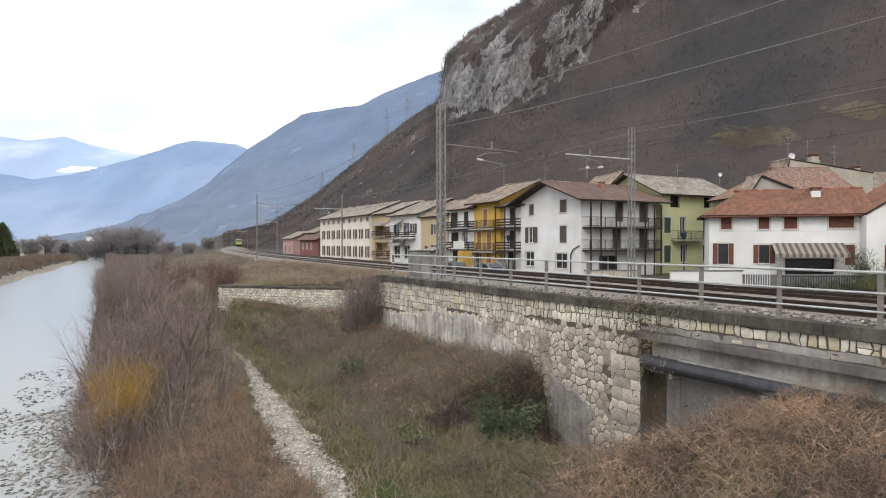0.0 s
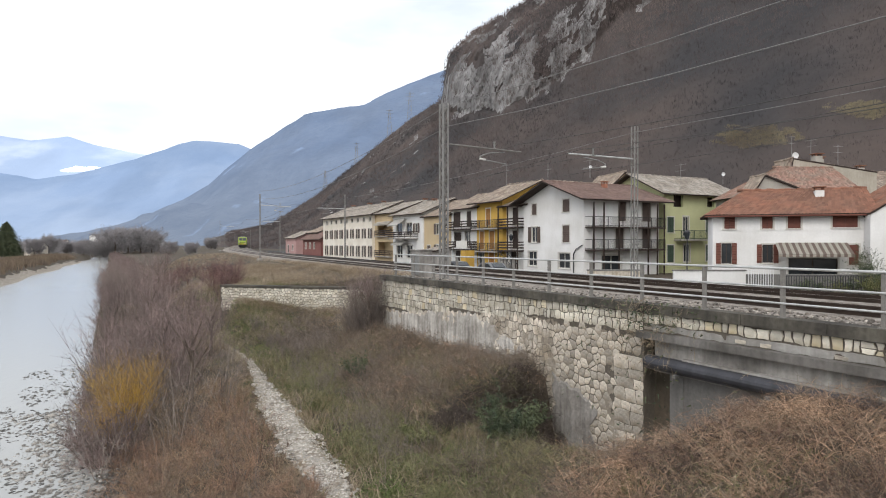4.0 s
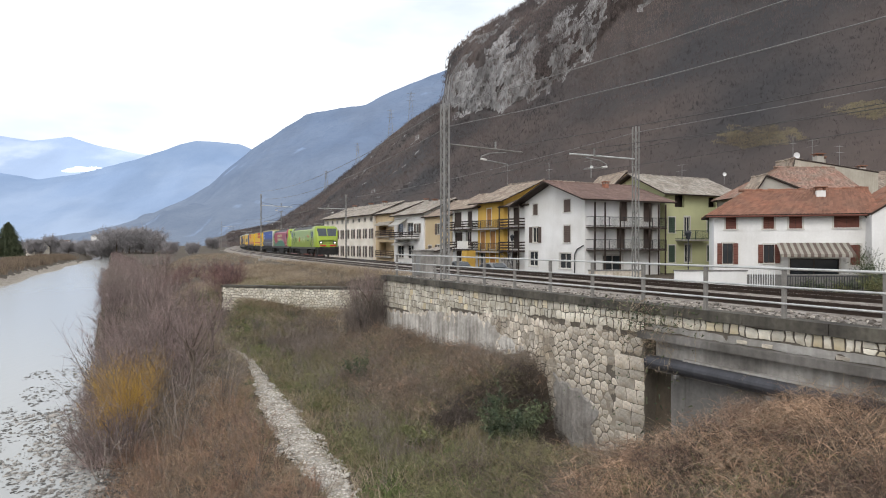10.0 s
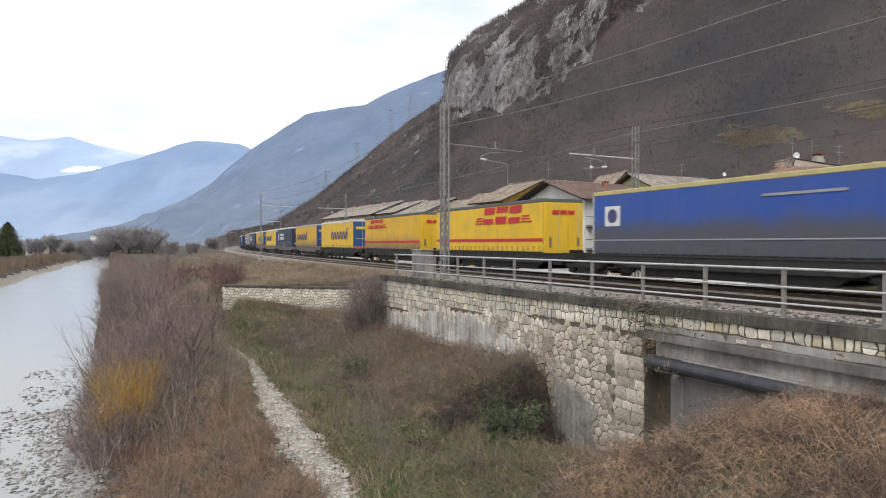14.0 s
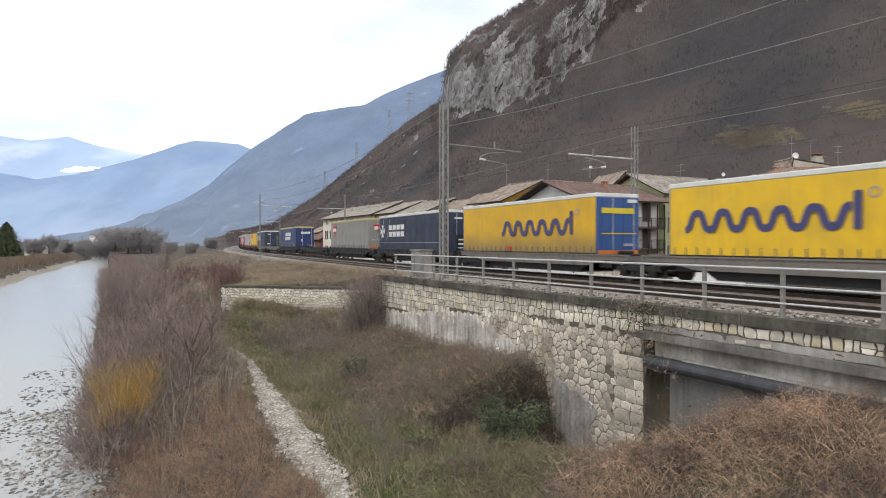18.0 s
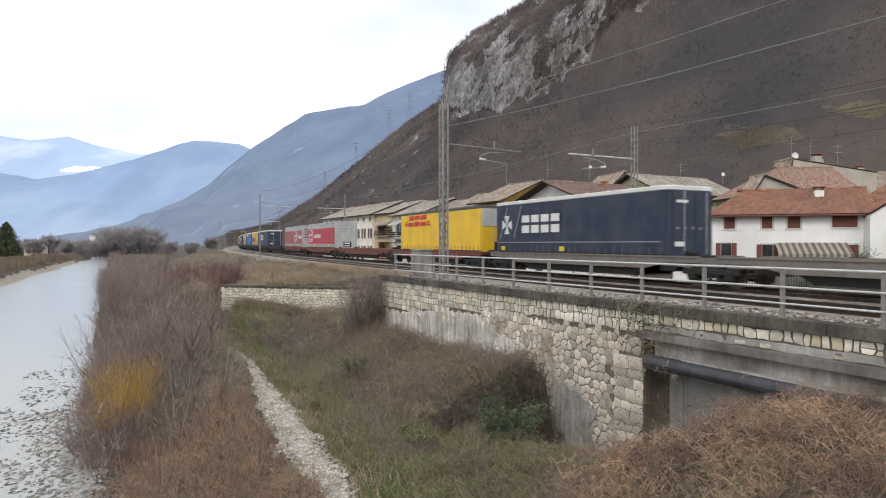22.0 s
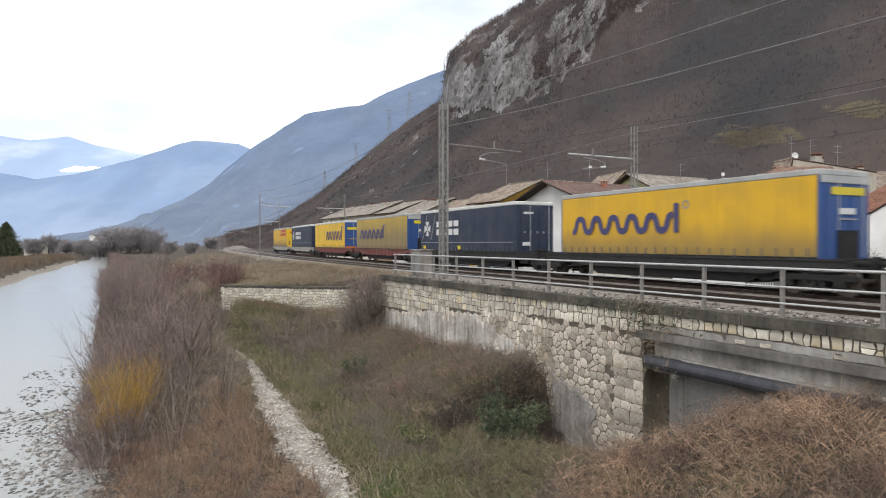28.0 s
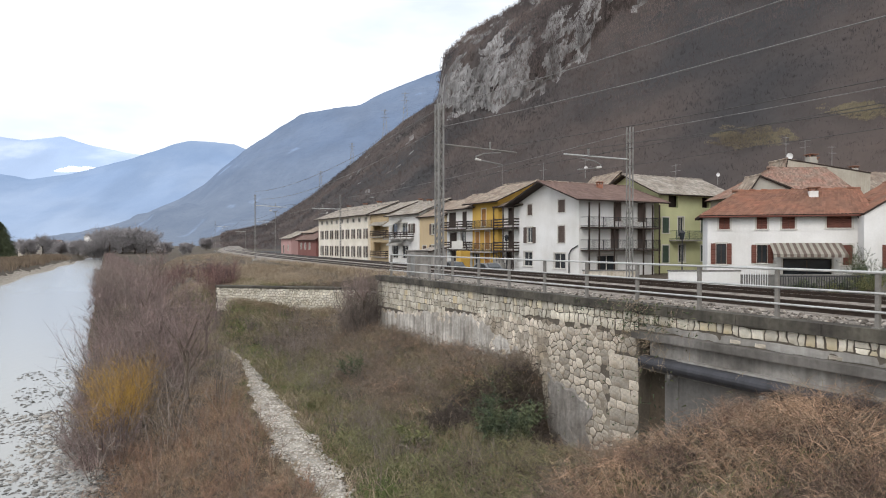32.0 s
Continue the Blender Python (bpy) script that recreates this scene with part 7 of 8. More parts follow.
def shrubs(st, pts, h, spread, stems, per, w, wild=.8, drop=.05):
    n = len(pts)
    i = np.repeat(np.arange(n), stems)
    hh = np.broadcast_to(h, (n,))[i] * rg.uniform(.55, 1.1, len(i))
    a = rg.uniform(0, 2 * np.pi, len(i))
    r = np.sqrt(rg.uniform(0, 1, len(i)))
    out = np.stack([np.cos(a) * r, np.sin(a) * r, np.zeros(len(i))], 1)
    way = unit(out * spread + np.array([0, 0, 1.0]) + .12 * rg.normal(size=(len(i), 3)))
    g = st.add(pts[i] + out * .22 * hh[:, None] * spread, way, hh, w, drop, 2)
    return st.along(g, per, .25, 1.0, .14, .42, w * .55, wild)


def path_w(s):
    return table(((5, .26), (13, .30), (15, .44), (18, .64), (22, .62), (26, .47), (30, .27), (34, .15), (40, .08), (50, .05)), s)


def on_path(s, D):
    return abs(D - path_c(s)) < path_w(s) * (1 + .5 * fbm(s * .9, D * .8, 12))


def stuff(ob, label, category):
    return tagged(ob, label, category, kind="stuff")


off_path = lambda s, D: not on_path(s, D)
# shrubs on the river bank
st = Stems()
pts = spots(330, 30, 150, -.6, 5.0, lambda s, D: D > shore_right(s) + .6 + .8 * smooth(32, 50, s) + 1.1 * fbm(s * .22, 3) + .8 * abs(rg.normal()) and (s > 42 or D < 4.4))
shrubs(st, pts, (1.4 + 3.7 * rg.uniform(0, 1, len(pts)) ** 1.5) * np.interp(pts[:, 1], (50, 80, 130), (1, .78, .55)), .5, 12, 9, .026)
pts = spots(150, 26, 120, -1.8, 3.0, lambda s, D: shore_right(s) + .6 < D < shore_right(s) + 2.0)
shrubs(st, pts, rg.uniform(1.2, 2.8, len(pts)), .6, 12, 9, .022)
pts = spots(120, 150, 330, .5, 9.0, lambda s, D: D > shore_right(s) + .3)
shrubs(st, pts, rg.uniform(1.0, 2.3, len(pts)), .5, 12, 7, .05)
stuff(st.mesh("bank_shrubs", "twig_brown"), "leafless reddish-brown shrubs along the river bank", "shrubs")
st = Stems()
pts = spots(150, 24, 120, -.5, 4.8, lambda s, D: D > shore_right(s) + .2)
shrubs(st, pts, rg.uniform(1.6, 3.8, len(pts)) * np.interp(pts[:, 1], (50, 80, 110), (1, .85, .7)), .4, 10, 8, .030)
pts = spots(90, 29, 40, 8.0, 11.4, lambda s, D: D > path_c(s) + 1.4)
shrubs(st, pts, rg.uniform(.4, 1.0, len(pts)), .55, 12, 9, .018)
pts = spots(190, 15, 34, 6.6, 11.5, lambda s, D: D > path_c(s) + 1.2 and fbm(s * .3, D * .4, 8) > 0)
shrubs(st, pts, rg.uniform(.4, 1.1, len(pts)), .7, 12, 8, .012)
pts = spots(30, 30.5, 32.8, 11.6, 13.0)
shrubs(st, pts, rg.uniform(1.6, 2.9, len(pts)), .45, 14, 10, .026)
stuff(st.mesh("grey_shrubs", "twig_grey"), "bare grey twigs of winter shrubs on the slope", "shrubs")
st = Stems()
pts = spots(70, 6, 26, .6, 4.6, lambda s, D: D > shore_right(s) + 1.2)
shrubs(st, pts, rg.uniform(.6, 1.5, len(pts)), .6, 12, 9, .020)
stuff(st.mesh("red_shrubs", "twig_red"), "russet leafless brushwood on the slope", "shrubs")

st = Stems()
pts = np.concatenate([spots(34, 49, 60, 7.9, 9.6), spots(26, 62, 80, 5.5, 9.0)])
shrubs(st, pts, rg.uniform(1.2, 2.3, len(pts)), .5, 13, 10, .032)
stuff(st.mesh("wine_shrubs", "twig_wine"), "dark wine-red leafless shrubs at the head of the bank", "shrubs")

# dry and green grass
st = Stems()
pts = np.concatenate([spots(2100, 5, 34, 1.2, 13, lambda s, D: off_path(s, D) and D > shore_right(s) + 1.5), spots(1300, 34, 62, 2.0, 14.2, off_path), spots(1500, 38, 58, 5.6, 10.4, off_path), spots(320, 15.5, 21, 7.6, 10.2, off_path), spots(2400, 32, 75, 9.0, 16.6, lambda s, D: D < 14.2 + curve_at(s)[1]), spots(900, 32, 80, 13.0, 17.6, lambda s, D: 13.3 < D - curve_at(s)[1] < 14.9, .16), spots(1900, 62, 170, 5, 24, lambda s, D: D < 14.9 + curve_at(s)[1], .08)])
i = np.repeat(np.arange(len(pts)), 13)
st.add(pts[i] + np.c_[rg.normal(0, .16, (len(i), 2)), np.full(len(i), -.03)], unit(np.c_[rg.normal(0, .55, (len(i), 2)), np.ones(len(i))]), rg.uniform(.22, .62, len(i)), rg.uniform(.010, .024, len(i)), rg.uniform(.1, .5, len(i)))
stuff(st.mesh("dry_grass", "dry_grass"), "dry tan winter grass on the slope", "grass")
st = Stems()


def greenish(s, D):
    return off_path(s, D) and fbm(s * .21 + 4, D * .35, 2) > .02 and D > 4.5


pts = np.concatenate([spots(2100, 6, 44, 4.6, 12.6, greenish), spots(900, 8, 17, 5.4, 8.2, off_path), spots(1500, 16, 35, 5.6, 8.9, lambda s, D: off_path(s, D) and D > path_c(s)), spots(1300, 17, 34, 7.0, 11.2, lambda s, D: off_path(s, D) and fbm(s * .4, D * .5, 17) > -.05), spots(1500, 38, 52, 7.4, 11.0, off_path)])
i = np.repeat(np.arange(len(pts)), 13)
st.add(pts[i] + np.c_[rg.normal(0, .15, (len(i), 2)), np.full(len(i), -.03)], unit(np.c_[rg.normal(0, .6, (len(i), 2)), np.ones(len(i))]), rg.uniform(.12, .46, len(i)), rg.uniform(.010, .022, len(i)), rg.uniform(.2, .7, len(i)))
stuff(st.mesh("green_grass", "green_grass"), "patches of short green grass beside the path", "grass")

st = Stems()
pts = np.concatenate([spots(420, 14.5, 18.6, 7.0, 8.9, off_path), spots(420, 16.0, 20.5, 8.2, 9.9), spots(520, 10, 13.2, 6.4, 8.6, off_path), spots(260, 11.5, 14.5, 5.3, 6.4, off_path), spots(1300, 36, 54, 6.8, 10.8), spots(900, 32, 45, 6.6, 9.4, off_path)])
i = np.repeat(np.arange(len(pts)), 14)
st.add(pts[i] + np.c_[rg.normal(0, .15, (len(i), 2)), np.full(len(i), -.03)], unit(np.c_[rg.normal(0, .6, (len(i), 2)), np.ones(len(i))]), rg.uniform(.14, .42, len(i)), rg.uniform(.010, .020, len(i)), rg.uniform(.2, .7, len(i)))
stuff(st.mesh("fresh_grass", "grass_fresh"), "small patches of fresh green grass on the slope", "grass")

# ragged tufts that overhang the path's edges
st = Stems()
pts = spots(900, 6, 46, 3.0, 8.4, lambda s, D: .75 < abs(D - path_c(s)) / path_w(s) < 1.7 and fbm(s * .7, D, 61) > -.1)
i = np.repeat(np.arange(len(pts)), 12)
st.add(pts[i] + np.c_[rg.normal(0, .14, (len(i), 2)), np.full(len(i), -.03)], unit(np.c_[rg.normal(0, .7, (len(i), 2)), np.ones(len(i))]), rg.uniform(.14, .5, len(i)), rg.uniform(.010, .020, len(i)), rg.uniform(.3, .9, len(i)))
stuff(st.mesh("path_tufts", "dry_grass"), "dry grass tufts along the footpath", "grass")

# tall dead weeds
st = Stems()
pts = np.concatenate([spots(170, 10, 42, 5.6, 12.4, off_path), spots(120, 8, 30, .8, 5.0, lambda s, D: off_path(s, D) and D > shore_right(s) + 1)])
shrubs(st, pts, rg.uniform(.5, 1.25, len(pts)), .35, 7, 5, .011, .6)
stuff(st.mesh("dead_weeds", "twig_grey"), "tall dead weed stalks on the slope", "weeds")
# low growth that hides the foot of the bank
st = Stems()
pts = spots(520, 26, 120, -1.5, 4.0, lambda s, D: -.15 < D - shore_right(s) < 1.2)
shrubs(st, pts, rg.uniform(.5, 1.7, len(pts)), .9, 12, 10, .020)
stuff(st.mesh("bank_foot_growth", "twig_brown"), "low brown growth at the water's edge", "shrubs")

# bramble thickets: arching canes over a tangle coloured dark as shade
def thicket(name, pts, hi, long, n, material, label, w=.016, drop=.75, per=5):
    st = Stems()
    i = np.repeat(np.arange(len(pts)), n)
    a = rg.uniform(0, 2 * np.pi, len(i))
    way = unit(np.c_[np.cos(a) * .8, np.sin(a) * .8, rg.uniform(.35, 1.5, len(i))])
    b = pts[i] + np.c_[rg.normal(0, .22, (len(i), 2)), rg.uniform(-.05, hi, len(i))]
    g = st.add(b, way, rg.uniform(.5, 1.2, len(i)) * long, w, rg.uniform(.4, 1.2, len(i)) * drop, 4)
    st.along(g, per, .15, 1, .15, .45, w * .6, 1.0, .3)
    return stuff(st.mesh(name, material), label, "brambles")


def clumpy(pts, amp, size=.55):
    """Heaps the growth into uneven mounds."""
    pts = pts.copy()
    pts[:, 2] += [amp * max(-.6, 1.7 * fbm(p[0] * size, p[1] * size, 41)) for p in pts]
    return pts


fore = lambda s, D: D > 4.2 + .12 * s and D < 12.9 and s < 9.9 + .4 * (D - 7.7) + .5 * fbm(s * .8, D * .8, 19)
pts = spots(1500, -3, 11.8, 3.4, 12.7, fore)
thicket("bramble_thicket", clumpy(pts, .18), .24, .72, 15, "bramble", "tangled tan bramble canes in the foreground", .0100, .8, 5)
pts = spots(1000, -3, 12.6, 3.6, 12.8, fore)
thicket("bramble_shade", clumpy(pts, .16), .12, .6, 14, "bramble_half_shade", "dead stems inside the brambles, coloured dark as shade", .012, .5, 4)
pts = spots(560, -3, 12.2, 3.6, 12.8, fore)
thicket("bramble_straw", clumpy(pts, .2), .30, .8, 9, "dry_grass", "pale straw stalks among the brambles", .008, .7, 4)
wallside = lambda s, D: D > 8.2 + .22 * max(0, s - 22)
pts = spots(560, 17.1, 31, 7.8, 13.0, wallside)
thicket("bramble_bank", clumpy(pts, .30, .4), .45, .75, 14, "bramble_dark", "dark brown bramble bank against the wall", .012, .6, 6)
pts = spots(170, 17.2, 31, 7.6, 12.6, wallside)
thicket("bramble_canes", clumpy(pts, .30, .4), .50, .85, 10, "bramble", "tan bramble canes over the dark bank", .010, .7, 5)
pts = np.concatenate([spots(90, 17.1, 17.6, 9.4, 13.0), spots(200, 16.3, 17.2, 8.8, 12.9), spots(160, 17.0, 17.5, 10.6, 13.0, lift=-.5)])
thicket("bramble_edge", pts, .35, .55, 16, "bramble_full_shade", "steep edge of the bramble bank, coloured dark as shade", .013, .8, 7)
pts = spots(330, 17.4, 31, 7.4, 12.6, wallside)
thicket("bank_straw", pts, .35, .8, 8, "dry_grass", "pale straw and grass among the bank brambles", .009, .6, 5)
pts = spots(430, 4, 26, -1.8, 5.0, lambda s, D: shore_right(s) + .7 < D < path_c(s) - path_w(s) - .4)
thicket("bank_brush", clumpy(pts, .25), .15, .75, 16, "twig_red", "low russet brush above the river stones", .010, .55, 5)
pts = spots(220, 9.2, 14.6, 6.4, 11.0, lambda s, D: D > path_c(s) + 2.2)
thicket("bramble_hollow", pts, .25, .6, 13, "bramble_dark", "dark low brambles below the bush", .011, .5, 5)
pts = spots(800, 10.5, 31, 6.4, 12.0, lambda s, D: D > path_c(s) + 1.2 and fbm(s * .35, D * .5, 23) > -.05)
thicket("bank_weeds", pts, .3, .7, 10, "weed_green", "olive-green weeds among the brambles", .012, .6, 6)
pts = spots(170, 13.2, 16.6, 10.0, 12.0)
thicket("bramble_shadow", pts, .35, .6, 14, "bramble_full_shade", "dead brambles in the hollow by the wall, coloured dark as shade", .012, .6, 6)
pts = spots(90, 12.4, 15.4, 11.5, 12.9)
thicket("wall_foot_brambles", pts, .45, .8, 12, "bramble", "tan brambles at the foot of the wall", .010, .7, 5)
pts = spots(420, 6, 30, .6, 5.2, lambda s, D: shore_right(s) + 1.2 < D < path_c(s) - path_w(s) - .4)
thicket("bank_stems", pts, .2, .85, 13, "straw_rust", "rusty dry stems on the river bank", .009, .5, 4)


# creepers that hang over the coping and the corner of the bridge
st = Stems()
n = 150
u = rg.normal(12.9, .9, n)
b = np.array([tuple(P(s, W_D - .14, z)) for s, z in zip(u, rg.uniform(-1.6, .25, n))])
g = st.add(b, unit(np.c_[rg.normal(0, .5, n) - .5, rg.normal(0, .5, n) - .25, rg.normal(0, .7, n)]), rg.uniform(.15, .6, n), .011, .9, 4)
st.along(g, 7, .1, 1, .2, .6, .009, 1.0, .4)
stuff(st.mesh("creeper", "dry_grass"), "withered creeper stems over the coping", "creeper")
st = Stems()
n = 380
u = np.where(rg.uniform(size=n) < .8, rg.normal(12.8, .9, n), rg.normal(15, 2, n))
z = np.where(rg.uniform(size=n) < .6, rg.uniform(-.6, .15, n), rg.uniform(-3.6, -.4, n))
b = np.array([tuple(P(s, W_D - .12 - .1 * r, zz)) for s, zz, r in zip(u, z, rg.uniform(0, 1, n))])
st.add(b, unit(rg.normal(size=(n, 3))), rg.uniform(.06, .14, n), rg.uniform(.03, .06, n), .2, 2)
stuff(st.mesh("creeper_leaf", "leaf_green"), "small dull green leaves on the wall", "creeper")


pts = spots(240, 27, 38, 8.2, 11.6, lambda s, D: D > path_c(s) + 1.7 and fbm(s * .5, D * .5, 51) > -.15)
thicket("terrace_brambles", pts, .25, .7, 11, "bramble_dark", "dark winter brambles below the terrace wall", .013, .6, 6)
foot = np.array([TWP(u, w, 0) for u, w in zip(rg.uniform(.2, TW_LEN - .2, 150), rg.uniform(.25, .9, 150))])
foot[:, 2] = [ground_z(p[0], p[1]) for p in foot]
thicket("terrace_foot", foot, .2, .6, 11, "dry_grass", "straw and dead stems at the foot of the terrace wall", .012, .6, 5)
# single bushes and saplings
def bush(name, p, h, spread, stems, per, w, material, label, leaves=None, trunk="bark"):
    o = thing(name, Matrix.Translation(p), label, "bush")
    st = Stems()
    g = shrubs(st, np.zeros((1, 3)), h, spread, stems, per, w, .55)
    st.mesh("crown", material, o)
    bm = B()
    for k in range(5):
        a = k * 1.26
        cyl(bm, (.05 * math.cos(a), .05 * math.sin(a), -.2), (.35 * h * spread * math.cos(a), .35 * h * spread * math.sin(a), h * .42), .045, .018, 6)
    part("trunk", bm, trunk, o)
    if leaves:
        lf = Stems()
        n = leaves[1]
        base, way, length, drp = g
        k = rg.integers(0, len(base), n)
        c = base[k] + way[k] * (length[k] * rg.uniform(.1, 1.1, n))[:, None] + rg.normal(0, .03, (n, 3))
        lf.add(c, unit(way[k] + .8 * rg.normal(size=(n, 3))), rg.uniform(.05, .12, n), rg.uniform(.025, .05, n), .3, 2)
        lf.mesh("foliage", leaves[0], o)
    return o


def gp(x, y):
    return Vector((x, y, ground_z(x, y)))


bush("willow_bush", gp(-12.9, 25.2), 1.9, .55, 110, 12, .010, "twig_yellow", "low ochre willow bush by the river stones")
bush("willow_bush", gp(-12.45, 25.8), 3.0, .40, 200, 16, .010, "twig_yellow", "bright yellow-orange willow bush by the river stones")
pts = np.array([tuple(gp(-12.0 + rg.normal(0, .9), 23.6 + rg.normal(0, .45))) for k in range(46)])
thicket("willow_foot", pts, .15, .8, 12, "twig_brown", "brown dead stems round the willow", .011, .5, 5)
bush("evergreen_bush", gp(1.85, 17.3), 1.25, .72, 34, 9, .018, "leaf_green", "dark olive-green leafy bush among brambles", ("leaf_green", 8200))
bush("evergreen_bush", gp(-.6, 18.2), .7, .9, 14, 8, .015, "green_grass", "low pale green weedy bush", ("green_grass", 1100))
bush("evergreen_bush", gp(-3.3, 25.3), 1.1, .6, 16, 8, .018, "leaf_green", "small grey-green bush on the slope", ("leaf_green", 900))


bush("hedge_bush", Vector((28.5, 42.6, GROUND_V)), 2.1, .6, 30, 8, .03, "leaf_green", "green garden bush by the terrace", ("leaf_green", 3000))
bush("hedge_bush", Vector((27.4, 41.2, GROUND_V)), 1.4, .7, 24, 8, .03, "green_grass", "pale green garden bush by the fence", ("green_grass", 2600))
for x, y, h, mm in ((22.9, 41.9, .9, "leaf_green"), (24.1, 42.2, 1.15, "leaf_green"), (25.2, 41.8, .8, "green_grass"), (26.2, 42.2, 1.2, "leaf_green")):
    bush("hedge_bush", Vector((x, y, GROUND_V)), h, .95, 22, 8, .025, mm, "low green garden bush in front of the fence", (mm, 1500))
bush("hedge_bush", Vector((29.3, 45.2, GROUND_V)), 3.0, .2, 22, 6, .02, "leaf_green", "tall narrow climbing plant beside the house", ("leaf_green", 2600))


def tree(p, h, label, crown=1.0, w=.03, stems=26, per=16, material="twig_brown", name="tree", foot=.35):
    """A bare winter tree: trunk, limbs and a crown of fine twigs."""
    o = thing(name, Matrix.Translation(p), label, "tree", "bare trees")
    bm = B()
    cyl(bm, (0, 0, -.4), (.02 * h, .01 * h, h * .5), .028 * h, .014 * h, 8)
    lim = []
    for k in range(7):
        a, z = k * 2.4, h * (.28 + .05 * k)
        e = (h * .22 * crown * math.cos(a), h * .22 * crown * math.sin(a), z + h * .26)
        lb = B()
        cyl(lb, (.012 * h, .006 * h, z), e, .011 * h, .004 * h, 5)
        part("limb", lb, "bark", o)
        lim.append(e)
    part("trunk", bm, "bark", o)
    st = Stems()
    b = np.array([lim[k % 7] for k in range(stems)]) * rg.uniform(.55, 1, (stems, 1))
    b[:, 2] = rg.uniform(foot, .6, stems) * h
    a = rg.uniform(0, 6.28, stems)
    way = unit(np.c_[np.cos(a) * .5 * crown, np.sin(a) * .5 * crown, np.ones(stems)])
    g = st.add(b, way, rg.uniform(.25, .48, stems) * h, w, .08, 2)
    g = st.along(g, per, .1, 1, .25, .6, w * .6, .8)
    st.along(g, 4, .2, 1, .3, .7, w * .4, .9)
    st.mesh("crown", material, o)
    return o


for x, y, h in ((-14.2, 33, 4.2), (-21, 47, 4.6), (-27, 62, 4.4), (-34, 80, 4.0), (-16.6, 43, 4.0), (-12.6, 35.5, 3.6), (-10.5, 27.2, 4.4), (-3.8, 33.2, 3.4), (-4.6, 34.6, 3.0)):
    tree(gp(x, y), h, "slim leafless sapling on the river bank", .8, .022, 20, 12, name="sapling")
far_trees = ((62, 300, 6, 1.1), (88, 330, 7, 1), (120, 350, 5, 1.1), (150, 340, 6, 1), (178, 335, 8, 1.3), (205, 330, 10, 1.5), (228, 345, 11, 1.6), (250, 350, 10, 1.5), (270, 340, 8, 1.3), (216, 380, 11, 1.6), (240, 390, 11, 1.5), (192, 390, 9, 1.3), (300, 300, 4.5, 1.2), (340, 290, 4, 1.1), (375, 260, 3.6, 1.1))
for px, Z, h, c in far_trees:
    x = (px - 784) / F * Z
    tree(gp(x, Z), h * 1.45, "bare winter tree on the far river plain", c * 1.5, .30, 90, 20, "far_tree_haze", foot=.08)
# thin far woods that close the plain
st = Stems()
n = 2200
px, Z = 300 - 600 * rg.uniform(0, 1, n) ** .8, rg.uniform(360, 800, n)
pts = np.c_[(px - 784) / F * Z, Z, np.full(n, -4.0)]
shrubs(st, pts, 3 + 6.5 * rg.uniform(0, 1, n) ** 2, .8, 10, 7, .45)
stuff(st.mesh("far_woods", "far_tree_haze"), "leafless woods far across the plain, greyed as by haze", "woods")
# reeds on the other bank
st = Stems()
pts = spots(2600, 80, 330, -45, 0, lambda s, D: shore_left(s) - 16 < D < shore_left(s) - 2.5 - 3 * rg.uniform())
i = np.repeat(np.arange(len(pts)), 12)
st.add(pts[i] + np.c_[rg.normal(0, .8, (len(i), 2)), np.zeros(len(i))], unit(np.c_[rg.normal(0, .22, (len(i), 2)), np.ones(len(i))]), rg.uniform(.9, 2.4, len(i)), .14, .15)
stuff(st.mesh("reeds", "reed_brown"), "tan reeds along the far river bank", "reeds")

# pale gravel shore on the other bank
gv, gf = [], []
for i, s in enumerate(axis(((60, 330, 3),))):
    for k, D in enumerate((shore_left(s) + .6, shore_left(s) - .6, shore_left(s) - 2.0 - .9 * fbm(s * .2, 2), shore_left(s) - 2.9 - .9 * fbm(s * .2, 2))):
        p = P(s, D)
        gv.append((p.x, p.y, max(ground_z(p.x, p.y), WATER_Z - .05) + (.06 if k < 3 else -.1)))
    if i:
        a = 4 * i
        gf += [(a - 4 + k, a + k, a + 1 + k, a - 3 + k) for k in range(3)]
tagged(part("gravel_shore", (gv, gf), "gravel_path"), "pale gravel shore across the river", "gravel", kind="structure")

# conifer and small buildings across the river
def conifer(p, h):
    o = thing("conifer", Matrix.Translation(p), "dark green conifer across the river", "tree")
    bm = B()
    cyl(bm, (0, 0, -.3), (0, 0, h), .02 * h, .004 * h, 8)
    part("trunk", bm, "bark", o)
    st = Stems()
    n = 1500
    t = rg.uniform(.06, 1, n)
    a = rg.uniform(0, 6.28, n)
    r = (1 - t) ** .6 * h * .50 * rg.uniform(.55, 1.1, n)
    b = np.c_[np.zeros(n), np.zeros(n), t * h]
    way = unit(np.c_[np.cos(a), np.sin(a), rg.uniform(-.25, .25, n)])
    g = st.add(b, way, r, .35, .25, 2)
    st.along(g, 5, .25, 1, .2, .45, .22, .8, .3)
    st.mesh("crown", "leaf_green", o)


conifer(gp((14 - 784) / F * 300, 300), 16)
conifer(gp((-30 - 784) / F * 310, 310), 15)
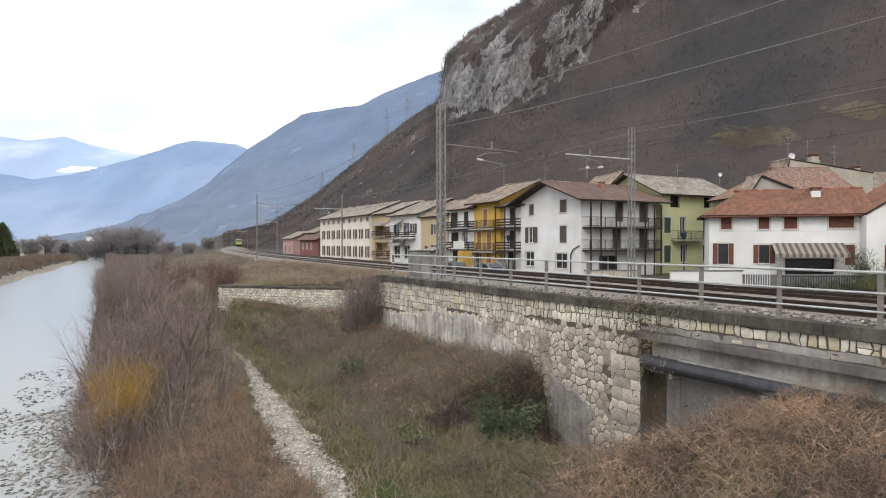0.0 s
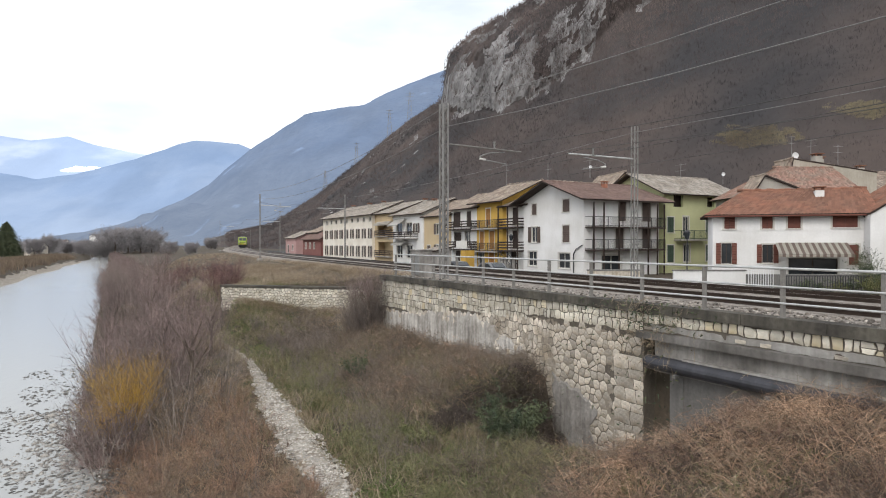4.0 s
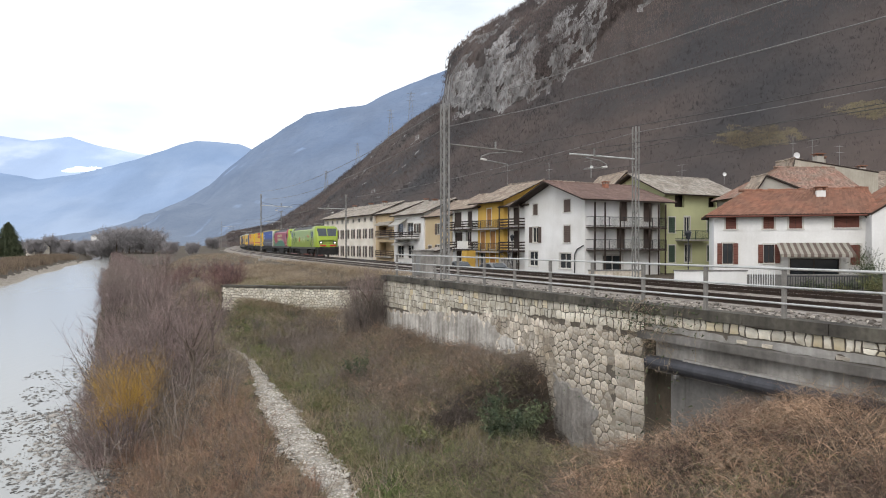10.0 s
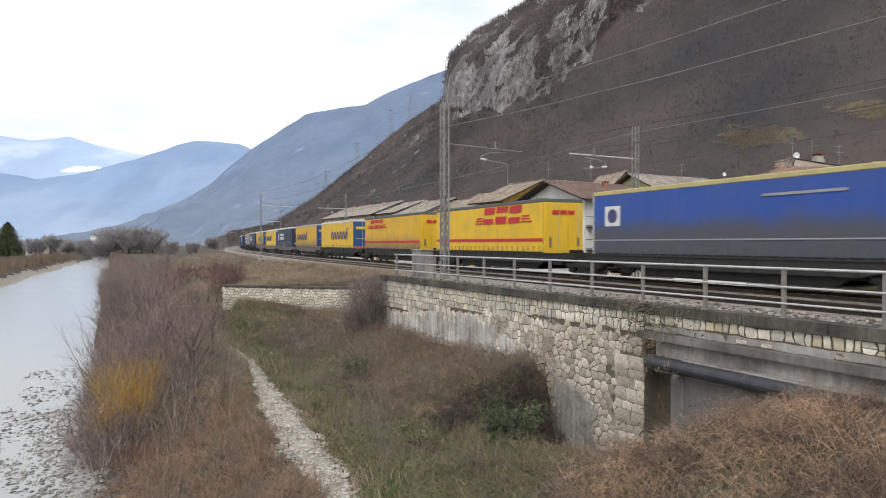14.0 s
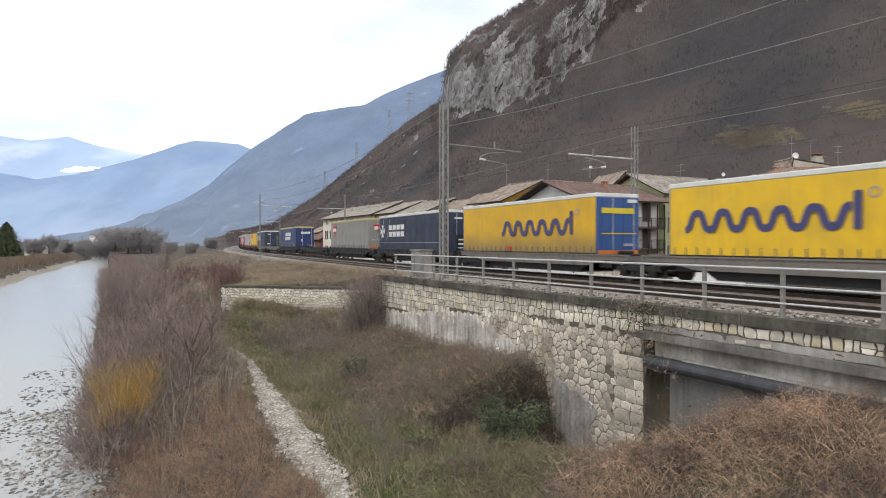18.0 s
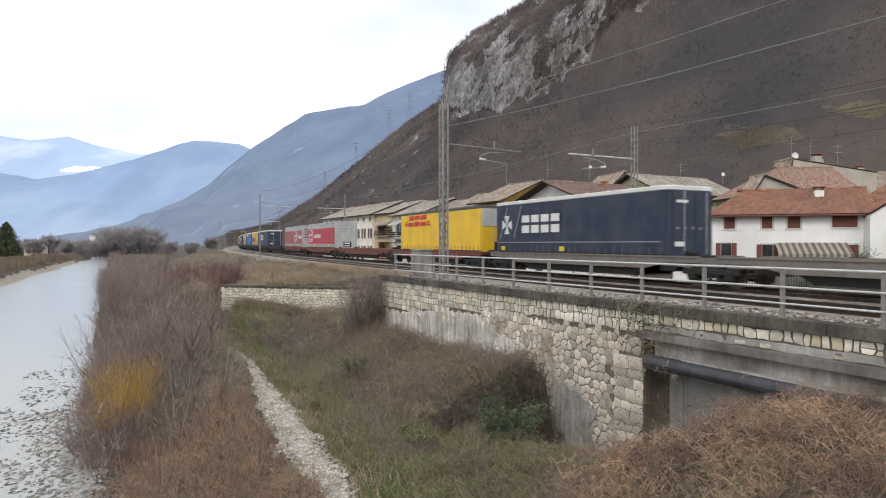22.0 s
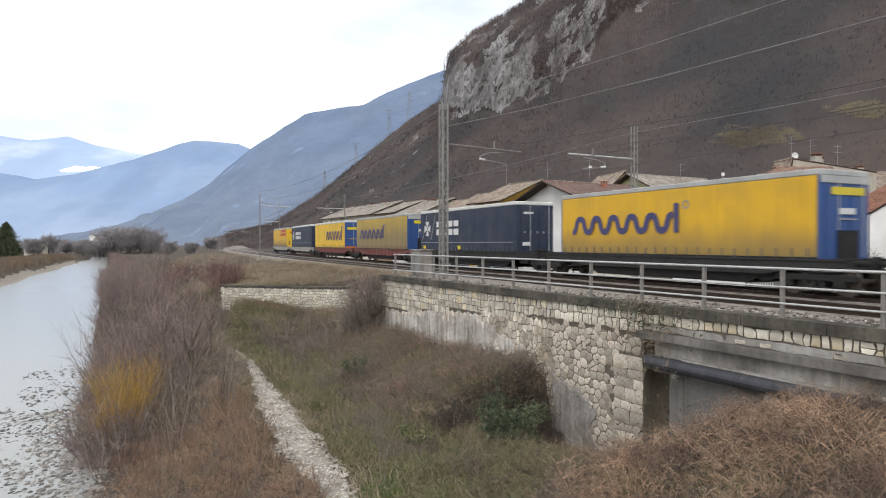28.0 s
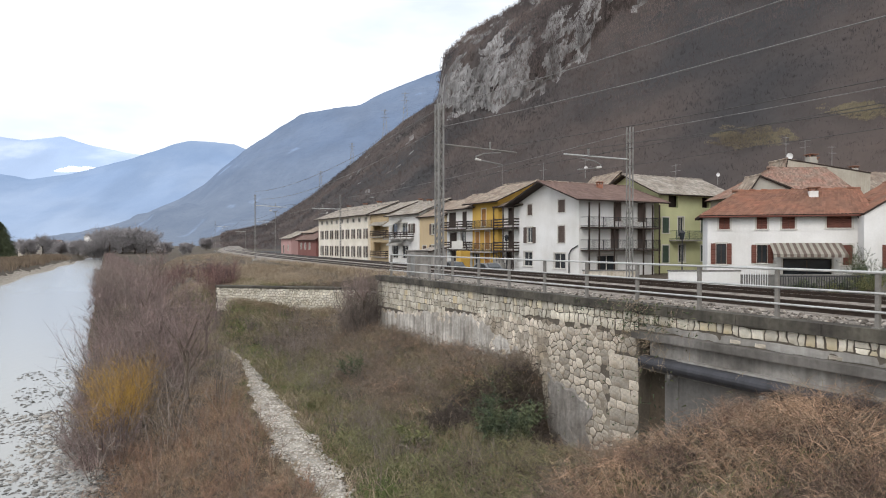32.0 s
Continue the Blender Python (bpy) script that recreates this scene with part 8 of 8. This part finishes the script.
for px, Z, w, h, mm, lab in ((45, 300, 6, 4.2, "render_cream", "small cream farm shed across the river"), (160, 900, 9, 16, "render_white", "white church tower in the far village"), (140, 900, 16, 7, "render_white", "white house in the far village"),
                             (185, 920, 18, 7, "render_cream", "pale house in the far village"), (95, 820, 16, 8, "render_cream", "pale house in the far village")):
    house(lab, standing((px - 784) / F * Z, Z, 5, -4.2), w, 9, h, 2.2, "y" if h > 12 else "x", mm, "roof_brown", .4, wins=[("f", w * .25, h * .5, 1.2, 1.5, ""), ("f", w * .6, h * .5, 1.2, 1.5, "")])

# ---------------------------------------------------------------- stones: river bed, path, slope
def pebbles(name, pts, r0, r1, material, label, flat_k=.55):
    n = len(pts)
    ico = [(0, 0, 1), (.89, 0, .45), (.28, .85, .45), (-.72, .53, .45), (-.72, -.53, .45), (.28, -.85, .45), (.72, .53, -.45), (-.28, .85, -.45), (-.89, 0, -.45), (-.28, -.85, -.45), (.72, -.53, -.45), (0, 0, -1)]
    fc = [(0, 1, 2), (0, 2, 3), (0, 3, 4), (0, 4, 5), (0, 5, 1), (1, 6, 2), (2, 7, 3), (3, 8, 4), (4, 9, 5), (5, 10, 1), (6, 7, 2), (7, 8, 3), (8, 9, 4), (9, 10, 5), (10, 6, 1), (11, 7, 6), (11, 8, 7), (11, 9, 8), (11, 10, 9), (11, 6, 10)]
    I, Fa = np.array(ico), np.array(fc)
    r = r0 + (r1 - r0) * rg.uniform(0, 1, n) ** 2.5
    a = rg.uniform(0, 6.28, n)
    v = I[None] * (1 + .22 * rg.normal(size=(n, 12, 1))) * r[:, None, None] * np.array([1, 1, flat_k]) * rg.uniform(.7, 1.3, (n, 1, 3))
    c, sn = np.cos(a)[:, None], np.sin(a)[:, None]
    v = np.stack([v[..., 0] * c - v[..., 1] * sn, v[..., 0] * sn + v[..., 1] * c, v[..., 2]], -1) + pts[:, None]
    f = (Fa[None] + 12 * np.arange(n)[:, None, None]).reshape(-1, 3)
    me = bpy.data.meshes.new(name)
    me.vertices.add(n * 12)
    me.vertices.foreach_set("co", v.astype(np.float32).ravel())
    me.loops.add(f.size)
    me.loops.foreach_set("vertex_index", f.astype(np.int32).ravel())
    me.polygons.add(len(f))
    me.polygons.foreach_set("loop_start", np.arange(0, f.size, 3, dtype=np.int32))
    me.update(calc_edges=True)
    me.materials.append(M[material])
    return stuff(new(name, me), label, "stones")


def bar(s, D):
    return fbm(s * .33, D * .6, 6) > -.12 or D > shore_right(s) - .8


pts = spots(15000, 8, 48, -7.5, 1.3, lambda s, D: D < shore_right(s) + 1.8 and bar(s, D) and D > -6.4 + .1 * max(0, s - 20))
pts[:, 2] = np.maximum(pts[:, 2], WATER_Z - .03)
pebbles("river_stones", pts, .022, .115, "stone_wet", "grey pebbles and cobbles in shallow river water")
pts = spots(2600, 18, 36, -3.8, .6, lambda s, D: -2.6 + 1.9 * fbm(s * .5, D * .8, 71) + abs(rg.normal(0, .8)) < D - shore_right(s) < .7)
pts[:, 2] = np.maximum(pts[:, 2], WATER_Z)
pebbles("shore_gravel", pts, .022, .10, "stone_loose", "grey-beige gravel heaped at the water's edge")
pts = spots(330, 8, 36, -4.2, 1.0, lambda s, D: -1.3 < D - shore_right(s) < .9)
pts[:, 2] = np.maximum(pts[:, 2], WATER_Z)
pebbles("river_boulders", pts, .04, .19, "stone_loose", "pale boulders at the river's edge")
# footpath
pv, pf = [], []
PS = axis(((-6, 50, .5),))
for i, s in enumerate(PS):
    c, w = path_c(s), path_w(s)
    for k in range(6):
        D = c + w * (k / 2.5 - 1) * (1 + .55 * fbm(s * 1.1, k * .6, 3)) + .12 * fbm(s * .8, 1, 5)
        p = P(s, D)
        pv.append((p.x, p.y, ground_z(p.x, p.y) + (.05 if 0 < k < 5 else -.06)))
    if i:
        a = 6 * i
        for k in range(5):
            pf.append((a - 6 + k, a - 5 + k, a + 1 + k, a + k))
tagged(part("footpath", (pv, pf), "gravel_path"), "pale trodden gravel footpath through the grass", "footpath", kind="structure")
pts = spots(8000, 4, 34, 3.0, 7.6, on_path, .045)
pebbles("path_gravel", pts, .012, .062, "gravel_pale", "loose pale gravel on the footpath")
pts = np.concatenate([np.array([tuple(P(s, D, z)) for s, D, z in zip(rg.uniform(-6, 31, 9000), rg.uniform(13.5, 15.9, 9000), np.zeros(9000))])])
sD = [to_sD(p[0], p[1]) for p in pts]
pts[:, 2] = -.01 + .02 * rg.normal(size=len(pts)) - np.array([.11 * smooth(13.9, 15.3, D) for s, D in sD])
pebbles("ballast_stones", pts, .026, .075, "ballast", "loose ballast stones beside the track", .8)

# ---------------------------------------------------------------- woods on the near hillside
hp, meadow = [], []


def clearing(b, t):
    """Pale grassy glades low on the slope."""
    x, y, z = hill_point(b, t)
    r = (z - EYE.z) / y
    glade = 1 - ((b - .482) / .062) ** 2 - ((r - .163) / .016) ** 2 > 1.3 * fbm(b * 40, r * 90, 31)
    return glade or 1 - ((b - .66) / .06) ** 2 - ((r - .203) / .012) ** 2 > 1.3 * fbm(b * 40, r * 90, 31)


while len(hp) < 62000:
    b, t = rg.uniform(-.33, 1.0), rg.uniform(.0, 1.0) ** .75
    c = table(CLIFF, b)
    if c < .995 and t > c - .04 and rg.uniform() < lerp(.86, .35, smooth(.05, .2, b)) * (1 if t < .93 else .4):
        continue
    if b < -.02 and rg.uniform() < .55:
        continue
    if .38 < b < .84 and t < .3 and clearing(b, t) and rg.uniform() < .96:
        continue
    hp.append(hill_point(b, t))
while len(meadow) < 2200:
    b, t = rg.uniform(.38, .84), rg.uniform(.02, .25)
    if clearing(b, t):
        meadow.append(hill_point(b, t))
for src, tall, name, material, label, cat in ((hp, 1.0, "hill_trees", "hill_tree", "leafless brown trees covering the hillside", "woods"),
                                              (meadow, .42, "hill_meadow", "hill_grass", "pale dry grass in a clearing on the hillside", "grass")):
    st = Stems()
    src = np.array(src)
    i = np.repeat(np.arange(len(src)), 5 if tall == 1 else 9)
    far = np.clip(src[i][:, 1] / 430, .28, 1.3) * np.where(src[i][:, 0] < 0, .7, 1.0)
    st.add(src[i] + rg.normal(0, 1.2, (len(i), 3)) * np.array([1, 1, .3]) * far[:, None], unit(np.c_[rg.normal(0, .22, (len(i), 2)), rg.uniform(.7, 1.2, len(i))]),
           rg.uniform(1.2, 3.2, len(i)) * far * tall, rg.uniform(.14, .42, len(i)) * far, .1, 1)
    stuff(st.mesh(name, material), label, cat)


def pylon(b, t, h):
    p = Vector(hill_point(b, t))
    o = thing("pylon", Matrix.Translation(p - Vector((0, 0, 1))), "steel lattice power pylon on the ridge", "pylon", "power pylons")
    bm = B()
    w = h * .09
    for sx in (-1, 1):
        for sy in (-1, 1):
            cyl(bm, (sx * w, sy * w, 0), (sx * w * .18, sy * w * .18, h), .12, n=4)
        for k in range(7):
            z0, z1 = h * k / 7, h * (k + 1) / 7
            a0, a1 = w * (1 - .82 * k / 7), w * (1 - .82 * (k + 1) / 7)
            cyl(bm, (sx * a0, -a0, z0), (sx * a1, a1, z1), .08, n=4)
            cyl(bm, (-a0, sx * a0, z0), (a1, sx * a1, z1), .08, n=4)
    part("lattice", bm, "galv_dull", o)
    for k in (.72, .84, .95):
        bm = B()
        cyl(bm, (-h * .13, 0, h * k), (h * .13, 0, h * k), .13, n=4)
        part("cross_arm", bm, "galv_dull", o)


for b, t, h in ((-.0805, .97, 29), (-.0495, .97, 30), (-.131, .97, 24), (-.179, .96, 22)):
    pylon(b, t, h)

# ---------------------------------------------------------------- stones of the walls
def stone_mesh(pts, depth, back=.05):
    """One dressed stone: outline in the wall's plane (u, v), rounded front. Returns verts and faces; w is outwards."""
    n = len(pts)
    cu, cv = sum(p[0] for p in pts) / n, sum(p[1] for p in pts) / n
    V = [(u, v, -back) for u, v in pts] + [(u, v, depth * .55) for u, v in pts]
    V += [(cu + (u - cu) * .93, cv + (v - cv) * .93, depth * (1 + .25 * math.sin(u * 31 + v * 17))) for u, v in pts]
    Fc = []
    for k in (0, n):
        for i in range(n):
            j = (i + 1) % n
            Fc.append((k + i, k + j, k + n + j, k + n + i))
    Fc.append(tuple(range(2 * n, 3 * n)))
    return V, Fc


def courses(u0, u1, ztop, zbot, w, h, rnd, joint=.022, jit=.24, split=0):
    """Rough coursed stonework: outlines that share jittered corners, with open joints between them."""
    out = []
    z = ztop
    row = 0
    while True:
        hh = h * rnd.uniform(.8, 1.25)
        us = [u0]
        while us[-1] < u1 - w * .6:
            us.append(us[-1] + w * rnd.uniform(.6, 1.5))
        us[-1] = u1
        any_left = False
        blocks = []
        for a, b in zip(us, us[1:]):
            if z - hh * .5 < zbot((a + b) / 2):
                continue
            mid = z - hh * rnd.uniform(.4, .6)
            blocks += [(a, b, z - hh, mid), (a, b, mid, z)] if rnd.random() < split else [(a, b, z - hh, z)]
        any_left = bool(blocks)
        for a, b, lo, hi in blocks:
            q = [(a, lo), (b, lo), (b, hi), (a, hi)]
            pts = []
            for i in range(4):
                p, nx_ = q[i], q[(i + 1) % 4]
                for t in (.04, .5, .96):
                    pts.append([lerp(p[0], nx_[0], t), lerp(p[1], nx_[1], t)])
            cu, cv = (a + b) / 2, (lo + hi) / 2
            res = []
            for u, v in pts:
                ju = .11 * h * fbm(u * 5.1, v * 5.1, 3) * 2
                jv = jit * h * fbm(u * 2.3, v * 2.9, 9) * 1.6
                u, v = u + ju, v + jv
                eu, ev = joint * rnd.uniform(.7, 1.7), joint * rnd.uniform(.3, .9)
                res.append((cu + math.copysign(max(abs(u - cu) - eu, .3 * abs(u - cu)), u - cu), cv + math.copysign(max(abs(v - cv) - ev, .3 * abs(v - cv)), v - cv)))
            out.append(res)
        z -= hh
        row += 1
        if not any_left or row > 40:
            return out


rnd = random.Random(11)


def band_low(s):
    return table(((-40, -.60), (13.0, -.60), (13.2, -.80), (18.3, -.82), (24, -1.10), (29.5, -1.62), (33, -1.62)), s)


def cells(u0, u1, ztop, zbot, w, h, rnd, joint=.0065, jit=.43):
    """Rubble stonework: each stone is the patch of wall nearer to its own middle than to any other's."""
    rows = int((ztop - min(zbot(u0), zbot(u1), zbot((u0 + u1) / 2))) / h) + 2
    cols = int((u1 - u0) / w) + 3
    seed = {}
    for r in range(-1, rows + 1):
        for c in range(-2, cols + 1):
            seed[r, c] = (u0 + (c + .5 * (r % 2) + rnd.uniform(-jit, jit)) * w, ztop - (r + .5 + rnd.uniform(-jit, jit) * .8) * h)
    out = []
    for (r, c), (su, sv) in seed.items():
        if r < 0 or not u0 + .02 < su < u1 - .02 or sv < zbot(su) or sv > ztop:
            continue
        lo = zbot(su) - h * .3
        poly = [(max(u0, su - 2 * w), max(lo, sv - 2 * h)), (min(u1, su + 2 * w), max(lo, sv - 2 * h)), (min(u1, su + 2 * w), min(ztop, sv + 2 * h)), (max(u0, su - 2 * w), min(ztop, sv + 2 * h))]
        for dr in (-2, -1, 0, 1, 2):
            for dc in (-2, -1, 0, 1, 2):
                o = seed.get((r + dr, c + dc))
                if not o or (dr, dc) == (0, 0):
                    continue
                mu, mv, du, dv = (su + o[0]) / 2, (sv + o[1]) / 2, o[0] - su, o[1] - sv
                L = math.hypot(du, dv)
                inside = lambda p: ((p[0] - mu) * du + (p[1] - mv) * dv) / L + joint
                res = []
                for i, p in enumerate(poly):
                    q = poly[(i + 1) % len(poly)]
                    a, b2 = inside(p), inside(q)
                    if a <= 0:
                        res.append(p)
                    if (a < 0) != (b2 < 0):
                        t = a / (a - b2)
                        res.append((lerp(p[0], q[0], t), lerp(p[1], q[1], t)))
                poly = res
                if len(poly) < 3:
                    break
            if len(poly) < 3:
                break
        if len(poly) < 3 or max(p[0] for p in poly) - min(p[0] for p in poly) < .05 or max(p[1] for p in poly) - min(p[1] for p in poly) < .05:
            continue
        soft = []
        for i, p in enumerate(poly):
            for q in (poly[i - 1], poly[(i + 1) % len(poly)]):
                L = math.hypot(q[0] - p[0], q[1] - p[1])
                t = min(.018 / max(L, .001), .27)
                soft.append((lerp(p[0], q[0], t), lerp(p[1], q[1], t)))
        out.append(soft)
    return out


near_stones, far_stones = [], []


def low_wall(s):
    return table(((13.1, -5.0), (17.0, -5.0), (17.6, -3.2), (20.5, -2.6), (21.5, -2.4)), s) if s < 21.5 else band_low(s) - .5


# two or three squared courses under the coping
for pts in courses(W_OPEN + 1.12, W_END - .02, -.205, lambda u: band_low(u) - .05, .235, .265, rnd, joint=.021, jit=.15, split=.10):
    near_stones.append((pts, "stone_yellow" if rnd.random() < .06 else "stone"))
# rubble half sunk in its pointing below them
for pts in cells(W_OPEN + 1.12, W_END - .02, -.66, low_wall, .25, .245, rnd, joint=.015, jit=.44):
    cu, cv = sum(q[0] for q in pts) / len(pts), sum(q[1] for q in pts) / len(pts)
    if (cu > 14.3 + .25 * math.sin(cv * 9) or cv > -1.35) and cv < band_low(cu) - .02:
        near_stones.append((pts, "stone_grey"))
for pts in courses(W_OPEN + 1.12, 14.25, -1.45, low_wall, .40, .31, rnd, joint=.011, jit=.16):
    near_stones.append((pts, "stone_grey"))
# over the bridge: one row of squared stones, a thin broken row under it
for pts in courses(1.0, W_OPEN + 1.10, -.205, lambda s: -.40, .245, .25, rnd, joint=.018, jit=.12, split=.10):
    near_stones.append((pts, "stone_yellow" if rnd.random() < .16 else "stone"))
for pts in courses(1.0, W_OPEN + 1.10, -.56, lambda s: -.66, .26, .085, rnd, joint=.010, jit=.3):
    if rnd.random() < .35:
        near_stones.append((pts, "stone_grey"))
for pts in cells(W_END + .02, W_END + 1.88, -.95, lambda s: -1.75, .25, .22, rnd):
    far_stones.append((pts, "stone"))


ORG = P(0, W_D + .03)


def wall_frame():
    """Wall's own axes: u along the line, v up, w out towards the viewer."""
    return Matrix(((DX, 0, -NX, ORG.x), (DY, 0, -NY, ORG.y), (0, 1, 0, 0), (0, 0, 0, 1)))


WF = wall_frame()
near_stones.sort(key=lambda a: sum(q[0] for q in a[0]) / len(a[0]))
count = 0
rest = {"stone": ([], []), "stone_yellow": ([], []), "stone_grey": ([], [])}
for pts, mname in near_stones + far_stones:
    dep = rnd.uniform(.012, .034) if mname != "stone_grey" else rnd.uniform(.006, .026)
    V, Fc = stone_mesh(pts, dep)
    if count < 330:
        cu, cv = sum(q[0] for q in pts) / len(pts), sum(q[1] for q in pts) / len(pts)
        ob = part("stone", ([(u - cu, v - cv, w) for u, v, w in V], Fc), mname, RW)
        ob.matrix_world = WF @ Matrix.Translation((cu, cv, 0))
        count += 1
    else:
        rv, rf2 = rest[mname]
        k = len(rv)
        rv += [tuple(WF @ Vector(v)) for v in V]
        rf2 += [tuple(i + k for i in f) for f in Fc]
for mname, (rv, rf2) in rest.items():
    if rv:
        tagged(part("stonework", (rv, rf2), mname, RW), kind="stuff")

# old render that clings to the lower wall, and the cement patch
def skin(u0, u1, top, bot, out, material, name, label, seed, n=60, m=14, rough=1.0, ragged=1.0):
    vs, fs = [], []
    for i in range(n + 1):
        for j in range(m + 1):
            u = lerp(u0, u1, i / n)
            a, b2 = top(u) + ragged * .16 * fbm(u * 2.3, seed), bot(u) + ragged * .22 * fbm(u * 1.3, seed + 4)
            v = lerp(a, b2, j / m)
            edge = 1 - smooth(0, .18, min(i / n, 1 - i / n))
            u += edge * .35 * fbm(v * 1.9, seed + 7, i / n)
            w = out + rough * (.035 * fbm(u * 1.6, v * 1.6, seed) + .02 * fbm(u * 6, v * 3, seed) - .02 * smooth(.15, .45, fbm(u * .9, v * 1.1, seed + 2)))
            vs.append(tuple(WF @ Vector((u, v, w if 0 < j < m and 0 < i < n else -.03))))
    for i in range(n):
        for j in range(m):
            a = i * (m + 1) + j
            fs.append((a, a + 1, a + m + 2, a + m + 1))
    return part(name, (vs, fs), material, RW, label)


skin(18.6, W_END, lambda u: band_low(u) + .10 - 1.0 * smooth(22.5, 18.6, u), lambda u: -6, .035, "plaster_patch", "old_render", "streaked grey render over the lower wall", 1.0)
skin(-1, W_OPEN + 1.0, lambda u: -.475, lambda u: -.69, .012, "concrete", "cement_band", "pale worn cement under the stone row", 9.0, 90, 8, .6, .3)
skin(W_OPEN + 1.5, 22.0, lambda u: band_low(u) + .02, lambda u: low_wall(u) - .1, .000, "pointing", "pointing", "pale worn mortar between the lower stones", 3.0, 130, 60, .55)
skin(15.1, 17.1, lambda u: -2.5 - .3 * (16.9 - u), lambda u: -4.9, .05, "cement_old", "cement_patch", "grey cement patch", 5.0)

# terrace wall stones, small and many
tv, tfc = [], []
for pts in cells(0.05, TW_LEN - .05, -.02, lambda u: lerp(-1.5, -3.2, u / TW_LEN), .20, .17, rnd, joint=.014):
    V, Fc = stone_mesh(pts, rnd.uniform(.008, .028))
    k = len(tv)
    tv += [tuple(TWP(u, w, tw_top(u) + v)) for u, v, w in V]
    tfc += [tuple(i + k for i in f) for f in Fc]
tagged(part("stonework", (tv, tfc), "stone", TW), kind="stuff")


def motions():
    """All that moves: the train rolls past along the far track."""
    for o, S in MOVERS:
        walk(o, rows_for(S))


motions()
